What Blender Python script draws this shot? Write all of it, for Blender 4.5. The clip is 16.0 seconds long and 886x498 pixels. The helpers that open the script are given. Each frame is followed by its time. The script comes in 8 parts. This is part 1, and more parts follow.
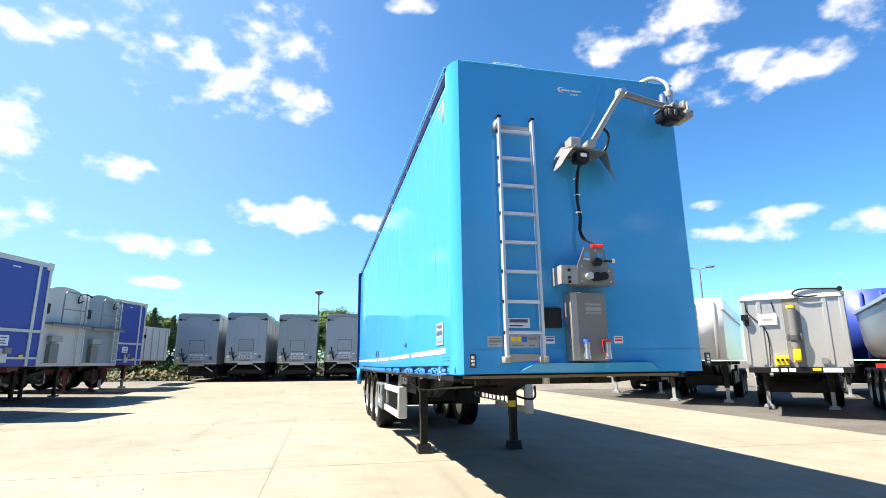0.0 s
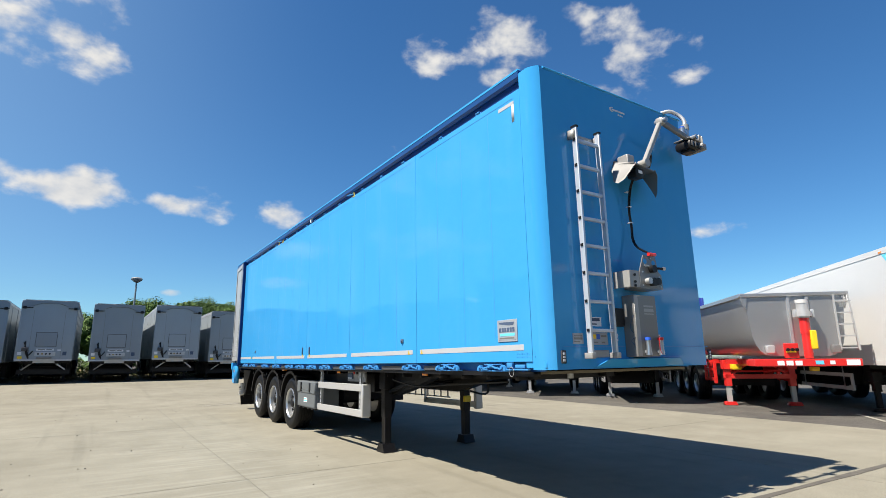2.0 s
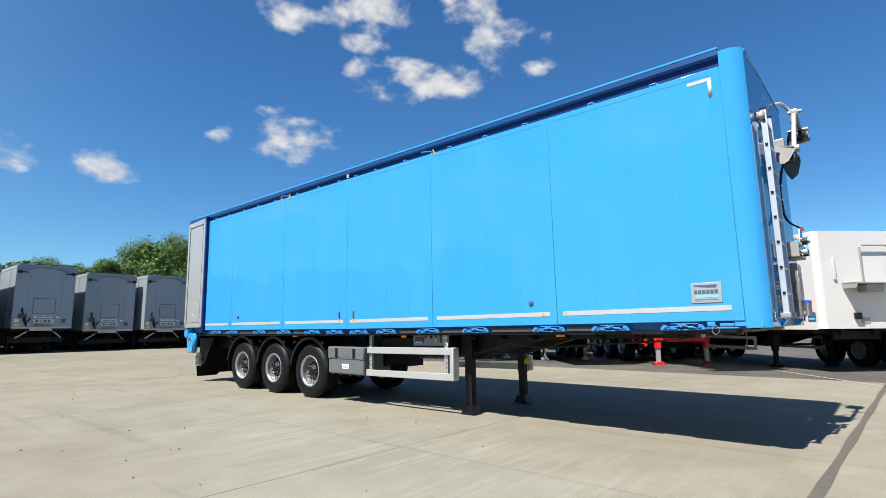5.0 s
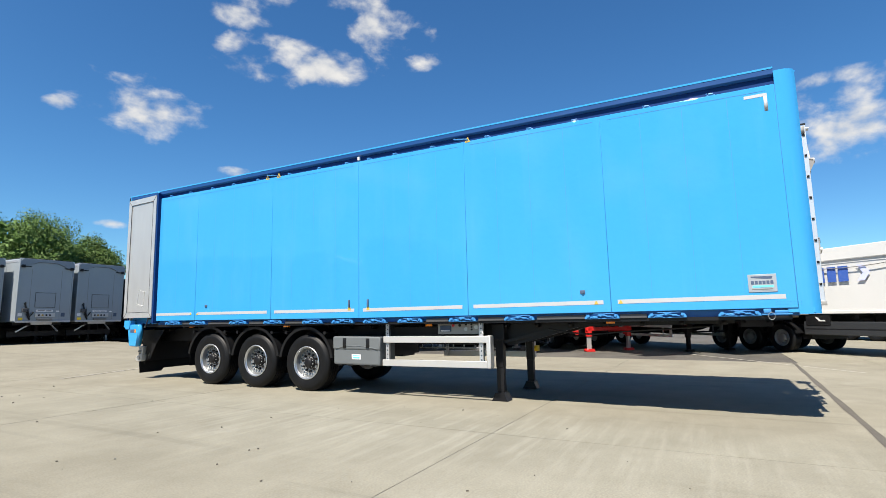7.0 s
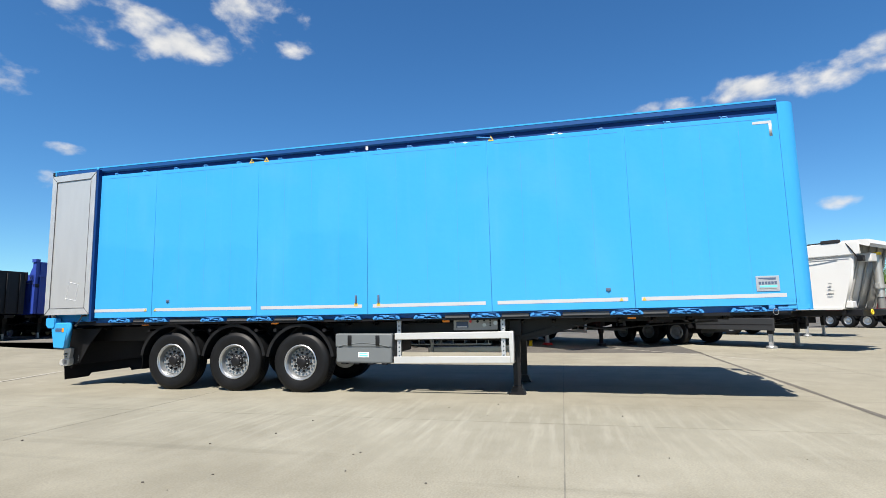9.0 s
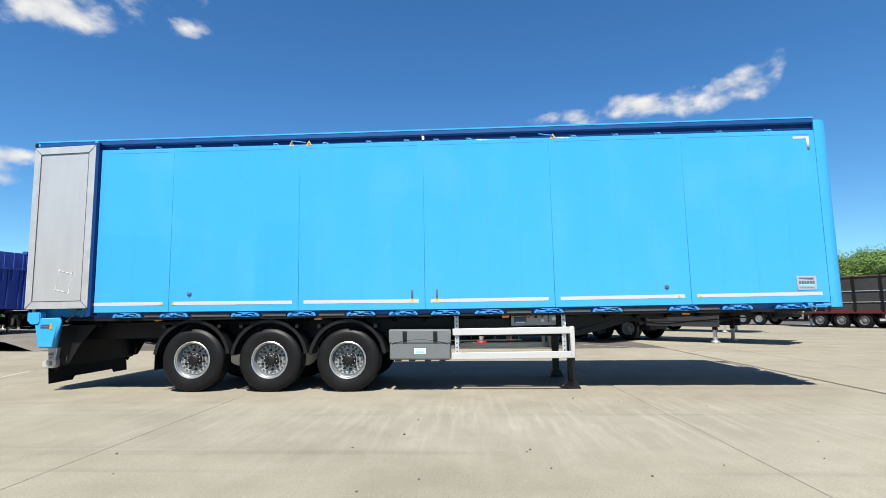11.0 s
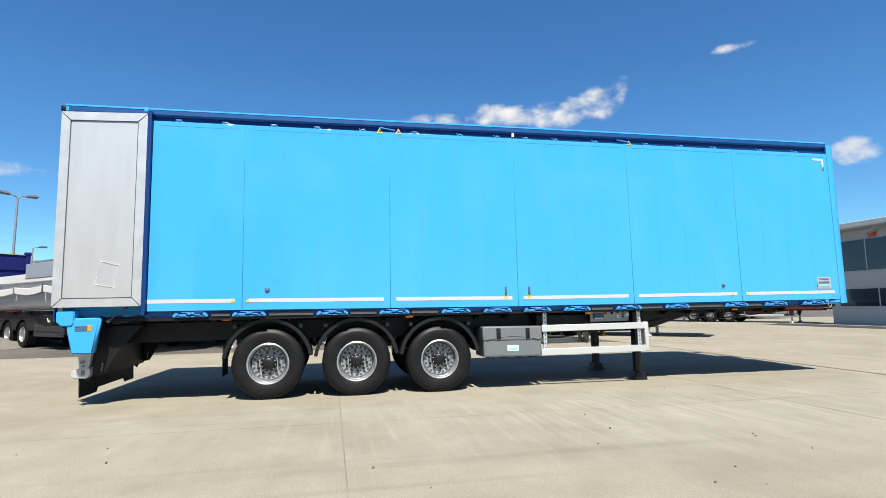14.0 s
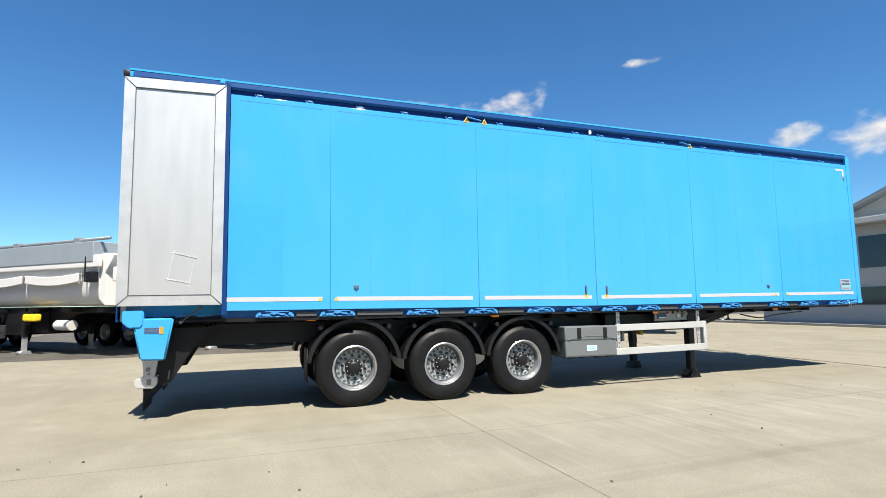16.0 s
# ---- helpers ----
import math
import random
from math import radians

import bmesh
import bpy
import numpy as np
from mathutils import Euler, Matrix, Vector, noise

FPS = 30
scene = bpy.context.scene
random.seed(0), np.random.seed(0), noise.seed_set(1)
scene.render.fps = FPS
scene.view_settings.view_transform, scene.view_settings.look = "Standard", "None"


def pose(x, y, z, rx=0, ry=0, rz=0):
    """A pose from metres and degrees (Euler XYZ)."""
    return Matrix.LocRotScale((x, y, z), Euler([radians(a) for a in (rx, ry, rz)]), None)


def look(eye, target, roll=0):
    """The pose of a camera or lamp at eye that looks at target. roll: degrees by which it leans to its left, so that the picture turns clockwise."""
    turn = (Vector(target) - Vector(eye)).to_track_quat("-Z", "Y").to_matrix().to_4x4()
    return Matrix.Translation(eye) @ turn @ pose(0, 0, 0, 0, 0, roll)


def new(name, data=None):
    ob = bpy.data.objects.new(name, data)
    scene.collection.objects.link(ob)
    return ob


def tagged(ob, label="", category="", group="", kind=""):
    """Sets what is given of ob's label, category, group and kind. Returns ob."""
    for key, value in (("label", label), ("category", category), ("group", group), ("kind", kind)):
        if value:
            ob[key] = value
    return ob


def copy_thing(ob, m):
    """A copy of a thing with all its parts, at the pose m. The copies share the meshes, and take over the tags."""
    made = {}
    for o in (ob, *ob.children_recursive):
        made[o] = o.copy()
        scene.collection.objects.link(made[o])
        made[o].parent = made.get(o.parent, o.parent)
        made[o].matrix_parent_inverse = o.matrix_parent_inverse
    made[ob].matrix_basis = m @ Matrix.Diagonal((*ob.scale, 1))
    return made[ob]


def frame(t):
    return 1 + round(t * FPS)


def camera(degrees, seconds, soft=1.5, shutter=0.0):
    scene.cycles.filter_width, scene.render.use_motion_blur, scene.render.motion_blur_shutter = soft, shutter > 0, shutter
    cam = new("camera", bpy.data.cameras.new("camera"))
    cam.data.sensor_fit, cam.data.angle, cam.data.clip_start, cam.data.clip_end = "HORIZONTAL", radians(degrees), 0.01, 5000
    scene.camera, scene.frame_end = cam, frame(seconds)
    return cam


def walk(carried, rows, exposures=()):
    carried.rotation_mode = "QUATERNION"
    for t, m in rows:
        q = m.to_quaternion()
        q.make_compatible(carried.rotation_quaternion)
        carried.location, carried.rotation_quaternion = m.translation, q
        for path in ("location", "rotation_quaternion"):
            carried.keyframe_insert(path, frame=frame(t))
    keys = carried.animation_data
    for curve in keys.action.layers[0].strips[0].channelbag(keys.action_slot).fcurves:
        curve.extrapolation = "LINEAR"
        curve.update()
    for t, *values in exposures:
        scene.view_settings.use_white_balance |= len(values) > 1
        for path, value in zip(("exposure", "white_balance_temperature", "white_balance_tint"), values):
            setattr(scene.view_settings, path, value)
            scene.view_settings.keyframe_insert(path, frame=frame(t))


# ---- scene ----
cam = camera(80.67, 16.0, soft=0.4)
PATH = [
    (0, (-1.143, -4.518, 1.438), (-0.709, -2.612, 1.860), -0.23),
    (0.5, (-1.757, -4.381, 1.457), (-1.131, -2.527, 1.871), -0.30),
    (1, (-2.347, -4.139, 1.456), (-1.527, -2.361, 1.866), -0.36),
    (1.5, (-2.931, -3.855, 1.447), (-1.964, -2.152, 1.854), -0.37),
    (2, (-3.464, -3.496, 1.446), (-2.391, -1.858, 1.853), -0.42),
    (2.5, (-3.983, -3.144, 1.443), (-2.818, -1.569, 1.846), -0.45),
    (3, (-4.473, -2.721, 1.439), (-3.221, -1.213, 1.841), -0.53),
    (3.5, (-4.950, -2.322, 1.424), (-3.639, -0.861, 1.808), -0.58),
    (4, (-5.385, -1.862, 1.411), (-4.012, -0.448, 1.751), -0.58),
    (4.2, (-5.551, -1.682, 1.393), (-4.153, -0.291, 1.721), -0.54),
    (6.5, (-7.254, 0.638, 1.350), (-5.554, 1.659, 1.613), -0.75),
    (7, (-7.544, 1.163, 1.334), (-5.780, 2.067, 1.593), -0.67),
    (7.5, (-7.839, 1.718, 1.333), (-5.995, 2.448, 1.590), -0.65),
    (8, (-8.060, 2.293, 1.310), (-6.173, 2.907, 1.563), -0.61),
    (8.5, (-8.226, 2.894, 1.322), (-6.308, 3.403, 1.571), -0.66),
    (9, (-8.372, 3.496, 1.331), (-6.436, 3.933, 1.577), -0.70),
    (9.2, (-8.409, 3.747, 1.344), (-6.468, 4.160, 1.593), -0.77),
    (11.3, (-8.565, 6.451, 1.310), (-6.580, 6.484, 1.547), -0.57),
    (11.5, (-8.544, 6.702, 1.327), (-6.559, 6.712, 1.567), -0.69),
    (12, (-8.526, 7.324, 1.340), (-6.541, 7.270, 1.578), -0.73),
    (12.5, (-8.463, 7.907, 1.344), (-6.481, 7.781, 1.578), -0.73),
    (13, (-8.422, 8.471, 1.337), (-6.447, 8.256, 1.569), -0.73),
    (13.5, (-8.309, 9.083, 1.332), (-6.351, 8.749, 1.560), -0.72),
    (14, (-8.167, 9.701, 1.326), (-6.224, 9.285, 1.550), -0.71),
    (14.5, (-7.982, 10.331, 1.336), (-6.054, 9.848, 1.557), -0.69),
    (15, (-7.744, 10.907, 1.341), (-5.828, 10.376, 1.556), -0.61),
    (15.5, (-7.447, 11.467, 1.355), (-5.563, 10.831, 1.565), -0.55),
    (16, (-7.087, 12.047, 1.388), (-5.227, 11.343, 1.597), -0.53),
]
walk(cam, [(t, look(eye, target, roll)) for t, eye, target, roll in PATH],
     [(0, 1.89, 7100, 10), (0.5, 1.71, 7050, 10), (1, 1.46, 7050, 10), (1.5, 1.24, 7000, 10), (2, 1.03, 6850, 10), (2.5, 0.83, 6650, 10), (3.5, 0.88, 6650, 10), (4, 0.93, 6650, 10), (6.5, 1.08, 6750, 10), (7.5, 1.08, 6850, 10), (9, 1.08, 6700, 10), (11.5, 1.15, 6700, 10), (14, 1.20, 6800, 10), (16, 1.23, 6950, 10)])


# ---- world, sun ----
SUN_FROM = Vector((-0.64, 0.03, 1.0)).normalized()
# clouds: bearing from north, height, width and depth, all in degrees
CLOUDS_NORTH = [
    (-17.0, 30.5, 11, 7.5), (-12.2, 26.9, 9.5, 5.2), (-7.4, 33.0, 10.5, 6), (-3.7, 27.5, 6, 3.8), (-28.7, 28.8, 7, 4),
    (-28.5, 19.5, 4, 5.4), (-19.4, 18.1, 5, 2.5), (-3.6, 15.4, 9.5, 3), (4.6, 15.2, 3.8, 2), (9.0, 15.8, 5.6, 2.9),
    (15.8, 14.6, 5.2, 2.3), (-18.3, 11.2, 10.7, 1.9), (-16.3, 7.6, 4.3, 0.9), (-27.9, 12.4, 2.2, 2), (9.8, 37.3, 6.3, 1.4), (5.7, 6.3, 1.7, 0.6),
]
CLOUDS_EAST = [
    (31.2, 20.5, 9.5, 4.6), (33.7, 31.8, 8.3, 2.8), (41.6, 33.4, 6.8, 4.8), (39.8, 29.7, 5.5, 1.7), (46.0, 26.4, 11.5, 3.6),
    (40.0, 27.2, 3.4, 2), (50.6, 35.0, 4, 2.7), (53.8, 32.7, 6, 2.6), (56.6, 30.0, 7.5, 4.2), (60.6, 27.2, 4, 1.6),
    (44.1, 11.9, 8.9, 1.7), (47.5, 13.3, 5.7, 1.4), (53.2, 12.0, 5.5, 2), (62.5, 12.1, 4.4, 1.3), (25.6, 19.2, 2.1, 1.1),
    (30.0, 9.0, 2.7, 0.7), (40.4, 14.9, 2.6, 0.9),
]
CLOUDS_ROUND = [
    (101.2, 20.4, 5.3, 1.4), (101.9, 16.8, 6.4, 5.5), (108.5, 20.3, 6.5, 2.3), (116.5, 20.4, 7, 2.8), (119.6, 21.8, 4, 2.6),
    (115.2, 9.3, 2.9, 1.2), (141.0, 13.0, 3, 1.8), (145.7, 15.0, 3, 1.6), (150.5, 14.1, 4.4, 3), (132.8, 23.9, 2.8, 0.8),
    # negative bearings lie out of view, added for reflections in the blue paint
    (133.9, 10.1, 1.5, 0.8), (-31, 12.4, 9, 3.2), (-38.5, 12.2, 8, 2.4), (-48, 12, 9, 3), (-37, 20.5, 11, 3.6), (-43, 17, 8, 2.6), (-57, 15, 11, 3.5), (-62, 26, 16, 6), (-72, 19, 12, 4), (-84, 14, 14, 4.5), (-98, 22, 16, 5), (-118, 12, 12, 4),
]


def link(nt, a, b):
    nt.links.new(a, b)


def node(nt, kind, operation="", use_clamp=False, data_type="", blend_type="", sky_type="", interpolation_type="", sun_disc=True):
    n = nt.nodes.new(kind)
    if operation:
        n.operation = operation
        if use_clamp:
            n.use_clamp = True
    if data_type:
        n.data_type = data_type
    if blend_type:
        n.blend_type = blend_type
    if sky_type:
        n.sky_type, n.sun_disc = sky_type, sun_disc
    if interpolation_type:
        n.interpolation_type = interpolation_type
    return n


def calc(nt, op, a, b=None, c=None, clamp=False):
    n = node(nt, "ShaderNodeMath", operation=op, use_clamp=clamp)
    for i, v in enumerate((a, b, c)):
        if v is None:
            continue
        if isinstance(v, (int, float)):
            n.inputs[i].default_value = v
        else:
            link(nt, v, n.inputs[i])
    return n.outputs[0]


def make_world():
    w = bpy.data.worlds.new("sky")
    scene.world = w
    w.use_nodes = True
    nt = w.node_tree
    nt.nodes.clear()
    out = node(nt, "ShaderNodeOutputWorld")
    sky = node(nt, "ShaderNodeTexSky", sky_type="NISHITA", sun_disc=False)
    sky.sun_elevation = math.asin(SUN_FROM.z)
    sky.sun_rotation = math.atan2(SUN_FROM.x, SUN_FROM.y)
    sky.air_density, sky.dust_density, sky.ozone_density = 1.0, 0.0, 2.5
    bg = node(nt, "ShaderNodeBackground")
    bg.inputs[1].default_value = 0.050
    co = node(nt, "ShaderNodeTexCoord")
    sep = node(nt, "ShaderNodeSeparateXYZ")
    link(nt, co.outputs["Generated"], sep.inputs[0])
    az = calc(nt, "MULTIPLY", calc(nt, "ARCTAN2", sep.outputs[0], sep.outputs[1]), 180 / math.pi)
    el = calc(nt, "MULTIPLY", calc(nt, "ARCSINE", sep.outputs[2]), 180 / math.pi)
    best = None
    for a, e, wid, hei in CLOUDS_NORTH + CLOUDS_EAST + CLOUDS_ROUND:
        dx = calc(nt, "MULTIPLY", calc(nt, "SUBTRACT", az, a), 1.6 / wid)
        dy = calc(nt, "MULTIPLY", calc(nt, "SUBTRACT", el, e), 1.6 / hei)
        d = calc(nt, "SUBTRACT", 1.0, calc(nt, "ADD", calc(nt, "MULTIPLY", dx, dx), calc(nt, "MULTIPLY", dy, dy)))
        best = d if best is None else calc(nt, "MAXIMUM", best, d)
    best = calc(nt, "MAXIMUM", best, -1.5)
    stretch = node(nt, "ShaderNodeMapping")
    stretch.inputs["Scale"].default_value = (1, 1, 1.55)
    link(nt, co.outputs["Generated"], stretch.inputs[0])
    n1 = node(nt, "ShaderNodeTexNoise")
    n1.inputs["Scale"].default_value, n1.inputs["Detail"].default_value, n1.inputs["Roughness"].default_value = 13, 7, 0.54
    n1.inputs["Distortion"].default_value = 0.1
    link(nt, stretch.outputs[0], n1.inputs["Vector"])
    rough = calc(nt, "MULTIPLY", calc(nt, "SUBTRACT", n1.outputs[0], 0.52), 5.6)
    dens = calc(nt, "MULTIPLY_ADD", best, 0.85, rough)
    ramp = node(nt, "ShaderNodeMapRange", interpolation_type="SMOOTHSTEP")
    for i, v in enumerate((-0.15, 1.35, 0.0, 1.0)):
        ramp.inputs[i + 1].default_value = v
    link(nt, dens, ramp.inputs[0])
    # sunlit tops and slightly grey undersides of the clouds
    n2 = node(nt, "ShaderNodeTexNoise")
    n2.inputs["Scale"].default_value, n2.inputs["Detail"].default_value = 26, 6
    link(nt, stretch.outputs[0], n2.inputs["Vector"])
    tone = node(nt, "ShaderNodeMix", data_type="RGBA")
    tone.inputs[6].default_value, tone.inputs[7].default_value = (5.2, 5.7, 6.5, 1), (8.6, 8.6, 8.5, 1)
    link(nt, calc(nt, "MULTIPLY_ADD", n2.outputs[0], 2.0, -0.45, clamp=True), tone.inputs[0])
    mix = node(nt, "ShaderNodeMix", data_type="RGBA")
    link(nt, calc(nt, "MULTIPLY", ramp.outputs[0], 0.95), mix.inputs[0])
    deep = node(nt, "ShaderNodeHueSaturation")
    deep.inputs["Saturation"].default_value = 1.15
    link(nt, sky.outputs[0], deep.inputs["Color"])
    blue = node(nt, "ShaderNodeMix", data_type="RGBA", blend_type="MULTIPLY")
    blue.inputs[0].default_value, blue.inputs[7].default_value = 1.0, (0.66, 1.10, 1.38, 1)
    link(nt, deep.outputs[0], blue.inputs[6])
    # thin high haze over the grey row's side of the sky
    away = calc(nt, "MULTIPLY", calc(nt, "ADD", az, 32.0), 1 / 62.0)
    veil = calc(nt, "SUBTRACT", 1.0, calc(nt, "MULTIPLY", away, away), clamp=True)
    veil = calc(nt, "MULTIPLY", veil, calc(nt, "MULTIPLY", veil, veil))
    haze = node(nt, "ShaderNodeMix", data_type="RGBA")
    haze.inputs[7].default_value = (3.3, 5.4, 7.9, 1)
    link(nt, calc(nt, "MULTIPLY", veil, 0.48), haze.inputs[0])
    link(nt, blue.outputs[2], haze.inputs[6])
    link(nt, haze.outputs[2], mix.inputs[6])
    link(nt, tone.outputs[2], mix.inputs[7])
    link(nt, mix.outputs[2], bg.inputs[0])
    link(nt, bg.outputs[0], out.inputs[0])


make_world()
sun = new("sun", bpy.data.lights.new("sun", "SUN"))
sun.data.energy, sun.data.angle, sun.data.color = 5.0, radians(0.53), (1.0, 0.95, 0.87)
sun.matrix_world = look((0, 0, 40), Vector((0, 0, 40)) - SUN_FROM)


# ---- materials ----
def material(name, base, rough=0.5, metal=0.0, coat=0.0, vary=0.08, scale=3.0, fine=60.0, bump=0.0, dirt=None, dirt_amount=0.0, stretch=(1, 1, 1), rough_vary=0.08, per_object=0.0, spec=0.5):
    """A surface with colour variation at two scales, roughness variation and fine relief."""
    m = bpy.data.materials.new(name)
    m.use_nodes = True
    nt = m.node_tree
    b = nt.nodes["Principled BSDF"]
    b.inputs["Metallic"].default_value = metal
    b.inputs["Coat Weight"].default_value = coat
    b.inputs["Coat Roughness"].default_value = 0.04
    b.inputs["Specular IOR Level"].default_value = spec
    co = node(nt, "ShaderNodeTexCoord")
    mp = node(nt, "ShaderNodeMapping")
    mp.inputs["Scale"].default_value = stretch
    link(nt, co.outputs["Object"], mp.inputs[0])
    big, small = node(nt, "ShaderNodeTexNoise"), node(nt, "ShaderNodeTexNoise")
    for n, s, d in ((big, scale, 5), (small, fine, 4)):
        n.inputs["Scale"].default_value, n.inputs["Detail"].default_value = s, d
        link(nt, mp.outputs[0], n.inputs["Vector"])
    both = calc(nt, "ADD", calc(nt, "MULTIPLY", big.outputs[0], 1.2), calc(nt, "MULTIPLY", small.outputs[0], 0.8))
    both = calc(nt, "SUBTRACT", both, 1.0)
    amount = calc(nt, "MULTIPLY_ADD", both, 2 * vary, 1.0)
    if per_object:
        info = node(nt, "ShaderNodeObjectInfo")
        amount = calc(nt, "MULTIPLY", amount, calc(nt, "MULTIPLY_ADD", info.outputs["Random"], 2 * per_object, 1 - per_object))
    tint = node(nt, "ShaderNodeMix", data_type="RGBA", blend_type="MULTIPLY")
    tint.inputs[0].default_value = 1.0
    tint.inputs[6].default_value = (*base, 1)
    grey = node(nt, "ShaderNodeCombineColor")
    for i in range(3):
        link(nt, amount, grey.inputs[i])
    link(nt, grey.outputs[0], tint.inputs[7])
    colour = tint.outputs[2]
    if dirt:
        patch = node(nt, "ShaderNodeTexNoise")
        patch.inputs["Scale"].default_value, patch.inputs["Detail"].default_value, patch.inputs["Roughness"].default_value = scale * 0.45, 9, 0.65
        link(nt, mp.outputs[0], patch.inputs["Vector"])
        fac = calc(nt, "MULTIPLY", calc(nt, "MULTIPLY_ADD", patch.outputs[0], 4.0, -1.9, clamp=True), dirt_amount)
        d = node(nt, "ShaderNodeMix", data_type="RGBA")
        d.inputs[7].default_value = (*dirt, 1)
        link(nt, fac, d.inputs[0])
        link(nt, colour, d.inputs[6])
        colour = d.outputs[2]
    link(nt, colour, b.inputs["Base Color"])
    link(nt, calc(nt, "MULTIPLY_ADD", both, rough_vary, rough, clamp=True), b.inputs["Roughness"])
    if bump:
        bp = node(nt, "ShaderNodeBump")
        bp.inputs["Strength"].default_value, bp.inputs["Distance"].default_value = 1.0, bump
        link(nt, both, bp.inputs["Height"])
        link(nt, bp.outputs[0], b.inputs["Normal"])
    return m


def blue_paint():
    m = material("blue_paint", (0.033, 0.274, 0.580), 0.5, 0, 0.72, 0.025, 0.9, 9, 0.003, spec=0.0)
    nt = m.node_tree
    b = nt.nodes["Principled BSDF"]
    b.inputs["Coat IOR"].default_value = 1.56
    before = b.inputs["Base Color"].links[0].from_socket
    co = node(nt, "ShaderNodeTexCoord")
    fac = None
    for scale, loc, low in (((5.0, 5.0, 0.22), (0, 0, 0), -0.58), ((1.1, 1.1, 0.5), (3, 1, 2), -0.50)):
        mp = node(nt, "ShaderNodeMapping")
        mp.inputs["Scale"].default_value, mp.inputs["Location"].default_value = scale, loc
        link(nt, co.outputs["Object"], mp.inputs[0])
        n = node(nt, "ShaderNodeTexNoise")
        n.inputs["Scale"].default_value, n.inputs["Detail"].default_value = 1.6, 6
        link(nt, mp.outputs[0], n.inputs["Vector"])
        one_fac = calc(nt, "MULTIPLY", calc(nt, "ADD", n.outputs[0], low, clamp=True), 0.45)
        fac = one_fac if fac is None else calc(nt, "ADD", fac, one_fac, clamp=True)
    mix = node(nt, "ShaderNodeMix", data_type="RGBA")
    mix.inputs[7].default_value = (0.12, 0.34, 0.57, 1)
    link(nt, fac, mix.inputs[0])
    link(nt, before, mix.inputs[6])
    link(nt, mix.outputs[2], b.inputs["Base Color"])
    link(nt, calc(nt, "MULTIPLY_ADD", fac, 0.5, 0.05), b.inputs["Coat Roughness"])
    return m


BLUE = blue_paint()
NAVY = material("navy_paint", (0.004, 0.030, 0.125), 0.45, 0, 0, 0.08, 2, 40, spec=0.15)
# the trailer's blue, darkened for the shade under the side panels
SHADED_RAIL_BLUE = material("sill_blue_paint", (0.014, 0.125, 0.37), 0.45, 0, 0.2, 0.08, 2, 40, spec=0.3)
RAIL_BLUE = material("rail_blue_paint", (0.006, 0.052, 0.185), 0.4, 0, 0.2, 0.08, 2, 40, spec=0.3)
LATCH = material("latch_blue_paint", (0.03, 0.21, 0.50), 0.5, 0, 0.05, 0.12, 6, 60, 0.0006)
ALU = material("mill_aluminium", (0.47, 0.485, 0.49), 0.40, 0.5, 0, 0.06, 1.2, 25, 0.0005, (0.42, 0.43, 0.44), 0.35, (6, 6, 1))
ALU_WELD = material("welded_aluminium", (0.48, 0.50, 0.51), 0.40, 0.5, 0, 0.16, 5, 50, 0.001, (0.36, 0.38, 0.41), 0.4)
ALU_RAIL = material("anodised_aluminium", (0.56, 0.56, 0.55), 0.42, 0.55, 0, 0.05, 4, 60, 0.0003)
RIM = material("polished_rim", (0.49, 0.50, 0.51), 0.30, 0.85, 0, 0.07, 6, 70, 0.0004)
# rim aluminium with the shade of a deep wheel put into its grey
RIM_DISC = material("brushed_rim_disc", (0.27, 0.28, 0.285), 0.45, 0.45, 0, 0.12, 6, 70, 0.0004, (0.16, 0.16, 0.16), 0.3)
STEEL = material("galvanised_steel", (0.5, 0.51, 0.52), 0.45, 0.7, 0, 0.15, 9, 80, 0.0006)
GREY = material("grey_enamel", (0.180, 0.178, 0.172), 0.38, 0.2, 0.2, 0.06, 3, 60, 0.0004)
GREY_LIGHT = material("light_grey_enamel", (0.31, 0.305, 0.29), 0.4, 0.2, 0.1, 0.06, 3, 60, 0.0004)
BLACK = material("black_chassis_paint", (0.006, 0.006, 0.0075), 0.45, 0, 0.0, 0.2, 4, 50, 0.0008, (0.015, 0.015, 0.0155), 0.3, spec=0.3)
RUBBER = material("tyre_rubber", (0.0052, 0.0056, 0.0066), 0.50, 0, 0, 0.25, 6, 90, 0.0006, (0.0115, 0.0115, 0.0118), 0.4, spec=0.2)
PLASTIC = material("black_plastic", (0.0065, 0.0068, 0.0078), 0.42, 0, 0, 0.12, 6, 120, 0.0006, (0.013, 0.0128, 0.0125), 0.25, spec=0.3)
TOOLBOX = material("charcoal_plastic", (0.105, 0.117, 0.124), 0.52, 0, 0, 0.08, 4, 140, 0.0008)
FAIRING = material("dark_grey_fairing", (0.020, 0.022, 0.025), 0.5, 0, 0, 0.1, 4, 80, 0.0006)
WHITE = material("white_paint", (0.56, 0.56, 0.55), 0.35, 0, 0.4, 0.03, 1.5, 30, 0.0004)
WHITE_TAPE = material("reflective_tape", (0.40, 0.415, 0.435), 0.45, 0.1, 0.1, 0.05, 4, 120, 0.0002)
RED = material("red_paint", (0.62, 0.020, 0.018), 0.38, 0, 0.4, 0.07, 3, 50, 0.0004)
DARK_RED = material("maroon_paint", (0.10, 0.012, 0.014), 0.5, 0, 0.2, 0.1, 3, 50, 0.0005)
YELLOW = material("yellow_paint", (0.80, 0.55, 0.02), 0.4, 0, 0.2, 0.06, 5, 70)
LABEL_YELLOW = material("label_yellow", (0.46, 0.33, 0.05), 0.5, 0, 0, 0.1, 5, 70)
DULL_YELLOW = material("faded_yellow_paint", (0.30, 0.22, 0.06), 0.55, 0, 0, 0.1, 5, 70)
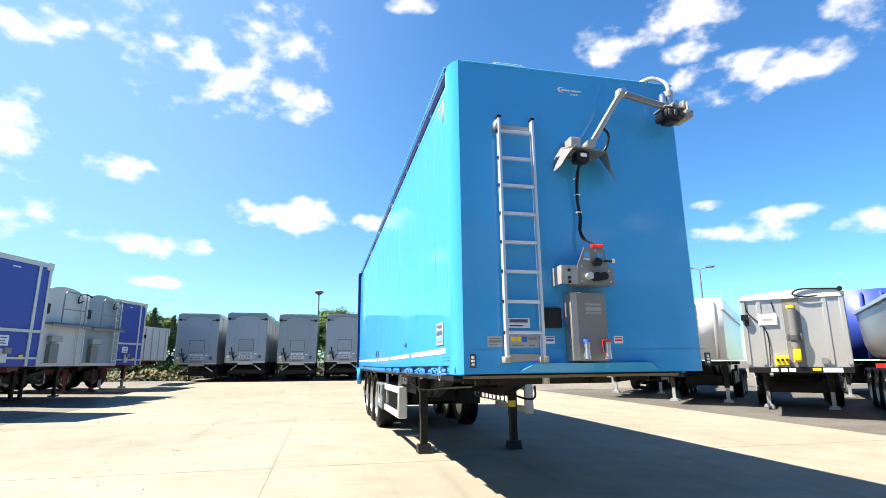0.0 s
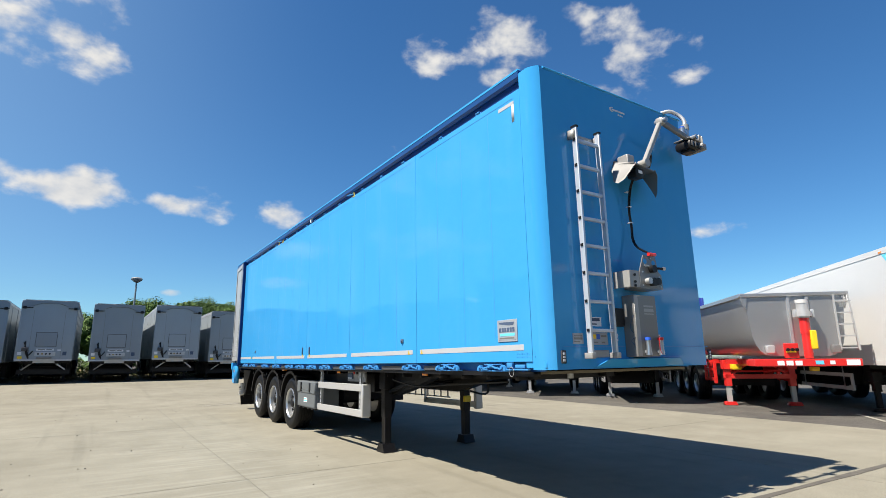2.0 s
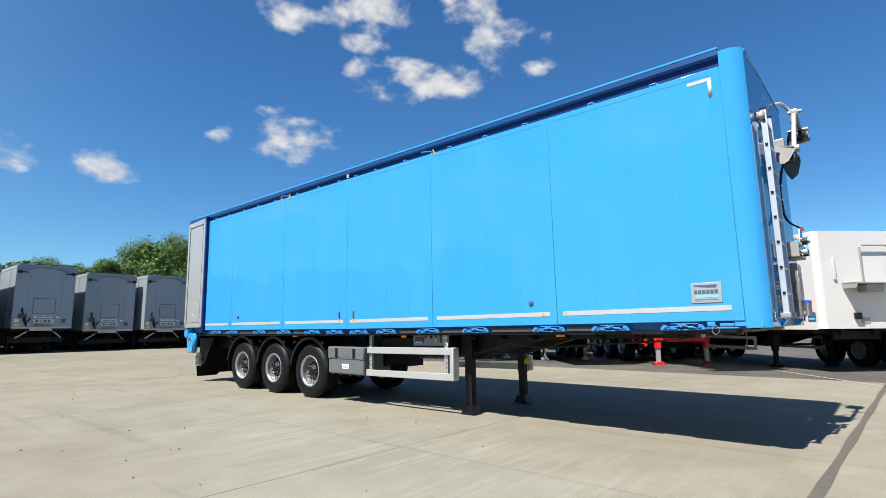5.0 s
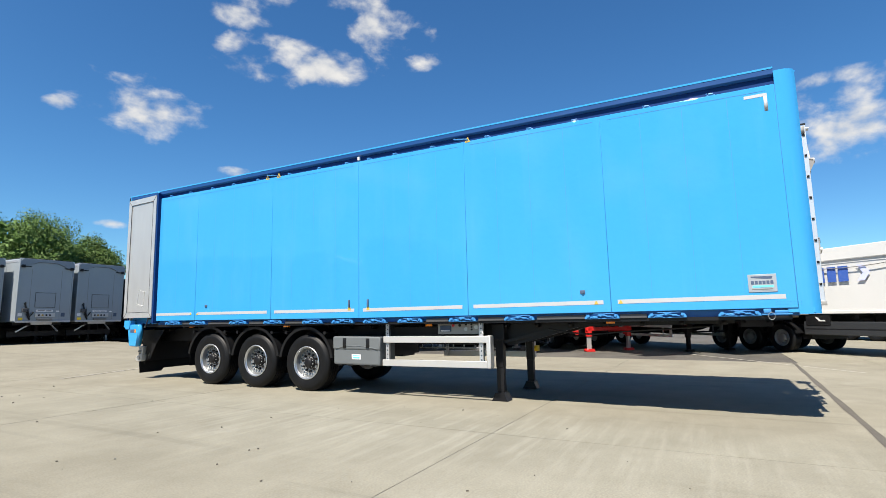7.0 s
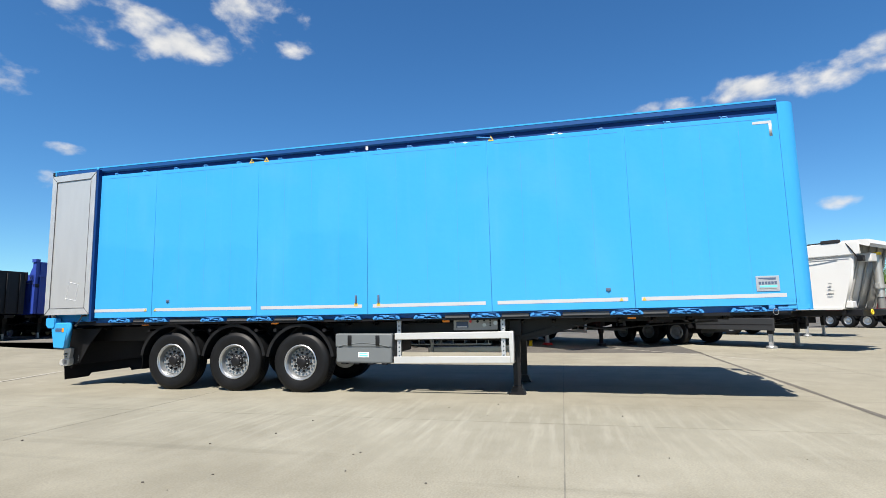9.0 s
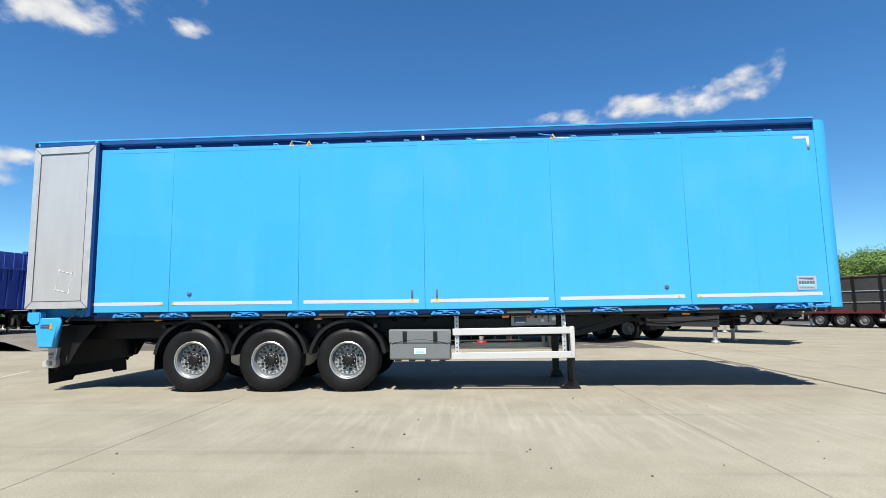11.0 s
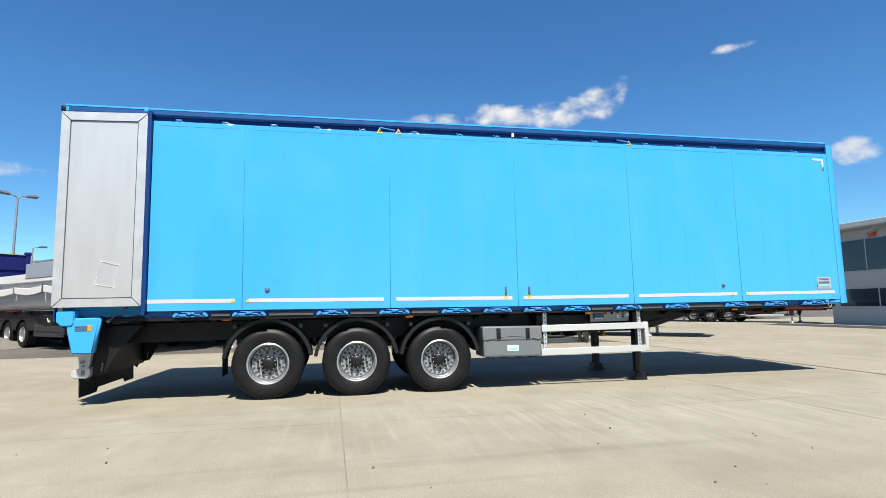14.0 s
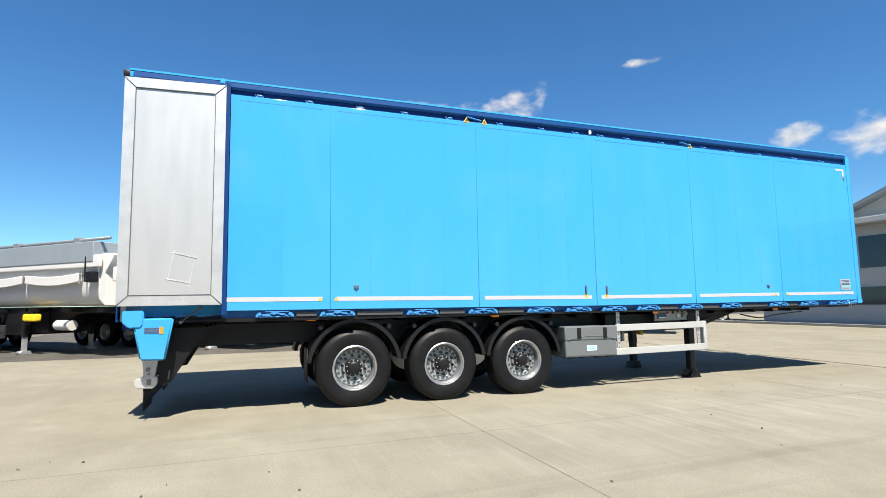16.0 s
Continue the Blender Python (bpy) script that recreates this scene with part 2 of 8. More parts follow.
ORANGE = material("amber_lens", (0.85, 0.24, 0.01), 0.25, 0, 0.6, 0.05, 8, 80)
DEEP_BLUE = material("deep_blue_paint", (0.018, 0.045, 0.27), 0.5, 0, 0.1, 0.06, 1.5, 30, 0.0004)
BRIGHT_BLUE = material("bright_blue_print", (0.02, 0.10, 0.55), 0.45, 0, 0.2, 0.04, 4, 50)
PRINT_BLUE = material("dull_blue_print", (0.03, 0.09, 0.36), 0.5, 0, 0.1, 0.06, 4, 50)
LILAC = material("pale_lilac_print", (0.52, 0.55, 0.80), 0.5, 0, 0.1, 0.05, 4, 50)
CYAN = material("cyan_print", (0.12, 0.55, 0.78), 0.4, 0, 0.3, 0.03, 4, 50)
PAPER = material("label_paper", (0.70, 0.71, 0.72), 0.6, 0, 0, 0.05, 6, 90)
INK = material("dark_ink", (0.05, 0.08, 0.14), 0.6, 0, 0, 0.1, 8, 90)
FLEET_GREY = material("grey_tipper_aluminium", (0.265, 0.305, 0.338), 0.42, 0.2, 0, 0.08, 0.8, 20, 0.0006, (0.26, 0.275, 0.29), 0.4, (3, 3, 1), per_object=0.12)
HOOD_GREY = material("hood_grey_paint", (0.20, 0.235, 0.275), 0.45, 0.2, 0, 0.08, 1.5, 30, 0.0006, (0.25, 0.28, 0.31), 0.4)
SILVER = material("brushed_tipper_aluminium", (0.52, 0.525, 0.53), 0.30, 0.8, 0, 0.03, 0.5, 5, stretch=(1, 1, 3), rough_vary=0.02)
TARP = material("dark_tarpaulin", (0.016, 0.017, 0.020), 0.7, 0, 0, 0.15, 3, 40, 0.002, spec=0.25)
BARK = material("bark", (0.10, 0.075, 0.05), 0.9, 0, 0, 0.3, 4, 30, 0.02)
LEAF = material("leaves", (0.082, 0.138, 0.036), 0.6, 0, 0, 0.35, 0.6, 3, per_object=0.2, spec=0.15)
LEAF_DARK = material("conifer_needles", (0.055, 0.10, 0.035), 0.65, 0, 0, 0.35, 0.6, 3)
WALL_PANEL = material("pale_cladding", (0.50, 0.50, 0.48), 0.55, 0, 0, 0.04, 0.6, 12, 0.0006)
# pale cladding made darker in colour, since the yard-side wall stands in shade
OFFICE_WALL = material("office_cladding", (0.33, 0.335, 0.35), 0.55, 0, 0, 0.05, 0.6, 12, 0.0006, (0.27, 0.28, 0.30), 0.3)
ROOF_METAL = material("grey_roof_sheet", (0.30, 0.32, 0.34), 0.45, 0.3, 0, 0.06, 0.8, 14, 0.001)
LAMP_POST = material("grey_lamp_steel", (0.20, 0.22, 0.24), 0.5, 0.3, 0, 0.08, 3, 40)
CONCRETE_KERB = material("kerb_concrete", (0.24, 0.23, 0.21), 0.85, 0, 0, 0.15, 3, 40, 0.003)
JOINT_SEAL = material("joint_seal", (0.125, 0.117, 0.096), 0.9, 0, 0, 0.35, 3, 50, 0.002, (0.19, 0.178, 0.142), 0.9)
TAR = material("tar_seal", (0.082, 0.074, 0.062), 0.9, 0, 0, 0.35, 5, 70, 0.004)
LINE_PAINT = material("worn_line_paint", (0.28, 0.267, 0.23), 0.8, 0, 0, 0.2, 4, 60, 0.001, (0.22, 0.196, 0.15), 0.9)
CHALK = material("chalk_line", (0.75, 0.75, 0.75), 0.8, 0, 0, 0.1, 20, 200)
SEAM = material("dark_seam", (0.03, 0.05, 0.07), 0.7, 0, 0, 0.1, 9, 90)
WELD_SEAM = material("weld_seam", (0.10, 0.10, 0.105), 0.6, 0.3, 0, 0.25, 15, 90)
PLANK_SEAM = material("plank_seam_blue", (0.026, 0.20, 0.47), 0.6, 0, 0, 0.05, 6, 60)
JOINT_BLUE = material("joint_shadow_blue", (0.016, 0.15, 0.38), 0.6, 0, 0, 0.05, 6, 60)
COUPLER = material("rusty_coupler_plate", (0.20, 0.165, 0.11), 0.6, 0.2, 0, 0.2, 3, 30, 0.001, (0.22, 0.15, 0.09), 0.4)
PLATE_GREY = material("printed_plate_grey", (0.32, 0.35, 0.385), 0.5, 0.3, 0, 0.05, 6, 60)
GREY_DARK = material("dark_grey_strip", (0.055, 0.056, 0.06), 0.5, 0, 0, 0.08, 6, 60)
PALE_GREY = material("pale_grey_panel", (0.46, 0.455, 0.43), 0.40, 0.65, 0.1, 0.05, 1.0, 14, 0.0006)
DARK_BLUE = material("dark_blue_paint", (0.006, 0.010, 0.085), 0.55, 0, 0, 0.08, 1.5, 30, spec=0.2)
LADDER = material("ladder_aluminium", (0.50, 0.55, 0.61), 0.36, 0.4, 0, 0.06, 4, 60, 0.0003)
HEDGE = material("dry_undergrowth", (0.11, 0.10, 0.045), 0.9, 0, 0, 0.4, 1.5, 9)


def glass_material():
    m = bpy.data.materials.new("dark_glazing")
    m.use_nodes = True
    b = m.node_tree.nodes["Principled BSDF"]
    b.inputs["Base Color"].default_value = (0.012, 0.02, 0.045, 1)
    b.inputs["Roughness"].default_value = 0.05
    b.inputs["Specular IOR Level"].default_value = 0.6
    return m


def ground_material(name, pale, dark, grit, scale, bump, stain, scrub=False, grain_amount=0.7):
    m = bpy.data.materials.new(name)
    m.use_nodes = True
    nt = m.node_tree
    b = nt.nodes["Principled BSDF"]
    geo = node(nt, "ShaderNodeNewGeometry")
    noises = []
    for s, d, r in ((0.22, 8, 0.6), (1.3, 8, 0.65), (grit, 3, 0.6), (scale, 10, 0.7)):
        n = node(nt, "ShaderNodeTexNoise")
        n.inputs["Scale"].default_value, n.inputs["Detail"].default_value, n.inputs["Roughness"].default_value = s, d, r
        link(nt, geo.outputs["Position"], n.inputs["Vector"])
        noises.append(n.outputs[0])
    broad = calc(nt, "MULTIPLY_ADD", noises[0], 1.5, calc(nt, "MULTIPLY", noises[1], 1.3))
    broad = calc(nt, "MULTIPLY_ADD", broad, 1.6, -1.74, clamp=True)
    c1 = node(nt, "ShaderNodeMix", data_type="RGBA")
    c1.inputs[6].default_value, c1.inputs[7].default_value = (*dark, 1), (*pale, 1)
    link(nt, broad, c1.inputs[0])
    grain = node(nt, "ShaderNodeMix", data_type="RGBA", blend_type="MULTIPLY")
    grain.inputs[0].default_value = 1.0
    link(nt, c1.outputs[2], grain.inputs[6])
    g = calc(nt, "MULTIPLY_ADD", noises[2], grain_amount, 1.0 - grain_amount / 2)
    gg = node(nt, "ShaderNodeCombineColor")
    for i in range(3):
        link(nt, g, gg.inputs[i])
    link(nt, gg.outputs[0], grain.inputs[7])
    s = node(nt, "ShaderNodeMix", data_type="RGBA")
    s.inputs[7].default_value = (*stain, 1)
    link(nt, calc(nt, "MULTIPLY_ADD", noises[3], 7.0, -4.6, clamp=True), s.inputs[0])
    link(nt, grain.outputs[2], s.inputs[6])
    colour = s.outputs[2]
    if scrub:
        comb = node(nt, "ShaderNodeMapping")
        comb.inputs["Scale"].default_value = (0.7, 9.0, 1)
        comb.inputs["Rotation"].default_value = (0, 0, 0.06)
        link(nt, geo.outputs["Position"], comb.inputs[0])
        n = node(nt, "ShaderNodeTexNoise")
        n.inputs["Scale"].default_value, n.inputs["Detail"].default_value, n.inputs["Roughness"].default_value = 1.0, 5, 0.6
        link(nt, comb.outputs[0], n.inputs["Vector"])
        lane = node(nt, "ShaderNodeMapping")
        lane.inputs["Scale"].default_value = (0.55, 0.16, 1)
        lane.inputs["Location"].default_value = (1.1, -0.75, 0)
        link(nt, geo.outputs["Position"], lane.inputs[0])
        ball = node(nt, "ShaderNodeVectorMath", operation="LENGTH")
        link(nt, lane.outputs[0], ball.inputs[0])
        near = calc(nt, "SUBTRACT", 1.25, ball.outputs["Value"], clamp=True)
        pale_fac = calc(nt, "MULTIPLY", calc(nt, "MULTIPLY_ADD", n.outputs[0], 5.0, -2.4, clamp=True), calc(nt, "MULTIPLY_ADD", near, 0.27, 0.04))
        sc = node(nt, "ShaderNodeMix", data_type="RGBA")
        sc.inputs[7].default_value = (0.32, 0.308, 0.258, 1)
        link(nt, pale_fac, sc.inputs[0])
        link(nt, colour, sc.inputs[6])
        colour = sc.outputs[2]
        # pale worn scuffs
        n = node(nt, "ShaderNodeTexNoise")
        n.inputs["Scale"].default_value, n.inputs["Detail"].default_value, n.inputs["Roughness"].default_value = 0.55, 13, 0.72
        link(nt, geo.outputs["Position"], n.inputs["Vector"])
        wr = node(nt, "ShaderNodeMix", data_type="RGBA")
        wr.inputs[7].default_value = (0.29, 0.277, 0.232, 1)
        link(nt, calc(nt, "MULTIPLY", calc(nt, "MULTIPLY_ADD", n.outputs[0], 8.0, -4.6, clamp=True), 0.38), wr.inputs[0])
        link(nt, colour, wr.inputs[6])
        colour = wr.outputs[2]
        # long dark tyre tracks along the yard
        trk = node(nt, "ShaderNodeMapping")
        trk.inputs["Scale"].default_value = (3.2, 0.10, 1)
        trk.inputs["Rotation"].default_value = (0, 0, -0.25)
        link(nt, geo.outputs["Position"], trk.inputs[0])
        n = node(nt, "ShaderNodeTexNoise")
        n.inputs["Scale"].default_value, n.inputs["Detail"].default_value, n.inputs["Roughness"].default_value = 1.0, 6, 0.55
        link(nt, trk.outputs[0], n.inputs["Vector"])
        dk = node(nt, "ShaderNodeMix", data_type="RGBA", blend_type="MULTIPLY")
        dk.inputs[7].default_value = (0.80, 0.80, 0.80, 1)
        link(nt, calc(nt, "MULTIPLY_ADD", n.outputs[0], 5.0, -2.9, clamp=True), dk.inputs[0])
        link(nt, colour, dk.inputs[6])
        colour = dk.outputs[2]
    link(nt, colour, b.inputs["Base Color"])
    b.inputs["Roughness"].default_value = 0.88
    b.inputs["Specular IOR Level"].default_value = 0.25
    bp = node(nt, "ShaderNodeBump")
    bp.inputs["Strength"].default_value, bp.inputs["Distance"].default_value = 1.0, bump
    link(nt, calc(nt, "ADD", noises[2], calc(nt, "MULTIPLY", noises[1], 0.6)), bp.inputs["Height"])
    link(nt, bp.outputs[0], b.inputs["Normal"])
    return m


GLAZING = glass_material()
CONCRETE = ground_material("yard_concrete", (0.220, 0.207, 0.164), (0.166, 0.154, 0.119), 55, 2.2, 0.002, (0.150, 0.138, 0.108), True)
GRAVEL = ground_material("pale_gravel", (0.158, 0.149, 0.130), (0.098, 0.092, 0.082), 22, 9.0, 0.03, (0.055, 0.050, 0.045), False, 1.5)
DARK_GRAVEL = ground_material("dark_gravel", (0.104, 0.098, 0.087), (0.062, 0.058, 0.053), 22, 9.0, 0.03, (0.036, 0.033, 0.031), False, 1.5)


# ---- mesh helpers ----
def box(bm, x0, y0, z0, x1, y1, z1, bevel=0.0):
    m = Matrix.LocRotScale(((x0 + x1) / 2, (y0 + y1) / 2, (z0 + z1) / 2), None, (abs(x1 - x0), abs(y1 - y0), abs(z1 - z0)))
    got = bmesh.ops.create_cube(bm, size=1, matrix=m)
    if bevel:
        edges = list({e for v in got["verts"] for e in v.link_edges})
        bmesh.ops.bevel(bm, geom=edges, offset=bevel, segments=2, profile=0.5, affect="EDGES")


def rod(bm, a, b, r, seg=12, r2=None):
    a, b = Vector(a), Vector(b)
    m = Matrix.Translation((a + b) / 2) @ (b - a).to_track_quat("Z", "Y").to_matrix().to_4x4()
    bmesh.ops.create_cone(bm, cap_ends=True, segments=seg, radius1=r, radius2=r if r2 is None else r2, depth=(b - a).length, matrix=m)


def beam(bm, a, b, w, h, bevel=0.0):
    """A bar with a rectangular section from a to b."""
    a, b = Vector(a), Vector(b)
    m = Matrix.Translation((a + b) / 2) @ (b - a).to_track_quat("Z", "Y").to_matrix().to_4x4() @ Matrix.Diagonal((w, h, (b - a).length, 1))
    got = bmesh.ops.create_cube(bm, size=1, matrix=m)
    if bevel:
        bmesh.ops.bevel(bm, geom=list({e for v in got["verts"] for e in v.link_edges}), offset=bevel, segments=1, affect="EDGES")


def prism(bm, points, axis, a0, a1):
    """A polygon, given in the two other axes in order, drawn out along an axis."""
    def at(p, a):
        return {"x": (a, p[0], p[1]), "y": (p[0], a, p[1]), "z": (p[0], p[1], a)}[axis]
    lo, hi = [bm.verts.new(at(p, a0)) for p in points], [bm.verts.new(at(p, a1)) for p in points]
    faces = [bm.faces.new(lo), bm.faces.new(list(reversed(hi)))]
    n = len(points)
    for i in range(n):
        faces.append(bm.faces.new((lo[i], hi[i], hi[(i + 1) % n], lo[(i + 1) % n])))
    bmesh.ops.recalc_face_normals(bm, faces=faces)


def strip(bm, outer, inner, axis, a0, a1):
    """A band between two open lines of points, drawn out along an axis."""
    prism(bm, list(outer) + list(reversed(inner)), axis, a0, a1)


def lathe(bm, profile, centre, axis="x", seg=48, closed=False):
    """Turns a profile of (radius, distance along the axis) about an axis through centre."""
    rings = []
    for r, d in profile:
        ring = []
        for i in range(seg):
            a = 2 * math.pi * i / seg
            c, s = r * math.cos(a), r * math.sin(a)
            p = {"x": (d, c, s), "y": (c, d, s), "z": (c, s, d)}[axis]
            ring.append(bm.verts.new(Vector(centre) + Vector(p)))
        rings.append(ring)
    pairs = list(zip(rings, rings[1:]))
    if closed:
        pairs.append((rings[-1], rings[0]))
    faces = []
    for a, b in pairs:
        for i in range(seg):
            faces.append(bm.faces.new((a[i], a[(i + 1) % seg], b[(i + 1) % seg], b[i])))
    if not closed:
        faces.append(bm.faces.new(rings[0]))
        faces.append(bm.faces.new(rings[-1]))
    bmesh.ops.recalc_face_normals(bm, faces=faces)


def tube(bm, points, r, seg=8):
    """A bent tube along points."""
    pts = [Vector(p) for p in points]
    rings = []
    for i, p in enumerate(pts):
        way = (pts[min(i + 1, len(pts) - 1)] - pts[max(i - 1, 0)]).normalized()
        side = way.cross(Vector((0.31, 0.27, 0.91))).normalized()
        up = side.cross(way)
        rings.append([bm.verts.new(p + r * (math.cos(2 * math.pi * k / seg) * side + math.sin(2 * math.pi * k / seg) * up)) for k in range(seg)])
    faces = []
    for a, b in zip(rings, rings[1:]):
        for k in range(seg):
            faces.append(bm.faces.new((a[k], a[(k + 1) % seg], b[(k + 1) % seg], b[k])))
    faces += [bm.faces.new(rings[0]), bm.faces.new(rings[-1])]
    bmesh.ops.recalc_face_normals(bm, faces=faces)


def curve_points(points, steps=8):
    """A smooth line through points."""
    pts = [Vector(p) for p in points]
    out = []
    for i in range(len(pts) - 1):
        p0, p1, p2, p3 = pts[max(i - 1, 0)], pts[i], pts[i + 1], pts[min(i + 2, len(pts) - 1)]
        for k in range(steps):
            t = k / steps
            out.append(0.5 * ((2 * p1) + (p2 - p0) * t + (2 * p0 - 5 * p1 + 4 * p2 - p3) * t * t + (3 * p1 - p0 - 3 * p2 + p3) * t ** 3))
    return out + [pts[-1]]


def finish(bm, name, mat, smooth=35):
    me = bpy.data.meshes.new(name)
    bm.to_mesh(me)
    bm.free()
    me.materials.append(mat)
    if smooth:
        me.set_sharp_from_angle(angle=radians(smooth))
        for p in me.polygons:
            n = p.normal
            # large plane faces keep their own normal beside rounded edges
            p.use_smooth = not (p.area > 0.01 and max(abs(n.x), abs(n.y), abs(n.z)) > 0.9999)
    return me


def part(name, bm, mat, parent, label="", kind=""):
    """Links a bmesh as one mesh object under a thing or a part."""
    ob = new(name, finish(bm, name, mat))
    ob.parent = parent
    return tagged(ob, label, kind=kind)


def again(ob, offset, parent=None):
    """Another object on the same mesh, moved by an offset."""
    twin = new(ob.name.split(".")[0], ob.data)
    twin.parent = parent or ob.parent
    twin.location = ob.location + Vector(offset)
    if ob.get("label"):
        twin["label"] = ob["label"]
    return twin


def thing(name, label, category, group="", kind="", at=None):
    ob = new(name)
    ob.empty_display_size = 0.3
    if at is not None:
        ob.matrix_world = at
    return tagged(ob, label, category, group, kind)


def solid(name, bm, mat, label, category, group="", kind="", at=None):
    ob = new(name, finish(bm, name, mat))
    if at is not None:
        ob.matrix_world = at
    return tagged(ob, label, category, group, kind)


def one(fill, *args, **kw):
    """A new bmesh filled by one helper."""
    bm = bmesh.new()
    fill(bm, *args, **kw)
    return bm


def boxes(*rows, bevel=0.0):
    bm = bmesh.new()
    for r in rows:
        box(bm, *r, bevel=bevel)
    return bm


def bits(name, rows, mat, parent, label="", bevel=0.0):
    """One box object for each row, all under the same parent."""
    for r in rows:
        part(name, boxes(r, bevel=bevel), mat, parent, label)


def shell(bm, section, y0, y1, z_shift=0.0):
    """A closed body with the given section from y0 to y1; the rear is z_shift higher."""
    a = [bm.verts.new((x, y0, z)) for x, z in section]
    b = [bm.verts.new((x, y1, z + z_shift)) for x, z in section]
    n = len(section)
    faces = [bm.faces.new(a), bm.faces.new(list(reversed(b)))]
    for i in range(n):
        faces.append(bm.faces.new((a[i], b[i], b[(i + 1) % n], a[(i + 1) % n])))
    bmesh.ops.recalc_face_normals(bm, faces=faces)


# ---- ground ----
def build_ground():
    bm = bmesh.new()
    bmesh.ops.create_grid(bm, x_segments=40, y_segments=40, size=900, matrix=Matrix.Translation((0, 0, -0.008)))
    solid("ground", bm, DARK_GRAVEL, "grey-brown gravel ground round the concrete yard", "ground", kind="structure")
    yard = thing("pavement", "pale worn concrete yard cast in large slabs", "pavement", kind="structure")
    joint = 0.013
    xs = [-37.9, -31.87, -25.85, -19.82, -13.80, -7.77, -1.75, 4.27, 9.6]
    for j in range(-9, 5):
        y0, y1 = 3.53 + 6.04 * (j - 1), 3.53 + 6.04 * j
        if j == 4:
            y1 = y0 + 4.6
        edges = list(xs)
        if y1 < 0:
            edges += [16.3, 22.3, 28.4, 34.4]
        for a, b in zip(edges, edges[1:]):
            lo, hi = (y0, y1) if a < 9.5 or y1 > 3.6 else (y0, min(y1, -0.75))
            slab = boxes((a + joint / 2, lo + joint / 2, -0.16, b - joint / 2, hi - joint / 2, 0.0))
            part("slab", slab, CONCRETE, yard)
    # sealed joints, a little below the slabs
    for x in xs[1:-1]:
        part("joint_seal", boxes((x - 0.008, -50, -0.02, x + 0.008, 22, -0.002)), JOINT_SEAL, yard)
    for j in range(-9, 4):
        y = 3.53 + 6.04 * j
        part("joint_seal", boxes((-37, y - 0.008, -0.02, 9.5, y + 0.008, -0.002)), JOINT_SEAL, yard)
    # the slab beside the gravel bed stops at the channel
    for a, b in ((9.6, 16.3), (16.3, 22.3), (22.3, 28.4)):
        part("slab", boxes((a + joint / 2, -2.53, -0.16, b - joint / 2, -0.78, 0.0)), CONCRETE, yard)
    bm = bmesh.new()
    for i in range(30):
        x0, x1 = -12 + i * 0.72, -12 + (i + 1) * 0.72
        y0, y1 = -0.34 - 0.035 * x0, -0.34 - 0.035 * x1
        w0, w1 = 0.044 + 0.010 * math.sin(i * 1.7), 0.044 + 0.010 * math.sin((i + 1) * 1.7)
        v = [bm.verts.new(p) for p in ((x0, y0 - w0, 0.004), (x1, y1 - w1, 0.004), (x1, y1 + w1, 0.004), (x0, y0 + w0, 0.004))]
        bm.faces.new(v)
    solid("tar_strip", bm, TAR, "dark tar-sealed channel across the concrete", "tar strip", kind="structure")
    bm = bmesh.new()
    for a, b in (((12.5, 2.2), (7.2, -1.75)),):
        a, b = Vector((*a, 0.004)), Vector((*b, 0.004))
        side = (b - a).normalized().cross(Vector((0, 0, 1))) * 0.05
        bm.faces.new([bm.verts.new(p) for p in (a - side, b - side, b + side, a + side)])
    solid("painted_line", bm, LINE_PAINT, "worn pale painted line on the concrete", "road marking", kind="structure")
    bm = bmesh.new()
    a, b = Vector((-0.5, 14.9, 0.004)), Vector((9.4, 18.0, 0.004))
    side = (b - a).normalized().cross(Vector((0, 0, 1))) * 0.05
    for k in range(6):
        p, q = a.lerp(b, k / 6), a.lerp(b, (k + 1) / 6)
        bm.faces.new([bm.verts.new(v + Vector((0, 0, 0.003))) for v in (p - side, q - side, q + side, p + side)])
    solid("painted_line", bm, LINE_PAINT, "worn pale painted line behind the blue trailer", "road marking", kind="structure")


def build_pebbles():
    """Small loose stones and crumbs of dirt on the concrete."""
    rng = random.Random(3)
    bm = bmesh.new()
    spots = [(-3.5, 5.5), (-3.42, 5.46), (-3.9, 3.9), (-3.1, 2.6), (-4.2, 4.6)]
    spots += [(rng.uniform(-7, -0.5), rng.uniform(-4, 14)) for i in range(60)]
    for x, y in spots:
        r = rng.uniform(0.006, 0.016)
        m = pose(x, y, r * 0.4, rng.uniform(0, 90), 0, rng.uniform(0, 360)) @ Matrix.Diagonal((1, rng.uniform(0.6, 1), rng.uniform(0.4, 0.7), 1))
        bmesh.ops.create_icosphere(bm, subdivisions=1, radius=r, matrix=m)
    solid("pebbles", bm, TAR, "small dark pebbles scattered on the concrete", "pebbles", kind="stuff")


# ---- wheels ----
def tyre_profile(r, w):
    """(radius, distance) round a tyre's section, with the outer wall at 0."""
    k = r / 0.525
    rows = [(0.292 * k, 0.034), (0.302 * k, 0.020), (0.315 * k, 0.014), (0.345 * k, 0.007), (0.385 * k, 0.001), (0.425 * k, 0.0), (0.455 * k, 0.004), (0.472 * k, 0.009), (0.476 * k, 0.013), (0.490 * k, 0.019), (0.510 * k, 0.034), (0.521 * k, 0.050)]
    tread = []
    for i in range(4):
        a = 0.06 + (w - 0.12) * (i + 1) / 5
        tread += [(r, a - 0.008), (r - 0.012, a - 0.006), (r - 0.012, a + 0.006), (r, a + 0.008)]
    return rows + [(r, 0.06)] + tread + [(r, w - 0.06)] + [(q, w - d) for q, d in reversed(rows)]


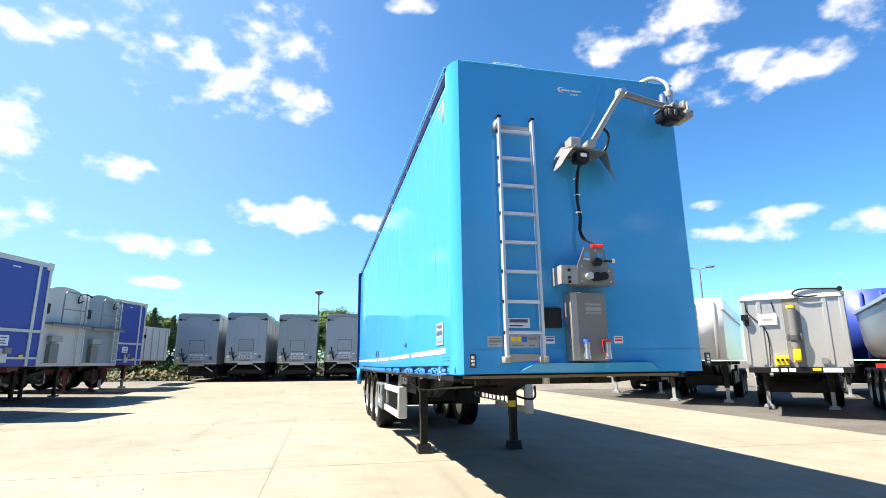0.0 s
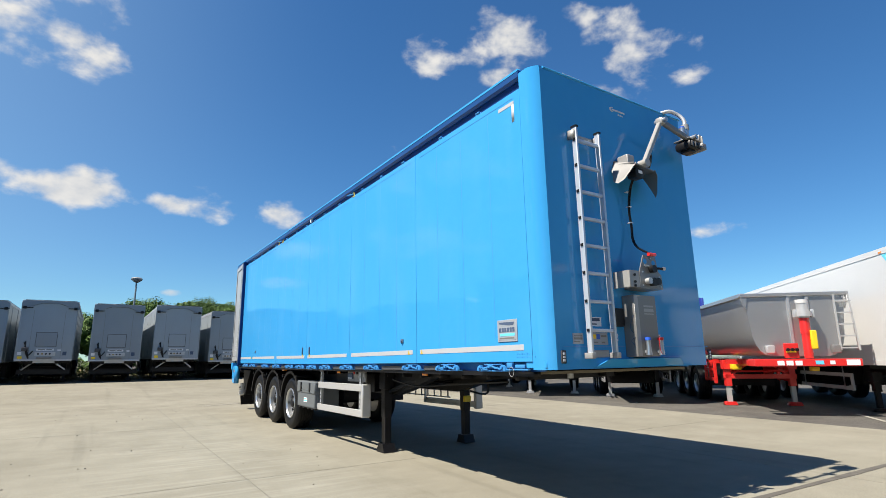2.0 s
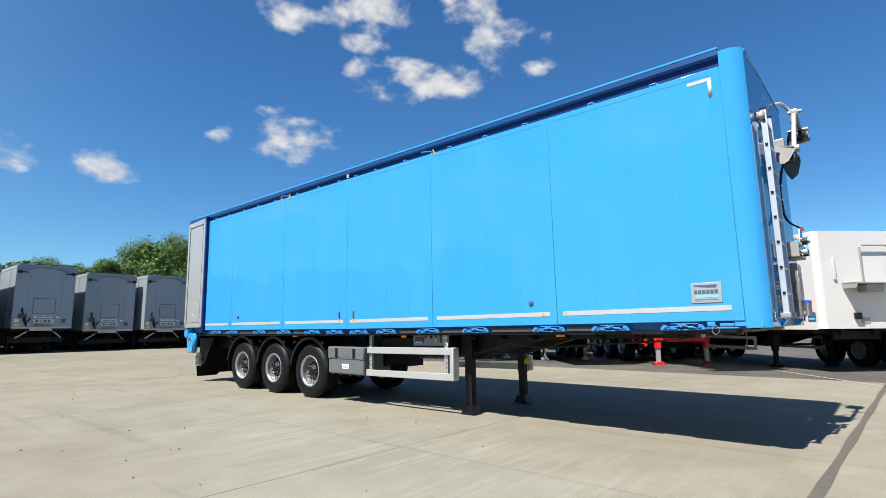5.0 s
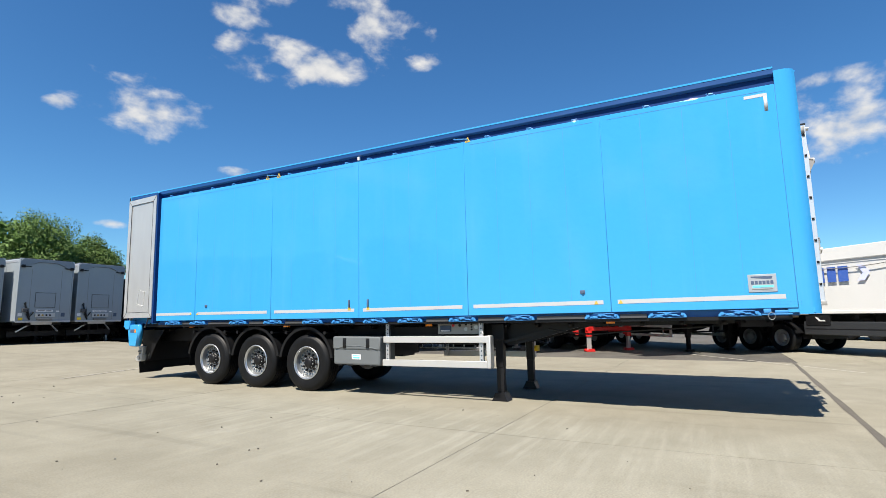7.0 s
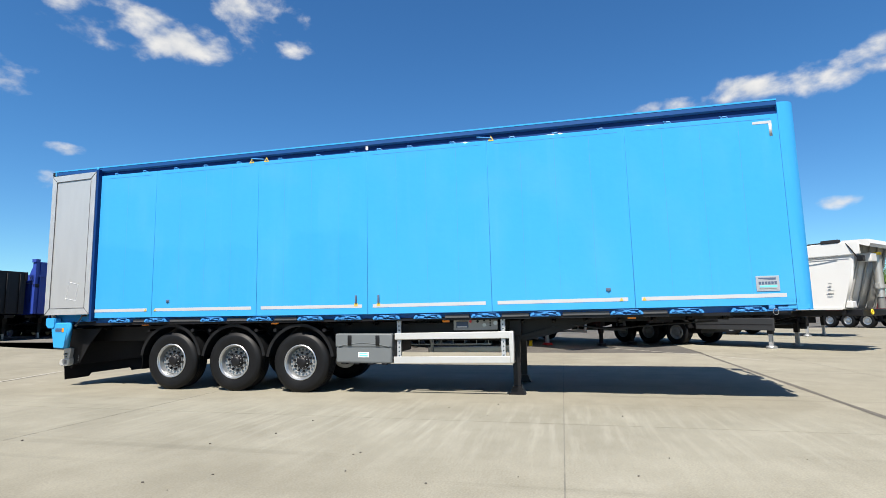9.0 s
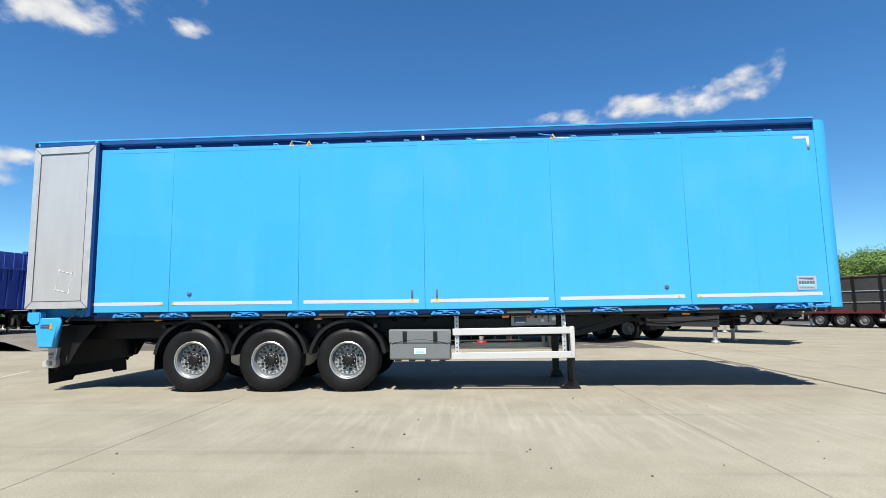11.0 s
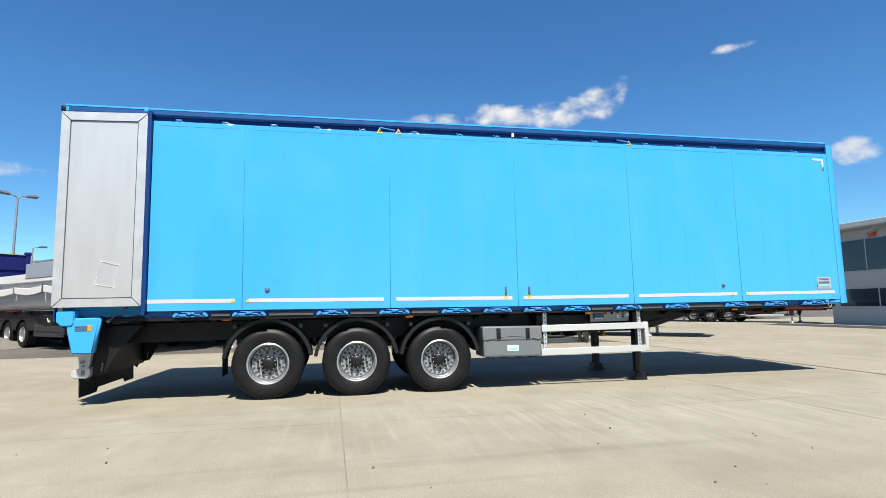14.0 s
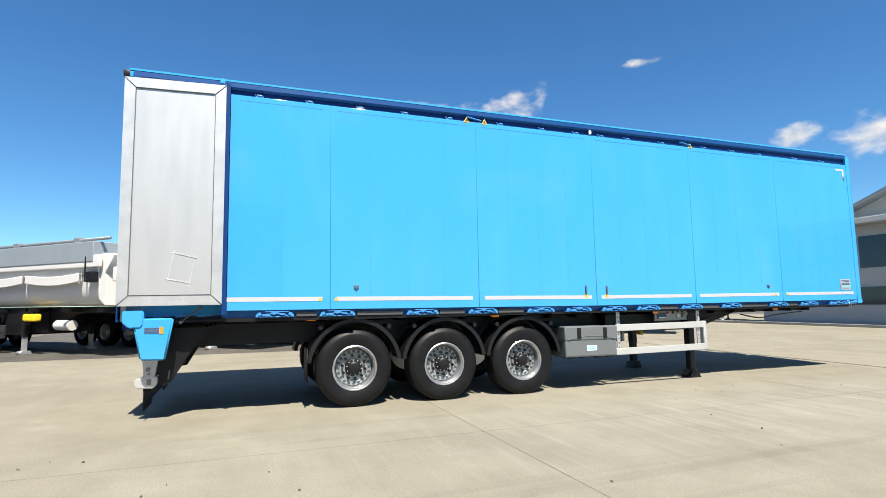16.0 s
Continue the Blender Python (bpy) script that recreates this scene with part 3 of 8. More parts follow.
def build_wheel(parent, x, y, z, outward):
    r = 0.525
    s = -outward

    def X(d):
        return s * d
    tyre = part("wheel", one(lathe, [(q, X(d)) for q, d in tyre_profile(r, 0.385)], (0, 0, 0), "x", 64, True), RUBBER, parent, "black tyre on a ten-stud aluminium rim")
    tyre.location = (x, y, z)
    rim = part("rim", one(lathe, [(0.300, X(0.36)), (0.300, X(0.03)), (0.307, X(0.008)), (0.296, X(0.001)), (0.284, X(0.006)), (0.277, X(0.024)), (0.268, X(0.032)), (0.264, X(0.085)), (0.256, X(0.12)), (0.250, X(0.150)), (0.02, X(0.152))], (0, 0, 0), "x", 56), RIM, tyre, "bright aluminium rim")
    disc = part("rim_disc", one(lathe, [(0.256, X(0.140)), (0.250, X(0.118)), (0.240, X(0.108)), (0.200, X(0.112)), (0.190, X(0.124)), (0.130, X(0.124))], (0, 0, 0), "x", 56), RIM_DISC, tyre, "aluminium wheel disc, darkened for shade inside the rim, with a ring of holes")
    hub = part("hub_cap", one(lathe, [(0.122, X(0.145)), (0.120, X(0.088)), (0.108, X(0.076)), (0.096, X(0.074)), (0.090, X(0.052)), (0.076, X(0.038)), (0.046, X(0.030)), (0.004, X(0.028))], (0, 0, 0), "x", 32), BLACK, tyre, "black domed hub cap")
    bolt = None
    nut = None
    for i in range(10):
        a = 2 * math.pi * (i + 0.3) / 10
        p = Vector((0, math.cos(a) * 0.160, math.sin(a) * 0.160))
        if nut is None:
            nut = part("wheel_nut", one(rod, (X(0.130), 0, 0), (X(0.080), 0, 0), 0.022, 6, 0.019), BLACK, tyre)
            nut.location = p
            bolt = part("hub_bolt", one(rod, (X(0.080), 0, 0), (X(0.066), 0, 0), 0.009, 6), STEEL, tyre)
            bolt.location = p * (0.102 / 0.160)
        else:
            again(nut, p - nut.location)
            again(bolt, p * (0.102 / 0.160) - bolt.location)
    hole = None
    for i in range(20):
        a = 2 * math.pi * i / 20
        p = Vector((0, math.cos(a) * 0.219, math.sin(a) * 0.219))
        if hole is None:
            hole = part("hand_hole", one(lathe, [(0.0195, X(0.113)), (0.0195, X(0.1055)), (0.016, X(0.1055)), (0.0005, X(0.1055))], (0, 0, 0), "x", 12), SEAM, tyre)
            hole.location = p
        else:
            again(hole, p - hole.location)
    return tyre


# ---- the blue trailer ----
def raise_gear(ob):
    """Lets the running gear and lower rail follow the rise of the yard."""
    kept = ("rear_", "tail_", "bumper", "corner_", "prop_arm", "sill_", "pull_bar")
    for part_ob in ob.children:
        if part_ob.name.startswith(kept) or part_ob.type != "MESH":
            continue
        if part_ob.location.length > 0.001:
            y, z = part_ob.location.y, part_ob.location.z
            z = max(z, part_ob.data.vertices[0].co.z + z)
            part_ob.location.z += gear_lift(y, z)
            continue
        for v in part_ob.data.vertices:
            v.co.z += gear_lift(v.co.y, v.co.z)
        raise_gear(part_ob)


def gear_lift(y, z):
    if z > 4.0:
        return 0.0022 * y
    if y < 6.3 or z > 1.7:
        return 0.0
    rise_here = 0.0150 * (min(y, 11.8) - 6.3)
    return rise_here * (1.0 if z < 1.2 else 0.6) * (1.0 if y < 12.31 else 0.2)


WID, LEN = 2.56, 13.42
BOT, TOP = 1.28, 4.33


def build_blue_trailer():
    t = thing("semi_trailer", "bright blue moving-floor semi-trailer parked on its landing legs", "trailer")
    # front wall with rounded corners
    # the corner posts curve half-way round and meet the flat wall in a crease
    bend, turn = 0.21, 52
    half = [(0.0, 0.232)] + [(bend - bend * math.cos(a), bend * math.sin(radians(turn)) - bend * math.sin(a)) for a in [radians(turn * i / 10) for i in range(11)]]
    plan = half + [(WID - x, y) for x, y in reversed(half)]
    inner = [(0.04, 0.232), (0.04, 0.20), (0.20, 0.04), (WID - 0.20, 0.04), (WID - 0.04, 0.20), (WID - 0.04, 0.232)]
    bm = bmesh.new()
    strip(bm, plan, inner, "z", BOT, TOP)
    part("front_wall", bm, BLUE, t, "blue front wall with rounded corner posts")
    cap = [(min(max(x, 0.006), WID - 0.006), y + 0.006) for x, y in plan]
    part("corner_cap", one(prism, cap, "z", TOP, TOP + 0.022), BLUE, t)
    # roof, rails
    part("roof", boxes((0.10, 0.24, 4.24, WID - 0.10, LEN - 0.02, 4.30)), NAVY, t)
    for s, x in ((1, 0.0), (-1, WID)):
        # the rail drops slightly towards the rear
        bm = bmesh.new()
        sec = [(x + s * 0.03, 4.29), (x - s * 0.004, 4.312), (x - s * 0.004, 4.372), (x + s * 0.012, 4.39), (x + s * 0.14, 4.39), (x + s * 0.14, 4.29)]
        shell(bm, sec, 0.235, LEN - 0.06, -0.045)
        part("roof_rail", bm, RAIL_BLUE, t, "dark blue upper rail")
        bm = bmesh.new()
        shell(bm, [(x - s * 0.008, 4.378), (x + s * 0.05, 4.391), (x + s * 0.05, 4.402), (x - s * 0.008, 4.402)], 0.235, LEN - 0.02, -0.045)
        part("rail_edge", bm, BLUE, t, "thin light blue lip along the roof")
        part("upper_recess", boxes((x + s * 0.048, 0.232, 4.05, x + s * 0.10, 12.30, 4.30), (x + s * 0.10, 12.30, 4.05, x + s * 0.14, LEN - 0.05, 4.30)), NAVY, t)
    # side panels
    joints = [0.235, 2.40, 4.575, 6.685, 8.785, 10.97, 12.25]
    for side, x in ((1, 0.0), (-1, WID)):
        for i, (a, b) in enumerate(zip(joints, joints[1:])):
            g = 0.0014
            y0, y1 = a + g, b - g
            d = 0.045 * side
            outer = part("side_panel", boxes((x, y0, 1.355, x + d, y1, 4.175), bevel=0.006), BLUE, t, "blue hinged side panel")
            # seams round the frame and between the planks, on the near side
            if side == 1:
                bm = bmesh.new()
                box(bm, x - 0.0015, y0 + 0.10, 4.102, x + 0.001, y1 - 0.10, 4.109)
                part("seam", bm, JOINT_BLUE, outer)
                n = 4 if y1 - y0 > 1.5 else 2
                for k in range(1, n):
                    yy = y0 + (y1 - y0) * k / n
                    top = 4.08
                    bm = bmesh.new()
                    box(bm, x - 0.0007, yy - 0.0028, 1.54, x + 0.001, yy + 0.0028, top)
                    part("plank_seam", bm, PLANK_SEAM, outer)
                strip_a, strip_b = y0 + (0.10 if i else 0.115), y1 - (0.09 if i < 5 else 0.0)
                part("reflective_strip", boxes((x - 0.003, strip_a, 1.466, x + 0.001, strip_b, 1.522)), WHITE_TAPE, outer, "white reflective strip")
        for y in joints[:-1]:
            part("joint_strip", boxes((x + side * 0.007, y - 0.012, 1.36, x + side * 0.02, y + 0.012, 4.17)), JOINT_BLUE, t)
        # bottom rail
        part("bottom_rail", boxes((x + side * 0.095, 0.22, 1.262, x + side * 0.15, 12.30, 1.36)), SHADED_RAIL_BLUE, t, "recessed lower side rail, its blue darkened for shade")
        part("rail_foot", boxes((x + side * 0.06, 0.30, 1.215, x + side * 0.15, 12.30, 1.262)), BLACK, t)
        if side == 1:
            bm = bmesh.new()
            for a, b in ((0.32, 2.44),):
                box(bm, 0.012, 0.07, 1.30, 0.03, 0.34, 1.36)
            part("foot_plate", bm, BLUE, t)
            spans = [(1.95, 2.30), (2.78, 3.48), (4.0, 4.43), (4.96, 5.36), (7.55, 7.47), (8.02, 8.45), (9.0, 9.40), (9.95, 10.60), (11.14, 11.40)]
            for a, b in spans:
                if b - a > 0.1:
                    part("rail_cover", boxes((0.04, a, 1.268, 0.094, b, 1.322), bevel=0.004), GREY_DARK, t, "black rubber strip on the lower rail")
    # clasps along the lower rail
    clasp = None
    for a in (11.67, 10.87, 9.67, 8.725, 7.74, 7.045, 6.355, 5.645, 4.685, 3.745, 2.535, 1.695, 0.86):
        if clasp is None:
            bm = bmesh.new()
            box(bm, -0.004, -0.235, 1.262, 0.09, 0.235, 1.274, 0.003)
            for e in (-1, 1):
                prism(bm, [(e * 0.235, 1.270), (e * 0.232, 1.292), (e * 0.205, 1.322), (e * 0.175, 1.328), (e * 0.165, 1.300), (e * 0.185, 1.272)], "x", -0.018, 0.012)
                beam(bm, (-0.014, e * 0.16, 1.282), (-0.018, -e * 0.05, 1.330), 0.014, 0.012, 0.002)
            box(bm, -0.012, -0.17, 1.330, 0.006, 0.12, 1.338, 0.002)
            box(bm, -0.010, -0.06, 1.300, 0.0, 0.17, 1.308, 0.002)
            box(bm, -0.024, -0.125, 1.288, 0.0, -0.06, 1.308, 0.004)
            box(bm, -0.020, 0.055, 1.274, 0.0, 0.125, 1.292, 0.004)
            rod(bm, (-0.034, -0.185, 1.306), (0.0, -0.185, 1.306), 0.016, 10)
            rod(bm, (-0.034, 0.19, 1.300), (0.0, 0.19, 1.300), 0.014, 8)
            rod(bm, (-0.034, 0.01, 1.312), (0.0, 0.01, 1.312), 0.017, 10)
            clasp = part("clasp", bm, LATCH, t, "light blue over-centre latch")
            clasp.location = (0, a, 0)
        else:
            again(clasp, (0, a - clasp.location.y, 0))
    bm = bmesh.new()
    box(bm, -0.012, 0.30, 1.275, 0.03, 0.62, 1.290, 0.004)
    box(bm, -0.014, 0.34, 1.296, 0.0, 0.48, 1.33, 0.006)
    box(bm, -0.02, 0.52, 1.30, 0.02, 0.60, 1.35, 0.005)
    part("end_latch", bm, LATCH, t)
    bm = bmesh.new()
    tube(bm, [(-0.025, 0.52 + 0.035 * math.sin(a), 1.262 + 0.045 * math.cos(a)) for a in [2 * math.pi * i / 20 for i in range(21)]], 0.0025, 6)
    part("cable_loop", bm, STEEL, t)
    # brackets that carry the panels under the upper rail
    hook = None
    for y in (0.95, 1.75, 2.75, 3.45, 4.15, 5.15, 5.9, 6.45, 6.95, 7.6, 8.35, 9.2, 9.9, 10.55, 11.25, 11.9):
        if hook is None:
            bm = bmesh.new()
            box(bm, 0.0, -0.05, 4.172, 0.05, 0.05, 4.19, 0.004)
            rod(bm, (-0.002, -0.03, 4.196), (-0.002, 0.03, 4.196), 0.013, 8)
            rod(bm, (0.0, 0.05, 4.20), (0.06, 0.05, 4.23), 0.009, 6)
            hook = part("hanger", bm, LATCH, t)
            hook.location = (0.005, y, 0)
        else:
            again(hook, (0, y - hook.location.y, 0))
    for y in (4.60, 8.785):
        bm = bmesh.new()
        beam(bm, (0.01, y - 0.10, 4.205), (-0.012, y + 0.14, 4.235), 0.05, 0.016, 0.003)
        part("hinge_arm", bm, LATCH, t)
    part("red_tag", boxes((-0.01, 6.66, 4.20, 0.02, 6.70, 4.26)), PAPER, t)
    # warning triangles
    tri = None
    for y in (4.50, 8.63, 8.93):
        if tri is None:
            bm = bmesh.new()
            prism(bm, [(-0.052, 4.155), (0.052, 4.155), (0.0, 4.245)], "x", -0.004, 0.001)
            tri = part("warning_label", bm, LABEL_YELLOW, t, "yellow warning triangle")
            tri.location = (0, y, 0)
            bm = bmesh.new()
            prism(bm, [(-0.024, 4.172), (0.024, 4.172), (0.0, 4.215)], "x", -0.0055, -0.0038)
            mark = part("warning_mark", bm, INK, tri)
        else:
            two = again(tri, (0, y - tri.location.y, 0))
            m2 = new("warning_mark", mark.data)
            m2.parent = two
    # corner mark of reflective tape
    part("corner_mark", boxes((-0.003, 0.325, 4.035, 0.001, 0.58, 4.075), (-0.003, 0.325, 3.84, 0.001, 0.365, 4.035)), WHITE_TAPE, t, "white reflective corner mark")
    # maker's plate: frame, dark swoosh, bars
    plate = part("badge", boxes((-0.008, 0.430, 1.555, 0.0, 0.735, 1.775), bevel=0.003), PLATE_GREY, t, "silver badge with dark blue and cyan blocks")
    part("badge_field", boxes((-0.0095, 0.448, 1.573, -0.007, 0.717, 1.757)), PLATE_GREY, plate)
    bm = bmesh.new()
    prism(bm, [(0.470, 1.748), (0.705, 1.752), (0.700, 1.735), (0.560, 1.718), (0.480, 1.716)], "x", -0.0115, -0.007)
    part("badge_bar", bm, INK, plate)
    for k in range(6):
        part("badge_block", boxes((-0.0115, 0.466 + 0.041 * k, 1.652, -0.007, 0.498 + 0.041 * k, 1.694)), INK, plate)
    part("badge_wave", boxes((-0.0115, 0.466, 1.612, -0.007, 0.690, 1.638)), CYAN, plate)
    part("badge_bar", boxes((-0.0115, 0.475, 1.586, -0.007, 0.700, 1.597)), GREY, plate)
    # locks and handles on the panels
    for y in (2.78, 10.62):
        bm = bmesh.new()
        box(bm, -0.012, y - 0.035, 1.625, 0.0, y + 0.035, 1.675, 0.004)
        rod(bm, (-0.024, y, 1.64), (0.0, y, 1.64), 0.014, 10)
        part("panel_lock", bm, INK, t, "small dark panel lock")
    for y in (6.49, 6.895):
        h = part("door_handle", boxes((-0.02, y - 0.016, 1.545, 0.0, y + 0.016, 1.68), bevel=0.006), INK, t, "black panel handle")
        part("handle_label", boxes((-0.0045, y - 0.03, 1.492, -0.003, y + 0.03, 1.545)), LABEL_YELLOW, h)
    for y, zz in ((2.27, 1.495), (2.60, 1.495), (11.10, 1.495), (10.89, 1.495)):
        bm = bmesh.new()
        prism(bm, [(y - 0.03, zz - 0.028), (y + 0.03, zz - 0.028), (y, zz + 0.028)], "x", -0.0048, -0.0025)
        part("warning_label", bm, LABEL_YELLOW, t)
    # rivet rows by the front post
    rivet = None
    for k in range(8):
        for zz in (1.405, 1.435):
            p = (-0.001, 0.20 + 0.036 * k, zz)
            if rivet is None:
                rivet = part("rivet", one(rod, (-0.004, 0, 0), (0.002, 0, 0), 0.0045, 8), LATCH, t)
                rivet.location = p
            else:
                again(rivet, Vector(p) - rivet.location)
    # rear end: navy pillar and the bare aluminium side section
    part("rear_pillar", boxes((-0.07, 12.254, 1.36, 0.10, 12.304, 4.32)), NAVY, t, "dark blue rear pillar")
    part("rear_pillar", boxes((0.10, 13.435, 1.30, 0.16, 13.46, 4.34)), NAVY, t)
    bare = part("rear_side_panel", boxes((0.092, 12.31, 1.492, 0.13, 13.445, 4.268)), ALU, t, "bare brushed aluminium rear side panel with welded border")
    y0, y1, z0, z1, w = 12.302, 13.45, 1.485, 4.275, 0.125
    for a, b, c, d in (((y0, z0), (y1, z0), (y1 - w, z0 + w), (y0 + w, z0 + w)), ((y1, z0), (y1, z1), (y1 - w, z1 - w), (y1 - w, z0 + w)), ((y1, z1), (y0, z1), (y0 + w, z1 - w), (y1 - w, z1 - w)), ((y0, z1), (y0, z0), (y0 + w, z0 + w), (y0 + w, z1 - w))):
        bm = bmesh.new()
        prism(bm, [a, b, c, d], "x", 0.082, 0.096)
        part("border_bar", bm, ALU_WELD, bare, "welded aluminium flat bar")
    bm = bmesh.new()
    for a, b in (((y0 + w, z0 + w), (y1 - w, z0 + w)), ((y1 - w, z0 + w), (y1 - w, z1 - w)), ((y1 - w, z1 - w), (y0 + w, z1 - w)), ((y0 + w, z1 - w), (y0 + w, z0 + w)), ((y0, z0), (y0 + w, z0 + w)), ((y1, z1), (y1 - w, z1 - w)), ((y0, z1), (y0 + w, z1 - w)), ((y1, z0), (y1 - w, z0 + w))):
        beam(bm, (0.083, *a), (0.083, *b), 0.011, 0.009)
    part("weld_bead", bm, WELD_SEAM, bare, "dark weld bead")
    bm = bmesh.new()
    q = [(12.615, 2.06), (12.85, 2.12), (12.91, 1.80), (12.67, 1.75)]
    for a, b in zip(q, q[1:] + q[:1]):
        e = (Vector(b) - Vector(a)) * 0.10
        beam(bm, (0.0905, a[0] - e[0], a[1] - e[1]), (0.0905, b[0] + e[0], b[1] + e[1]), 0.010, 0.002)
    part("chalk_mark", bm, CHALK, bare, "chalked outline of a small plate")
    # the bare section stands proud of the panels at its leading edge
    for ob in [bare] + list(bare.children):
        for v in ob.data.vertices:
            v.co.x -= 0.080 + 0.085 * (y1 - v.co.y) / (y1 - y0)
    part("rear_corner", boxes((0.0, 13.28, 4.285, 0.14, 13.40, 4.378), bevel=0.01), BLUE, t)
    part("rear_corner", boxes((0.01, 13.38, 4.29, 0.16, 13.47, 4.368), bevel=0.01), PLASTIC, t)
    part("rail_stop", boxes((-0.012, 12.32, 4.30, 0.03, 12.38, 4.365), bevel=0.006), BLUE, t)
    part("rear_wall", boxes((0.12, 13.36, 1.30, WID - 0.02, 13.415, 4.33)), ALU, t)
    part("far_rear_panel", boxes((WID - 0.10, 12.30, 1.36, WID - 0.02, 13.36, 4.26)), ALU, t)
    part("floor", boxes((0.15, 0.30, 1.255 + 0.008, WID - 0.15, LEN - 0.12, 1.34)), BLACK, t)
    # rear sill and corner brackets
    part("rear_sill", boxes((0.17, 12.28, 1.30, 0.26, 13.43, 1.492)), BLUE, t, "recessed blue rear sill")
    part("rear_beam", boxes((0.26, 13.30, 1.20, WID - 0.05, 13.42, 1.45), bevel=0.006), NAVY, t)
    part("sill_foot", boxes((0.10, 12.30, 1.275, 0.26, 13.30, 1.30)), BLACK, t)
    for y in (12.42, 12.66, 12.90):
        bm = bmesh.new()
        prism(bm, [(y, 1.345), (y + 0.17, 1.335), (y + 0.18, 1.355), (y + 0.12, 1.372), (y + 0.03, 1.368)], "x", 0.14, 0.17)
        rod(bm, (0.12, y + 0.10, 1.355), (0.15, y + 0.10, 1.355), 0.014, 8)
        part("sill_latch", bm, LATCH, t)
    wing = bmesh.new()
    prism(wing, [(13.375, 1.43), (13.15, 1.43), (13.15, 1.27), (13.18, 1.225), (13.31, 1.225), (13.375, 1.29)], "x", -0.02, 0.12)
    bmesh.ops.bevel(wing, geom=list(wing.edges), offset=0.012, segments=2, affect="EDGES")
    part("corner_bracket", wing, BLUE, t)
    tail = bmesh.new()
    prism(tail, [(13.225, 1.335), (12.785, 1.335), (12.865, 0.835), (13.13, 0.845)], "x", -0.005, 0.13)
    bmesh.ops.bevel(tail, geom=list(tail.edges), offset=0.018, segments=2, affect="EDGES")
    tail = part("tail_bracket", tail, BLUE, t, "blue tapered rear bracket with a small badge")
    tail.location.y = 0.05
    bits("badge_bar", [(-0.010, 12.935, 1.215, -0.004, 13.09, 1.226), (-0.010, 12.935, 1.178, -0.004, 13.09, 1.206), (-0.010, 12.935, 1.158, -0.004, 13.09, 1.169)], INK, tail)
    part("badge_mark", boxes((-0.011, 12.89, 1.152, -0.004, 12.93, 1.232)), ORANGE, tail, "small orange badge block")
    bm = bmesh.new()
    rod(bm, (0.0, 12.53, 1.46), (0.10, 12.76, 1.285), 0.010, 8)
    rod(bm, (-0.015, 12.53, 1.46), (0.09, 12.53, 1.46), 0.016, 8)
    rod(bm, (0.10, 12.74, 1.30), (0.10, 12.78, 1.27), 0.024, 8)
    part("prop_arm", bm, GREY_DARK, t, "dark gas strut at the sill")
    # rear underrun bumper with its posts, plates and transverse flap
    bump = part("bumper_beam", boxes((0.34, 13.05, 0.49, WID - 0.30, 13.15, 0.625), bevel=0.01), BLACK, t, "black underrun bumper with pale ends")
    for s, x in ((1, 0.22), (-1, WID - 0.22)):
        bm = bmesh.new()
        prism(bm, [(13.02, 0.625), (13.02, 0.53), (13.06, 0.485), (13.23, 0.49), (13.26, 0.52), (13.26, 0.60), (13.16, 0.625)], "x", min(x, x + s * 0.12), max(x, x + s * 0.12))
        bmesh.ops.bevel(bm, geom=list(bm.edges), offset=0.01, segments=2, affect="EDGES")
        part("bumper_end", bm, ALU_RAIL, bump, "pale plastic bumper end")
        bm = bmesh.new()
        prism(bm, [(13.19, 0.83), (13.02, 0.83), (13.05, 0.60), (13.17, 0.60)], "x", min(x + s * 0.02, x + s * 0.12), max(x + s * 0.02, x + s * 0.12))
        bmesh.ops.bevel(bm, geom=list(bm.edges), offset=0.008, segments=1, affect="EDGES")
        post = part("bumper_post", bm, STEEL, bump, "galvanised bumper post")
        bm = bmesh.new()
        rod(bm, (x - s * 0.02, 13.12, 0.715), (x + s * 0.03, 13.12, 0.715), 0.024, 10)
        rod(bm, (x - s * 0.02, 13.11, 0.66), (x + s * 0.03, 13.11, 0.66), 0.012, 8)
        part("pin", bm, GREY, post)
        part("slot", boxes((x - s * 0.003, 13.08, 0.53, x + s * 0.002, 13.13, 0.60), bevel=0.0), GREY, post)
        bm = bmesh.new()
        prism(bm, [(13.16, 1.20), (12.40, 1.20), (12.64, 0.92), (12.70, 0.84), (12.87, 0.54), (13.02, 0.515), (13.07, 0.42), (13.13, 0.46), (13.16, 0.8)], "x", x + s * 0.10, x + s * 0.115)
        web = part("tail_plate", bm, BLACK, t, "black drilled steel tail plate")
        # bright steel discs stand in for bright ground seen through drilled holes
        for k in range(4):
            part("bolt", one(rod, (x + s * 0.092, 12.91 - 0.004 * k, 0.58 + 0.03 * k), (x + s * 0.12, 12.91 - 0.004 * k, 0.58 + 0.03 * k), 0.008, 8), STEEL, web)
    part("tail_panel", boxes((0.335, 12.96, 0.50, WID - 0.335, 12.98, 1.20)), BLACK, t, "black plate between the tail plates")
    part("pull_bar", one(rod, (0.28, 13.02, 0.632), (0.86, 13.04, 0.632), 0.008, 8), STEEL, bump)
    bm = bmesh.new()
    prism(bm, [(0.25, 0.47), (WID - 0.25, 0.47), (WID - 0.22, 0.20), (WID - 0.62, 0.20), (WID - 0.67, 0.265), (0.87, 0.265), (0.82, 0.20), (0.28, 0.20)], "y", 13.155, 13.17)
    part("mud_flap", bm, RUBBER, t, "wide notched black rubber tail flap")
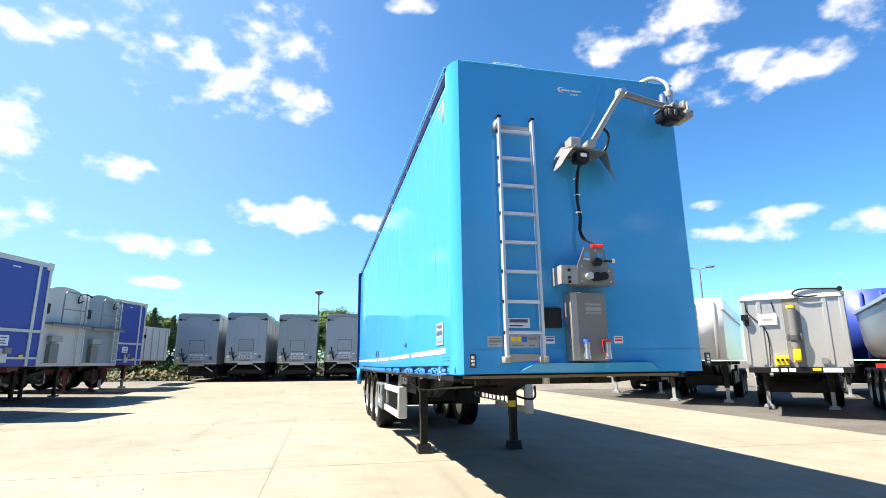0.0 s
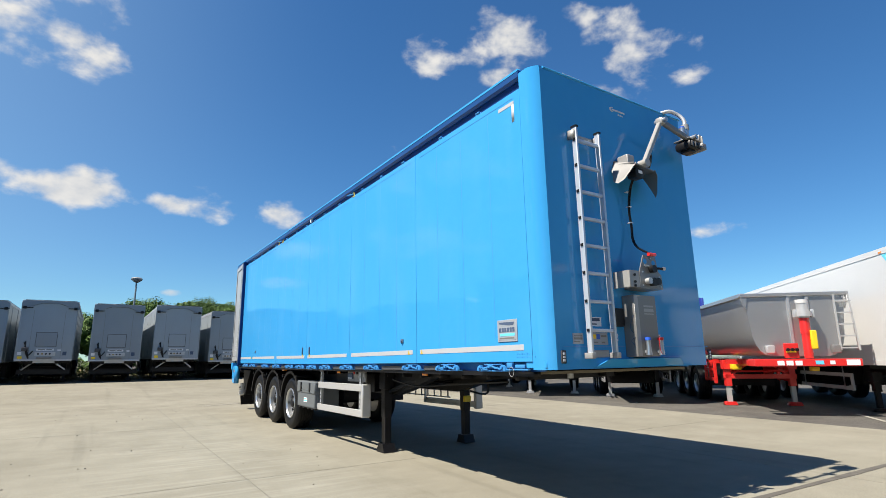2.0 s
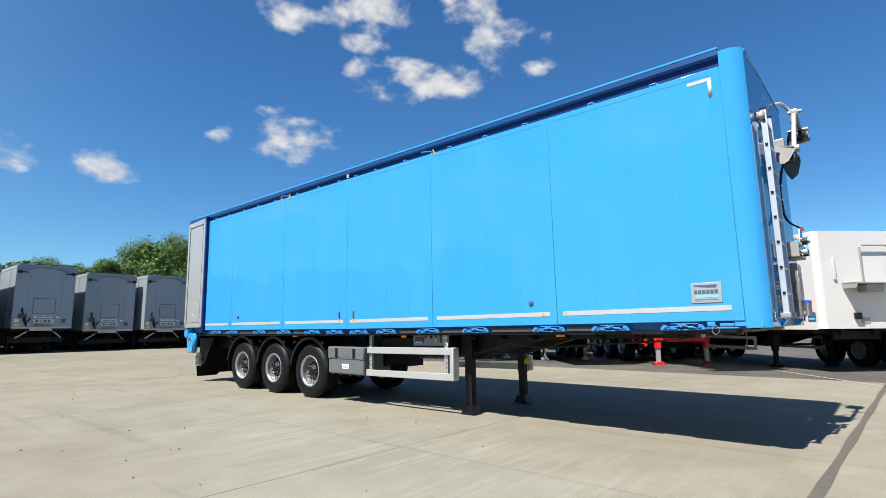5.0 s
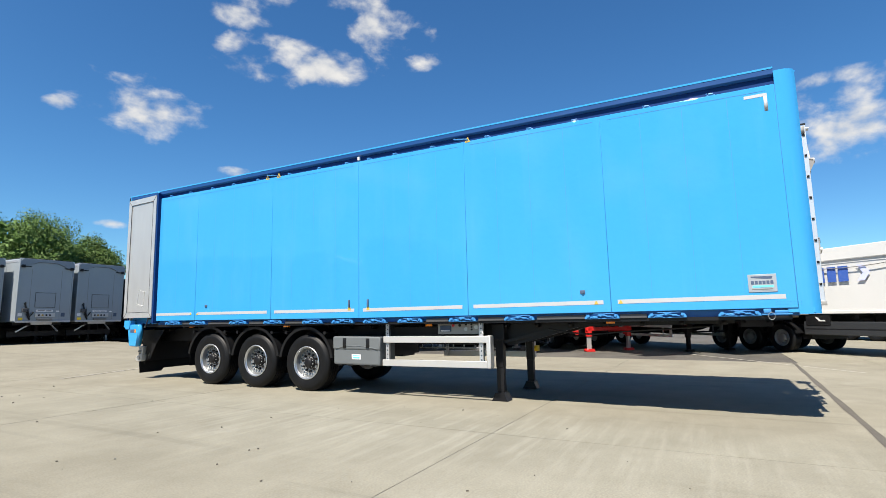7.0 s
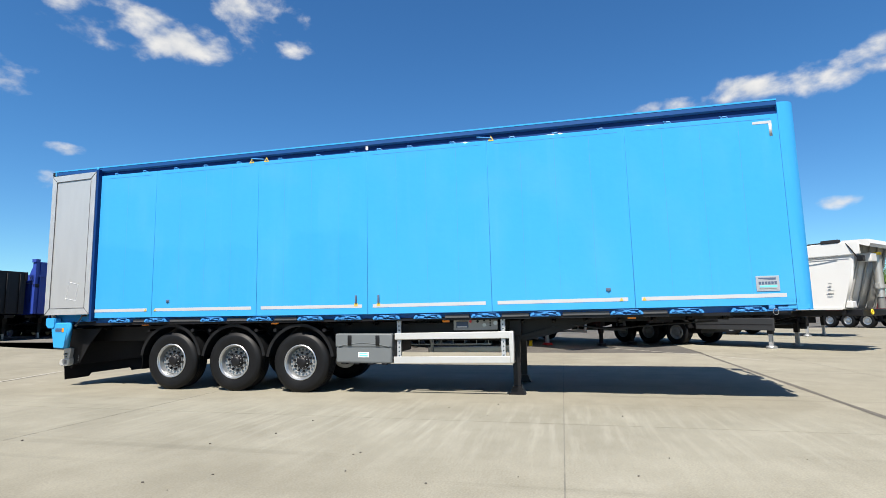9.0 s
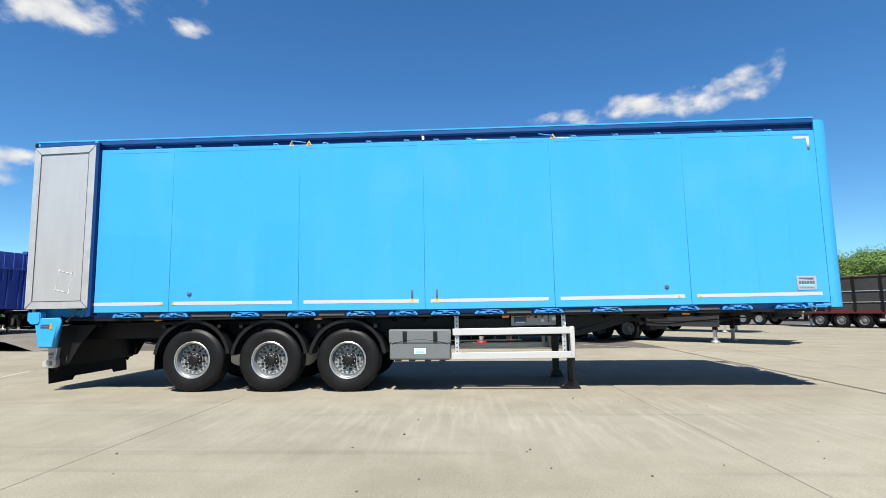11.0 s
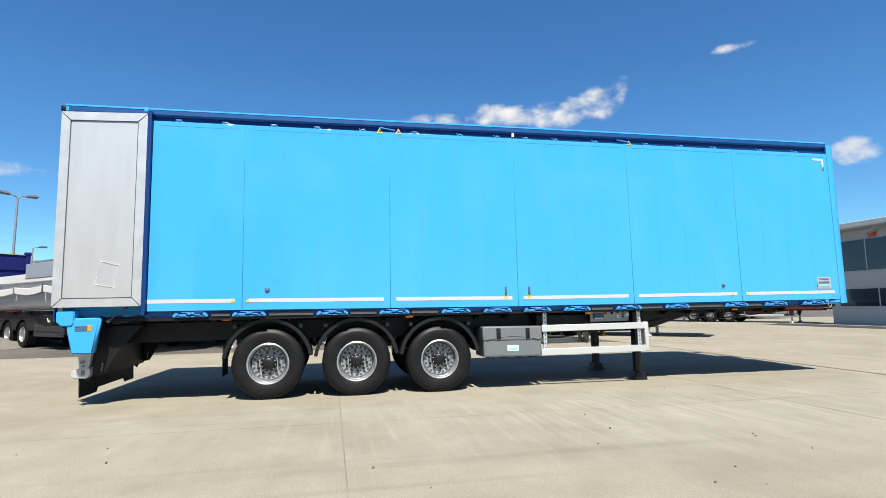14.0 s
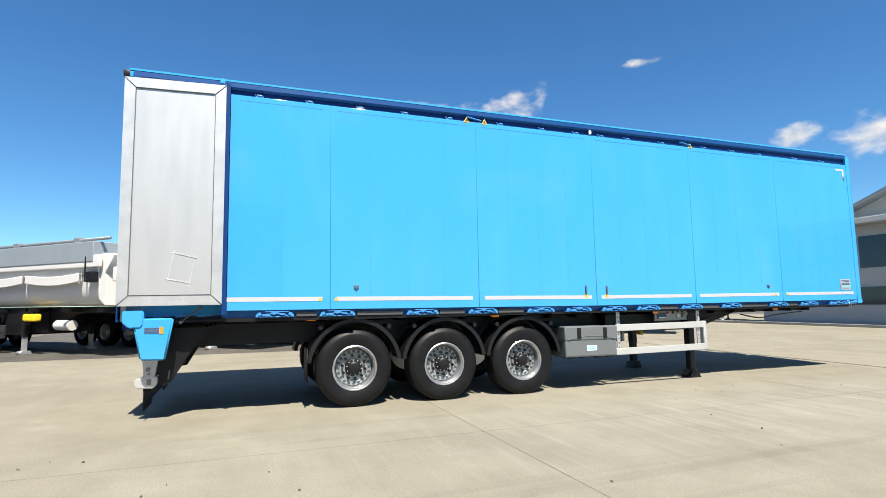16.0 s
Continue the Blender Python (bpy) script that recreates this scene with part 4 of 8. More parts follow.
    # chassis
    for x in (0.62, WID - 0.76):
        bm = bmesh.new()
        prism(bm, [(12.9, 1.21), (0.9, 1.21), (0.9, 1.165), (3.0, 1.145), (3.7, 0.95), (4.1, 0.86), (11.6, 0.86), (12.9, 0.92)], "x", x, x + 0.14)
        part("chassis_beam", bm, BLACK, t, "black steel main beam")
    bm = bmesh.new()
    box(bm, 0.48, 0, 1.15, WID - 0.48, 0.06, 1.21)
    member = part("cross_member", bm, BLACK, t)
    member.location = (0, 1.0, 0)
    for i in range(1, 24):
        again(member, (0, 0.52 * i, 0))
    part("coupler_plate", boxes((0.22, 0.22, 1.235, WID - 0.18, 2.4, 1.262)), COUPLER, t, "rust-tinged bare steel coupler plate")
    part("kingpin", one(rod, (WID / 2, 1.0, 1.15), (WID / 2, 1.0, 1.24), 0.045, 14), STEEL, t)
    bits("air_tank_box", [(0.45, 4.55, 0.90, 0.62, 6.2, 1.18), (1.8, 6.9, 0.55, 2.28, 7.5, 1.05), (0.7, 6.4, 0.66, 1.6, 7.2, 0.92)], BLACK, t)
    for y in (7.99, 9.30, 10.61):
        bm = bmesh.new()
        rod(bm, (0.30, y, 0.525), (WID - 0.30, y, 0.525), 0.065, 16)
        for x in (0.62, WID - 0.76):
            prism(bm, [(y + 0.12, 0.50), (y - 0.55, 0.80), (y - 0.55, 0.98), (y - 0.40, 0.98), (y + 0.30, 0.72)], "x", x, x + 0.12)
            rod(bm, (x + 0.07, y + 0.22, 0.60), (x + 0.07, y + 0.22, 0.90), 0.13, 16)
        part("axle", bm, BLACK, t, "black axle with air springs")
    for y in (7.99, 9.30, 10.61):
        build_wheel(t, 0.125, y, 0.525, -1)
        build_wheel(t, WID - 0.125, y, 0.525, 1)
    # mudguards
    guard = None
    for y in (7.99, 9.30, 10.61):
        for x in (0.11, WID - 0.53):
            if guard is None:
                bm = bmesh.new()
                span = [radians(8 + 164 * i / 24) for i in range(25)]
                outer = [(0.650 * math.cos(a), 0.655 * math.sin(a)) for a in span]
                inner = [(0.628 * math.cos(a), 0.633 * math.sin(a)) for a in span]
                strip(bm, outer, inner, "x", 0.0, 0.42)
                lip_o = [(0.652 * math.cos(a), 0.658 * math.sin(a)) for a in span]
                lip_i = [(0.598 * math.cos(a), 0.606 * math.sin(a)) for a in span]
                strip(bm, lip_o, lip_i, "x", -0.012, 0.004)
                guard = part("mudguard", bm, PLASTIC, t, "black plastic mudguard")
                guard.location = (x, y, 0.54)
            else:
                again(guard, Vector((x, y, 0.54)) - guard.location)
    bolt = None
    for y in (7.99, 9.30, 10.61):
        for dy in (-0.47, 0.47):
            p = Vector((0.10, y + dy, 1.085))
            if bolt is None:
                bm = bmesh.new()
                rod(bm, (-0.015, 0, 0), (0.3, 0, 0), 0.022, 10)
                rod(bm, (-0.022, 0, 0), (0.0, 0, 0), 0.032, 10)
                bolt = part("mudguard_stay", bm, PLASTIC, t)
                bolt.location = p
            else:
                again(bolt, p - bolt.location)
    part("mud_flap", boxes((0.14, 11.24, 0.36, 0.52, 11.252, 0.80)), RUBBER, t, "black rubber mud flap")
    # toolbox
    tb = part("toolbox", boxes((0.055, 6.285, 0.535, 0.55, 7.285, 1.02), bevel=0.03), TOOLBOX, t, "charcoal plastic toolbox with two latches")
    part("lid", boxes((0.042, 6.275, 0.80, 0.30, 7.295, 1.028), bevel=0.025), TOOLBOX, tb)
    for y in (6.53, 7.03):
        part("latch", boxes((0.028, y - 0.035, 0.83, 0.05, y + 0.035, 1.0), bevel=0.008), PLASTIC, tb, "black rubber latch")
    part("toolbox_label", boxes((0.052, 6.69, 0.635, 0.056, 6.88, 0.72)), PAPER, tb, "pale printed label")
    bits("label_bar", [(0.0505, 6.71, 0.69, 0.0525, 6.86, 0.705), (0.0505, 6.71, 0.65, 0.0525, 6.86, 0.675)], CYAN, tb)
    bm = bmesh.new()
    tube(bm, [(0.040, 6.33 + 0.91 * i / 12, 0.815 + 0.055 * math.sin(math.pi * i / 12)) for i in range(13)], 0.005, 6)
    part("lid_bead", bm, TOOLBOX, tb)
    for y in (6.42, 6.66, 6.92, 7.15):
        part("rib", boxes((0.06, y - 0.05, 0.515, 0.5, y + 0.05, 0.54), bevel=0.006), PLASTIC, tb)
    # side guards
    for side, x in ((1, 0.105), (-1, WID - 0.105)):
        gd = part("side_guard", boxes((x, 4.33, 0.925, x + side * 0.03, 6.25, 1.035), bevel=0.008), ALU_RAIL, t, "aluminium side guard rails with a closing end")
        part("guard_rail", boxes((x, 4.33, 0.535, x + side * 0.03, 6.27, 0.645), bevel=0.008), ALU_RAIL, gd)
        part("guard_end", boxes((x - side * 0.004, 4.262, 0.53, x + side * 0.15, 4.34, 1.04), bevel=0.02), ALU_RAIL, gd, "rounded aluminium guard end")
        for y in (4.43, 6.18):
            post = part("guard_post", boxes((x + side * 0.03, y - 0.035, 0.54, x + side * 0.045, y + 0.035, 1.25), (x + side * 0.03, y - 0.035, 0.54, x + side * 0.07, y - 0.028, 1.25)), STEEL, gd, "perforated galvanised post")
            slot = part("slot", one(rod, (x + side * 0.0285, y, 0.66), (x + side * 0.031, y, 0.66), 0.013, 8), SEAM, post)
            for k in range(1, 9):
                again(slot, (0, 0, 0.07 * k))
    # valve panel behind the guard
    vp = part("valve_panel", boxes((0.280, 4.53, 1.06, 0.300, 5.27, 1.225), bevel=0.003), GREY_LIGHT, t, "grey valve panel with dials and buttons")
    part("dial_cover", boxes((0.255, 5.02, 1.10, 0.282, 5.22, 1.20), bevel=0.01), INK, vp)
    part("dial_label", boxes((0.252, 5.04, 1.105, 0.256, 5.20, 1.125)), PAPER, vp)
    for y, zz, m, r in ((4.98, 1.20, RED, 0.022), (4.86, 1.20, PLASTIC, 0.022), (4.75, 1.14, RIM, 0.03), (4.75, 1.21, PLASTIC, 0.014), (4.65, 1.21, PLASTIC, 0.014), (4.65, 1.17, PLASTIC, 0.014), (4.65, 1.13, PLASTIC, 0.014), (4.565, 1.17, RIM, 0.034)):
        part("button", one(rod, (0.26, y, zz), (0.282, y, zz), r, 12), m, vp)
    for y in (5.37, 8.48, 11.20, 2.45):
        part("side_marker", boxes((0.09 if y > 6 else 0.14, y - 0.06, 1.195, 0.16, y + 0.06, 1.235), bevel=0.006), ORANGE, t, "amber side marker lamp")
    # rack on the far side
    bm = bmesh.new()
    for zz in (0.70, 0.88):
        box(bm, 2.16, 4.9, zz, 2.19, 6.9, zz + 0.02)
    for k in range(9):
        box(bm, 2.16, 4.95 + k * 0.24, 0.70, 2.18, 4.97 + k * 0.24, 0.88)
    part("spare_rack", bm, STEEL, t)
    # landing legs
    for x in (0.45, WID - 0.57):
        leg = part("landing_leg", boxes((x + 0.01, 4.195, 0.52, x + 0.14, 4.325, 1.22), (x - 0.01, 4.16, 0.95, x + 0.16, 4.36, 1.21), bevel=0.01), BLACK, t, "black telescopic landing leg")
        part("inner_leg", boxes((x + 0.02, 4.20, 0.06, x + 0.13, 4.32, 0.55), bevel=0.006), BLACK, leg)
        bm = bmesh.new()
        prism(bm, [(4.13, 0.0), (4.40, 0.0), (4.38, 0.03), (4.335, 0.13), (4.19, 0.13), (4.15, 0.03)], "x", x - 0.03, x + 0.18)
        part("foot", bm, BLACK, leg)
    part("leg_brace", one(rod, (0.5, 4.26, 1.02), (WID - 0.5, 4.26, 1.02), 0.025, 10), BLACK, t)
    part("crank_handle", one(tube, curve_points([(WID - 0.5, 4.1, 0.86), (WID - 0.3, 4.0, 0.80), (WID - 0.18, 4.0, 0.84), (WID - 0.18, 4.0, 1.02)]), 0.018, 8), BLACK, t)
    part("leg_stay", one(beam, (0.55, 4.26, 0.90), (0.66, 3.4, 1.12), 0.05, 0.05), BLACK, t)
    part("leg_stay", one(beam, (WID - 0.55, 4.26, 0.90), (WID - 0.66, 3.4, 1.12), 0.05, 0.05), BLACK, t)
    part("crank", boxes((WID - 0.62, 4.08, 0.68, WID - 0.50, 4.14, 0.78)), YELLOW, t)
    bm = bmesh.new()
    tube(bm, curve_points([(0.16, 3.35, 1.13), (0.22, 2.8, 1.05), (0.40, 2.2, 1.08), (0.5, 1.2, 1.13)]), 0.012, 6)
    part("hose", bm, PLASTIC, t)
    before = set(t.children_recursive)
    build_front(t)
    spread_front(set(t.children_recursive) - before)
    raise_gear(t)
    # the nose stands slightly high on its legs
    t.matrix_world = pose(0, 0, 0.0465, -0.594, -0.322, 0)
    return t


def spread_front(parts):
    """Spreads the fittings of the front wall over its whole width."""
    for me in {ob.data for ob in parts}:
        for v in me.vertices:
            v.co.x = 0.02 + 1.045 * v.co.x


def build_front(t):
    # skirt along the foot of the front wall and the flared lip
    bm = bmesh.new()
    prism(bm, [(0.72, -0.02), (1.72, -0.02), (1.98, -0.001), (0.56, -0.001)], "z", 1.375, 1.383)
    part("lip", bm, BLUE, t)
    bm = bmesh.new()
    v = [bm.verts.new(p) for p in ((0.54, -0.002, 1.295), (1.92, -0.002, 1.295), (1.78, -0.06, 1.372), (0.68, -0.06, 1.372), (0.54, -0.002, 1.29), (1.92, -0.002, 1.29), (1.78, -0.07, 1.367), (0.68, -0.07, 1.367))]
    for f in ((0, 1, 2, 3), (7, 6, 5, 4), (3, 2, 6, 7), (0, 3, 7, 4), (2, 1, 5, 6)):
        bm.faces.new([v[i] for i in f])
    part("flared_lip", bm, BLUE, t, "flared blue lip under the front wall")
    part("skirt_line", boxes((0.15, -0.004, 1.487, WID - 0.15, 0.0, 1.495)), LATCH, t)
    for x in (0.135, WID - 0.135):
        mk = part("marker_plate", boxes((x - 0.028, -0.012, 1.335, x + 0.028, 0.0, 1.455), bevel=0.012), GREY_DARK, t, "dark oval front marker plate")
        # pale blocks for the marker's white lenses
        bits("marker_bolt", [(x - 0.012, -0.016, 1.415, x + 0.012, -0.011, 1.435), (x - 0.012, -0.016, 1.355, x + 0.012, -0.011, 1.375), (x - 0.014, -0.016, 1.385, x + 0.014, -0.011, 1.405)], PAPER, mk)
    # ladder
    lad = part("ladder", boxes((0.405, -0.105, 1.40, 0.432, -0.045, 3.72), bevel=0.006), LADDER, t, "aluminium access ladder on the front wall")
    part("ladder_rail", boxes((0.735, -0.105, 1.40, 0.762, -0.045, 3.72), bevel=0.006), LADDER, lad)
    rung = None
    for k in range(8):
        z = 1.64 + 0.277 * k
        if rung is None:
            rung = part("rung", boxes((0.43, -0.095, -0.016, 0.737, -0.055, 0.016), bevel=0.006), LADDER, lad)
            rung.location = (0, 0, z)
            end = part("rung_end", boxes((0.396, -0.090, -0.014, 0.406, -0.062, 0.014)), PLASTIC, lad)
            end.location = (0, 0, z)
        else:
            again(rung, (0, 0, 0.277 * k))
            again(end, (0, 0, 0.277 * k))
    for z in (3.60,):
        part("ladder_bracket", boxes((0.385, -0.09, z, 0.41, 0.0, z + 0.09), (0.74, -0.09, z, 0.765, 0.0, z + 0.09), (0.41, -0.012, z + 0.02, 0.75, 0.0, z + 0.08)), GREY_LIGHT, lad)
    part("ladder_bracket", boxes((0.44, -0.012, 1.385, 0.74, 0.0, 1.455), (0.385, -0.118, 1.375, 0.437, -0.02, 1.43), (0.730, -0.118, 1.375, 0.782, -0.02, 1.43), bevel=0.006), GREY_LIGHT, lad, "grey ladder feet on a wall plate")
    bits("rail_cap", [(0.40, -0.11, 3.715, 0.437, -0.04, 3.735), (0.73, -0.11, 3.715, 0.767, -0.04, 3.735)], PLASTIC, lad)
    # plates and stickers
    pl = part("number_sticker", boxes((0.46, -0.004, 1.685, 0.665, 0.0, 1.775)), PAPER, t, "pale sticker with dark bars")
    bits("label_bar", [(0.475, -0.006, 1.735, 0.645, -0.003, 1.765), (0.475, -0.006, 1.70, 0.60, -0.003, 1.712)], INK, pl)
    inst = part("instruction_plate", boxes((0.27, -0.004, 1.515, 0.405, 0.0, 1.615)), PLATE_GREY, t, "grey printed plate")
    bits("label_bar", [(0.285, -0.006, 1.585, 0.39, -0.003, 1.595), (0.285, -0.006, 1.555, 0.39, -0.003, 1.575), (0.285, -0.006, 1.53, 0.36, -0.003, 1.54)], GREY, inst)
    inst = part("instruction_plate", boxes((0.47, -0.004, 1.505, 0.74, 0.0, 1.625)), PLATE_GREY, t, "grey plate with yellow and blue warning fields")
    bits("label_field", [(0.485, -0.006, 1.565, 0.525, -0.003, 1.605), (0.535, -0.006, 1.565, 0.575, -0.003, 1.605)], YELLOW, inst)
    bits("label_field", [(0.585, -0.006, 1.56, 0.63, -0.003, 1.608)], BRIGHT_BLUE, inst)
    bits("label_bar", [(0.49, -0.006, 1.525, 0.60, -0.003, 1.535), (0.65, -0.006, 1.52, 0.70, -0.003, 1.535), (0.645, -0.006, 1.58, 0.72, -0.003, 1.60)], GREY, inst)
    for x, z, m in ((0.845, 1.545, BRIGHT_BLUE), (1.515, 1.545, RED)):
        s = part("warning_label", boxes((x - 0.045, -0.004, z, x + 0.045, 0.0, z + 0.07)), PAPER, t, "small white warning sticker")
        bits("label_bar", [(x - 0.036, -0.006, z + 0.048, x + 0.036, -0.003, z + 0.06), (x - 0.036, -0.006, z + 0.02, x + 0.036, -0.003, z + 0.038)], m, s)
    bb = part("document_box", boxes((0.79, -0.06, 1.685, 0.95, 0.0, 1.87), bevel=0.012), PLASTIC, t, "black plastic document holder")
    part("latch", boxes((0.945, -0.04, 1.77, 0.965, -0.02, 1.80)), RIM, bb)
    # pale logo near the top: crescent and bars
    bm = bmesh.new()
    cres = [(0.045 * math.cos(a), 0.03 * math.sin(a)) for a in [radians(60 + 240 * i / 14) for i in range(15)]]
    back = [(0.012 + 0.035 * math.cos(a), 0.024 * math.sin(a)) for a in [radians(75 + 210 * i / 14) for i in range(15)]]
    prism(bm, [(1.12 + x, 4.145 + z) for x, z in cres + list(reversed(back))], "y", -0.004, 0.0)
    for x, w in ((1.115, 0.10), (1.225, 0.10)):
        box(bm, x, -0.004, 4.135, x + w, 0.0, 4.153)
    for k in range(3):
        box(bm, 1.21 + 0.03 * k, -0.004, 4.092, 1.23 + 0.03 * k, 0.0, 4.108)
    part("logo_mark", bm, WHITE, t, "white crescent logo with bars")
    # grey cabinet
    cab = part("control_cabinet", boxes((0.995, -0.15, 1.385, 1.335, 0.0, 2.005), bevel=0.008), GREY, t, "grey sheet-metal control cabinet")
    part("cabinet_side", boxes((0.997, -0.146, 1.392, 1.055, -0.149 - 0.002, 1.998)), GREY_LIGHT, cab)
    bits("cabinet_badge", [(1.135, -0.153, 1.885, 1.285, -0.149, 1.902), (1.135, -0.153, 1.835, 1.285, -0.149, 1.868), (1.135, -0.153, 1.808, 1.285, -0.149, 1.82)], GREY_LIGHT, cab, "pale badge bars")
    bm = bmesh.new()
    tube(bm, curve_points([(0.990, -0.13, 1.80), (0.984, -0.10, 1.72), (0.974, -0.10, 1.66), (0.990, -0.12, 1.62)]), 0.004, 6)
    tube(bm, curve_points([(0.990, -0.13, 1.58), (0.974, -0.10, 1.54), (0.990, -0.12, 1.50)]), 0.004, 6)
    part("lanyard", bm, INK, cab)
    # socket board
    bm = bmesh.new()
    prism(bm, [(1.055, 2.07), (1.41, 2.07), (1.40, 2.225), (1.355, 2.255), (1.325, 2.415), (1.135, 2.42), (1.06, 2.25)], "y", -0.205, -0.195)
    sock = part("socket_board", bm, GREY, t, "grey metal board with round sockets")
    part("board_wing", boxes((0.905, -0.20, 2.075, 1.055, -0.19, 2.245), (0.90, -0.20, 2.075, 0.91, 0.0, 2.245)), GREY_LIGHT, sock)
    part("board_back", boxes((1.06, -0.19, 2.07, 1.40, 0.0, 2.12)), GREY, sock)
    for x, z, r, m in ((1.235, 2.275, 0.040, PLASTIC), (1.155, 2.145, 0.033, ALU_RAIL), (1.22, 2.138, 0.043, PLASTIC), (1.29, 2.145, 0.038, PLASTIC)):
        part("socket", one(rod, (x, -0.255, z), (x, -0.195, z), r, 18, r * 0.92), m, sock, "round coupling socket")
    for x, z in ((1.155, 2.355), (1.285, 2.345)):
        part("hole", one(rod, (x, -0.2065, z), (x, -0.2045, z), 0.028, 14), BLUE, sock)
    for x, z in ((1.09, 2.10), (1.37, 2.10), (1.10, 2.24), (1.36, 2.20), (1.16, 2.30), (1.32, 2.30), (1.24, 2.39)):
        part("bolt", one(rod, (x, -0.212, z), (x, -0.2, z), 0.009, 8), RIM, sock)
    for x, z in ((0.975, 2.20), (0.975, 2.13), (0.975, 2.09)):
        part("button", one(rod, (x, -0.212, z), (x, -0.2, z), 0.014, 10), PLASTIC, sock)
    part("spigot", one(rod, (1.31, -0.22, 2.29), (1.385, -0.25, 2.287), 0.012, 10), PLASTIC, sock)
    part("spigot_cap", one(rod, (1.375, -0.246, 2.287), (1.398, -0.256, 2.286), 0.02, 10), RIM, sock)
    part("toggle", one(rod, (1.11, -0.23, 2.305), (1.17, -0.235, 2.30), 0.009, 8), RIM, sock)
    for x in (1.20, 1.26):
        part("red_coupling", one(rod, (x, -0.22, 2.43), (x + 0.05, -0.22, 2.435), 0.018, 10), RED, sock, "red air coupling")
    # air taps
    for x, m in ((1.105, BRIGHT_BLUE), (1.30, RED)):
        tap = part("air_tap", one(rod, (x, -0.19, 1.40), (x, -0.19, 1.50), 0.030, 14, 0.022), RIM, t, "chromed air coupling with coloured cap")
        part("tap_body", one(rod, (x, -0.19, 1.50), (x, -0.19, 1.545), 0.024, 12), RIM, tap)
        part("tap_cap", one(rod, (x, -0.19, 1.545), (x, -0.19, 1.575), 0.030, 12), m, tap)
        part("tap_stay", boxes((x - 0.015, -0.19, 1.42, x + 0.015, -0.145, 1.45)), STEEL, tap)
    bm = bmesh.new()
    tube(bm, curve_points([(1.30, -0.20, 1.57), (1.24, -0.22, 1.56), (1.245, -0.215, 1.47), (1.27, -0.21, 1.42), (1.30, -0.21, 1.40)]), 0.004, 6)
    part("red_strap", bm, RED, t)
    # cable bundle
    bm = bmesh.new()
    line = [(1.19, -0.14, 3.30), (1.18, -0.09, 3.18), (1.18, -0.05, 2.95), (1.19, -0.05, 2.75), (1.18, -0.06, 2.62), (1.20, -0.10, 2.52), (1.25, -0.19, 2.45)]
    for dx, dy in ((0, 0), (0.018, -0.008), (-0.016, -0.010), (0.004, -0.022)):
        tube(bm, curve_points([(x + 0.6 * dx * (1 + 0.5 * math.sin(i * 2 + dx * 90)), y + 0.6 * dy, z) for i, (x, y, z) in enumerate(line)]), 0.007, 6)
    cable = part("cable", bm, PLASTIC, t, "black cable bundle tied down the wall")
    for z in (3.15, 2.98, 2.80):
        part("cable_tie", boxes((1.163, -0.075, z, 1.205, -0.03, z + 0.008)), PAPER, cable)
    # folding arm with its bracket and drive box
    bm = bmesh.new()
    prism(bm, [(1.055, 3.37), (1.40, 3.37), (1.42, 3.43), (1.36, 3.50), (1.20, 3.52), (1.06, 3.50)], "y", -0.02, 0.0)
    v = [bm.verts.new(p) for p in ((1.04, 0.0, 3.44), (1.44, 0.0, 3.40), (1.40, -0.26, 3.36), (1.06, -0.26, 3.40), (1.04, 0.0, 3.455), (1.44, 0.0, 3.415), (1.40, -0.26, 3.375), (1.06, -0.26, 3.415))]
    for f in ((3, 2, 1, 0), (4, 5, 6, 7), (0, 1, 5, 4), (1, 2, 6, 5), (2, 3, 7, 6), (3, 0, 4, 7)):
        bm.faces.new([v[i] for i in f])
    arm = part("folding_arm", bm, GREY, t, "grey folding arm on a wall bracket")
    wings = ((((1.085, -0.27, 3.405), (1.05, -0.03, 3.47), (0.985, -0.03, 3.37), (0.93, -0.09, 3.21), (0.925, -0.15, 3.18), (0.965, -0.20, 3.22), (1.03, -0.26, 3.34)), GREY),
             (((1.395, -0.27, 3.375), (1.435, -0.05, 3.405), (1.52, -0.06, 3.35), (1.555, -0.10, 3.20), (1.53, -0.15, 3.115), (1.45, -0.23, 3.15), (1.41, -0.28, 3.31)), GREY))
    for corners, paint in wings:
        bm = bmesh.new()
        f = bm.faces.new([bm.verts.new(p) for p in corners])
        got = bmesh.ops.extrude_face_region(bm, geom=[f])
        bmesh.ops.translate(bm, vec=(0.006, 0.004, 0.010), verts=[e for e in got["geom"] if isinstance(e, bmesh.types.BMVert)])
        bmesh.ops.recalc_face_normals(bm, faces=bm.faces)
        part("bracket_wing", bm, paint, arm)
    part("bracket_block", boxes((1.10, -0.16, 3.40, 1.21, -0.02, 3.55), bevel=0.01), GREY_LIGHT, arm)
    bx = part("motor_box", boxes((1.11, -0.24, 3.265, 1.245, -0.12, 3.375), bevel=0.018), PLASTIC, arm, "black motor box")
    part("motor_label", boxes((1.15, -0.243, 3.31, 1.21, -0.2395, 3.345)), PAPER, bx)
    part("lower_boom", one(beam, (1.235, -0.24, 3.40), (1.60, -0.25, 4.00), 0.052, 0.048, 0.007), GREY_LIGHT, arm, "grey square-tube boom")
    part("boom_pivot", one(rod, (1.24, -0.30, 3.43), (1.24, -0.20, 3.43), 0.045, 16), GREY_LIGHT, arm)
    part("elbow", boxes((1.572, -0.30, 3.975, 1.648, -0.21, 4.06), bevel=0.018), GREY_LIGHT, arm, "grey elbow joint")
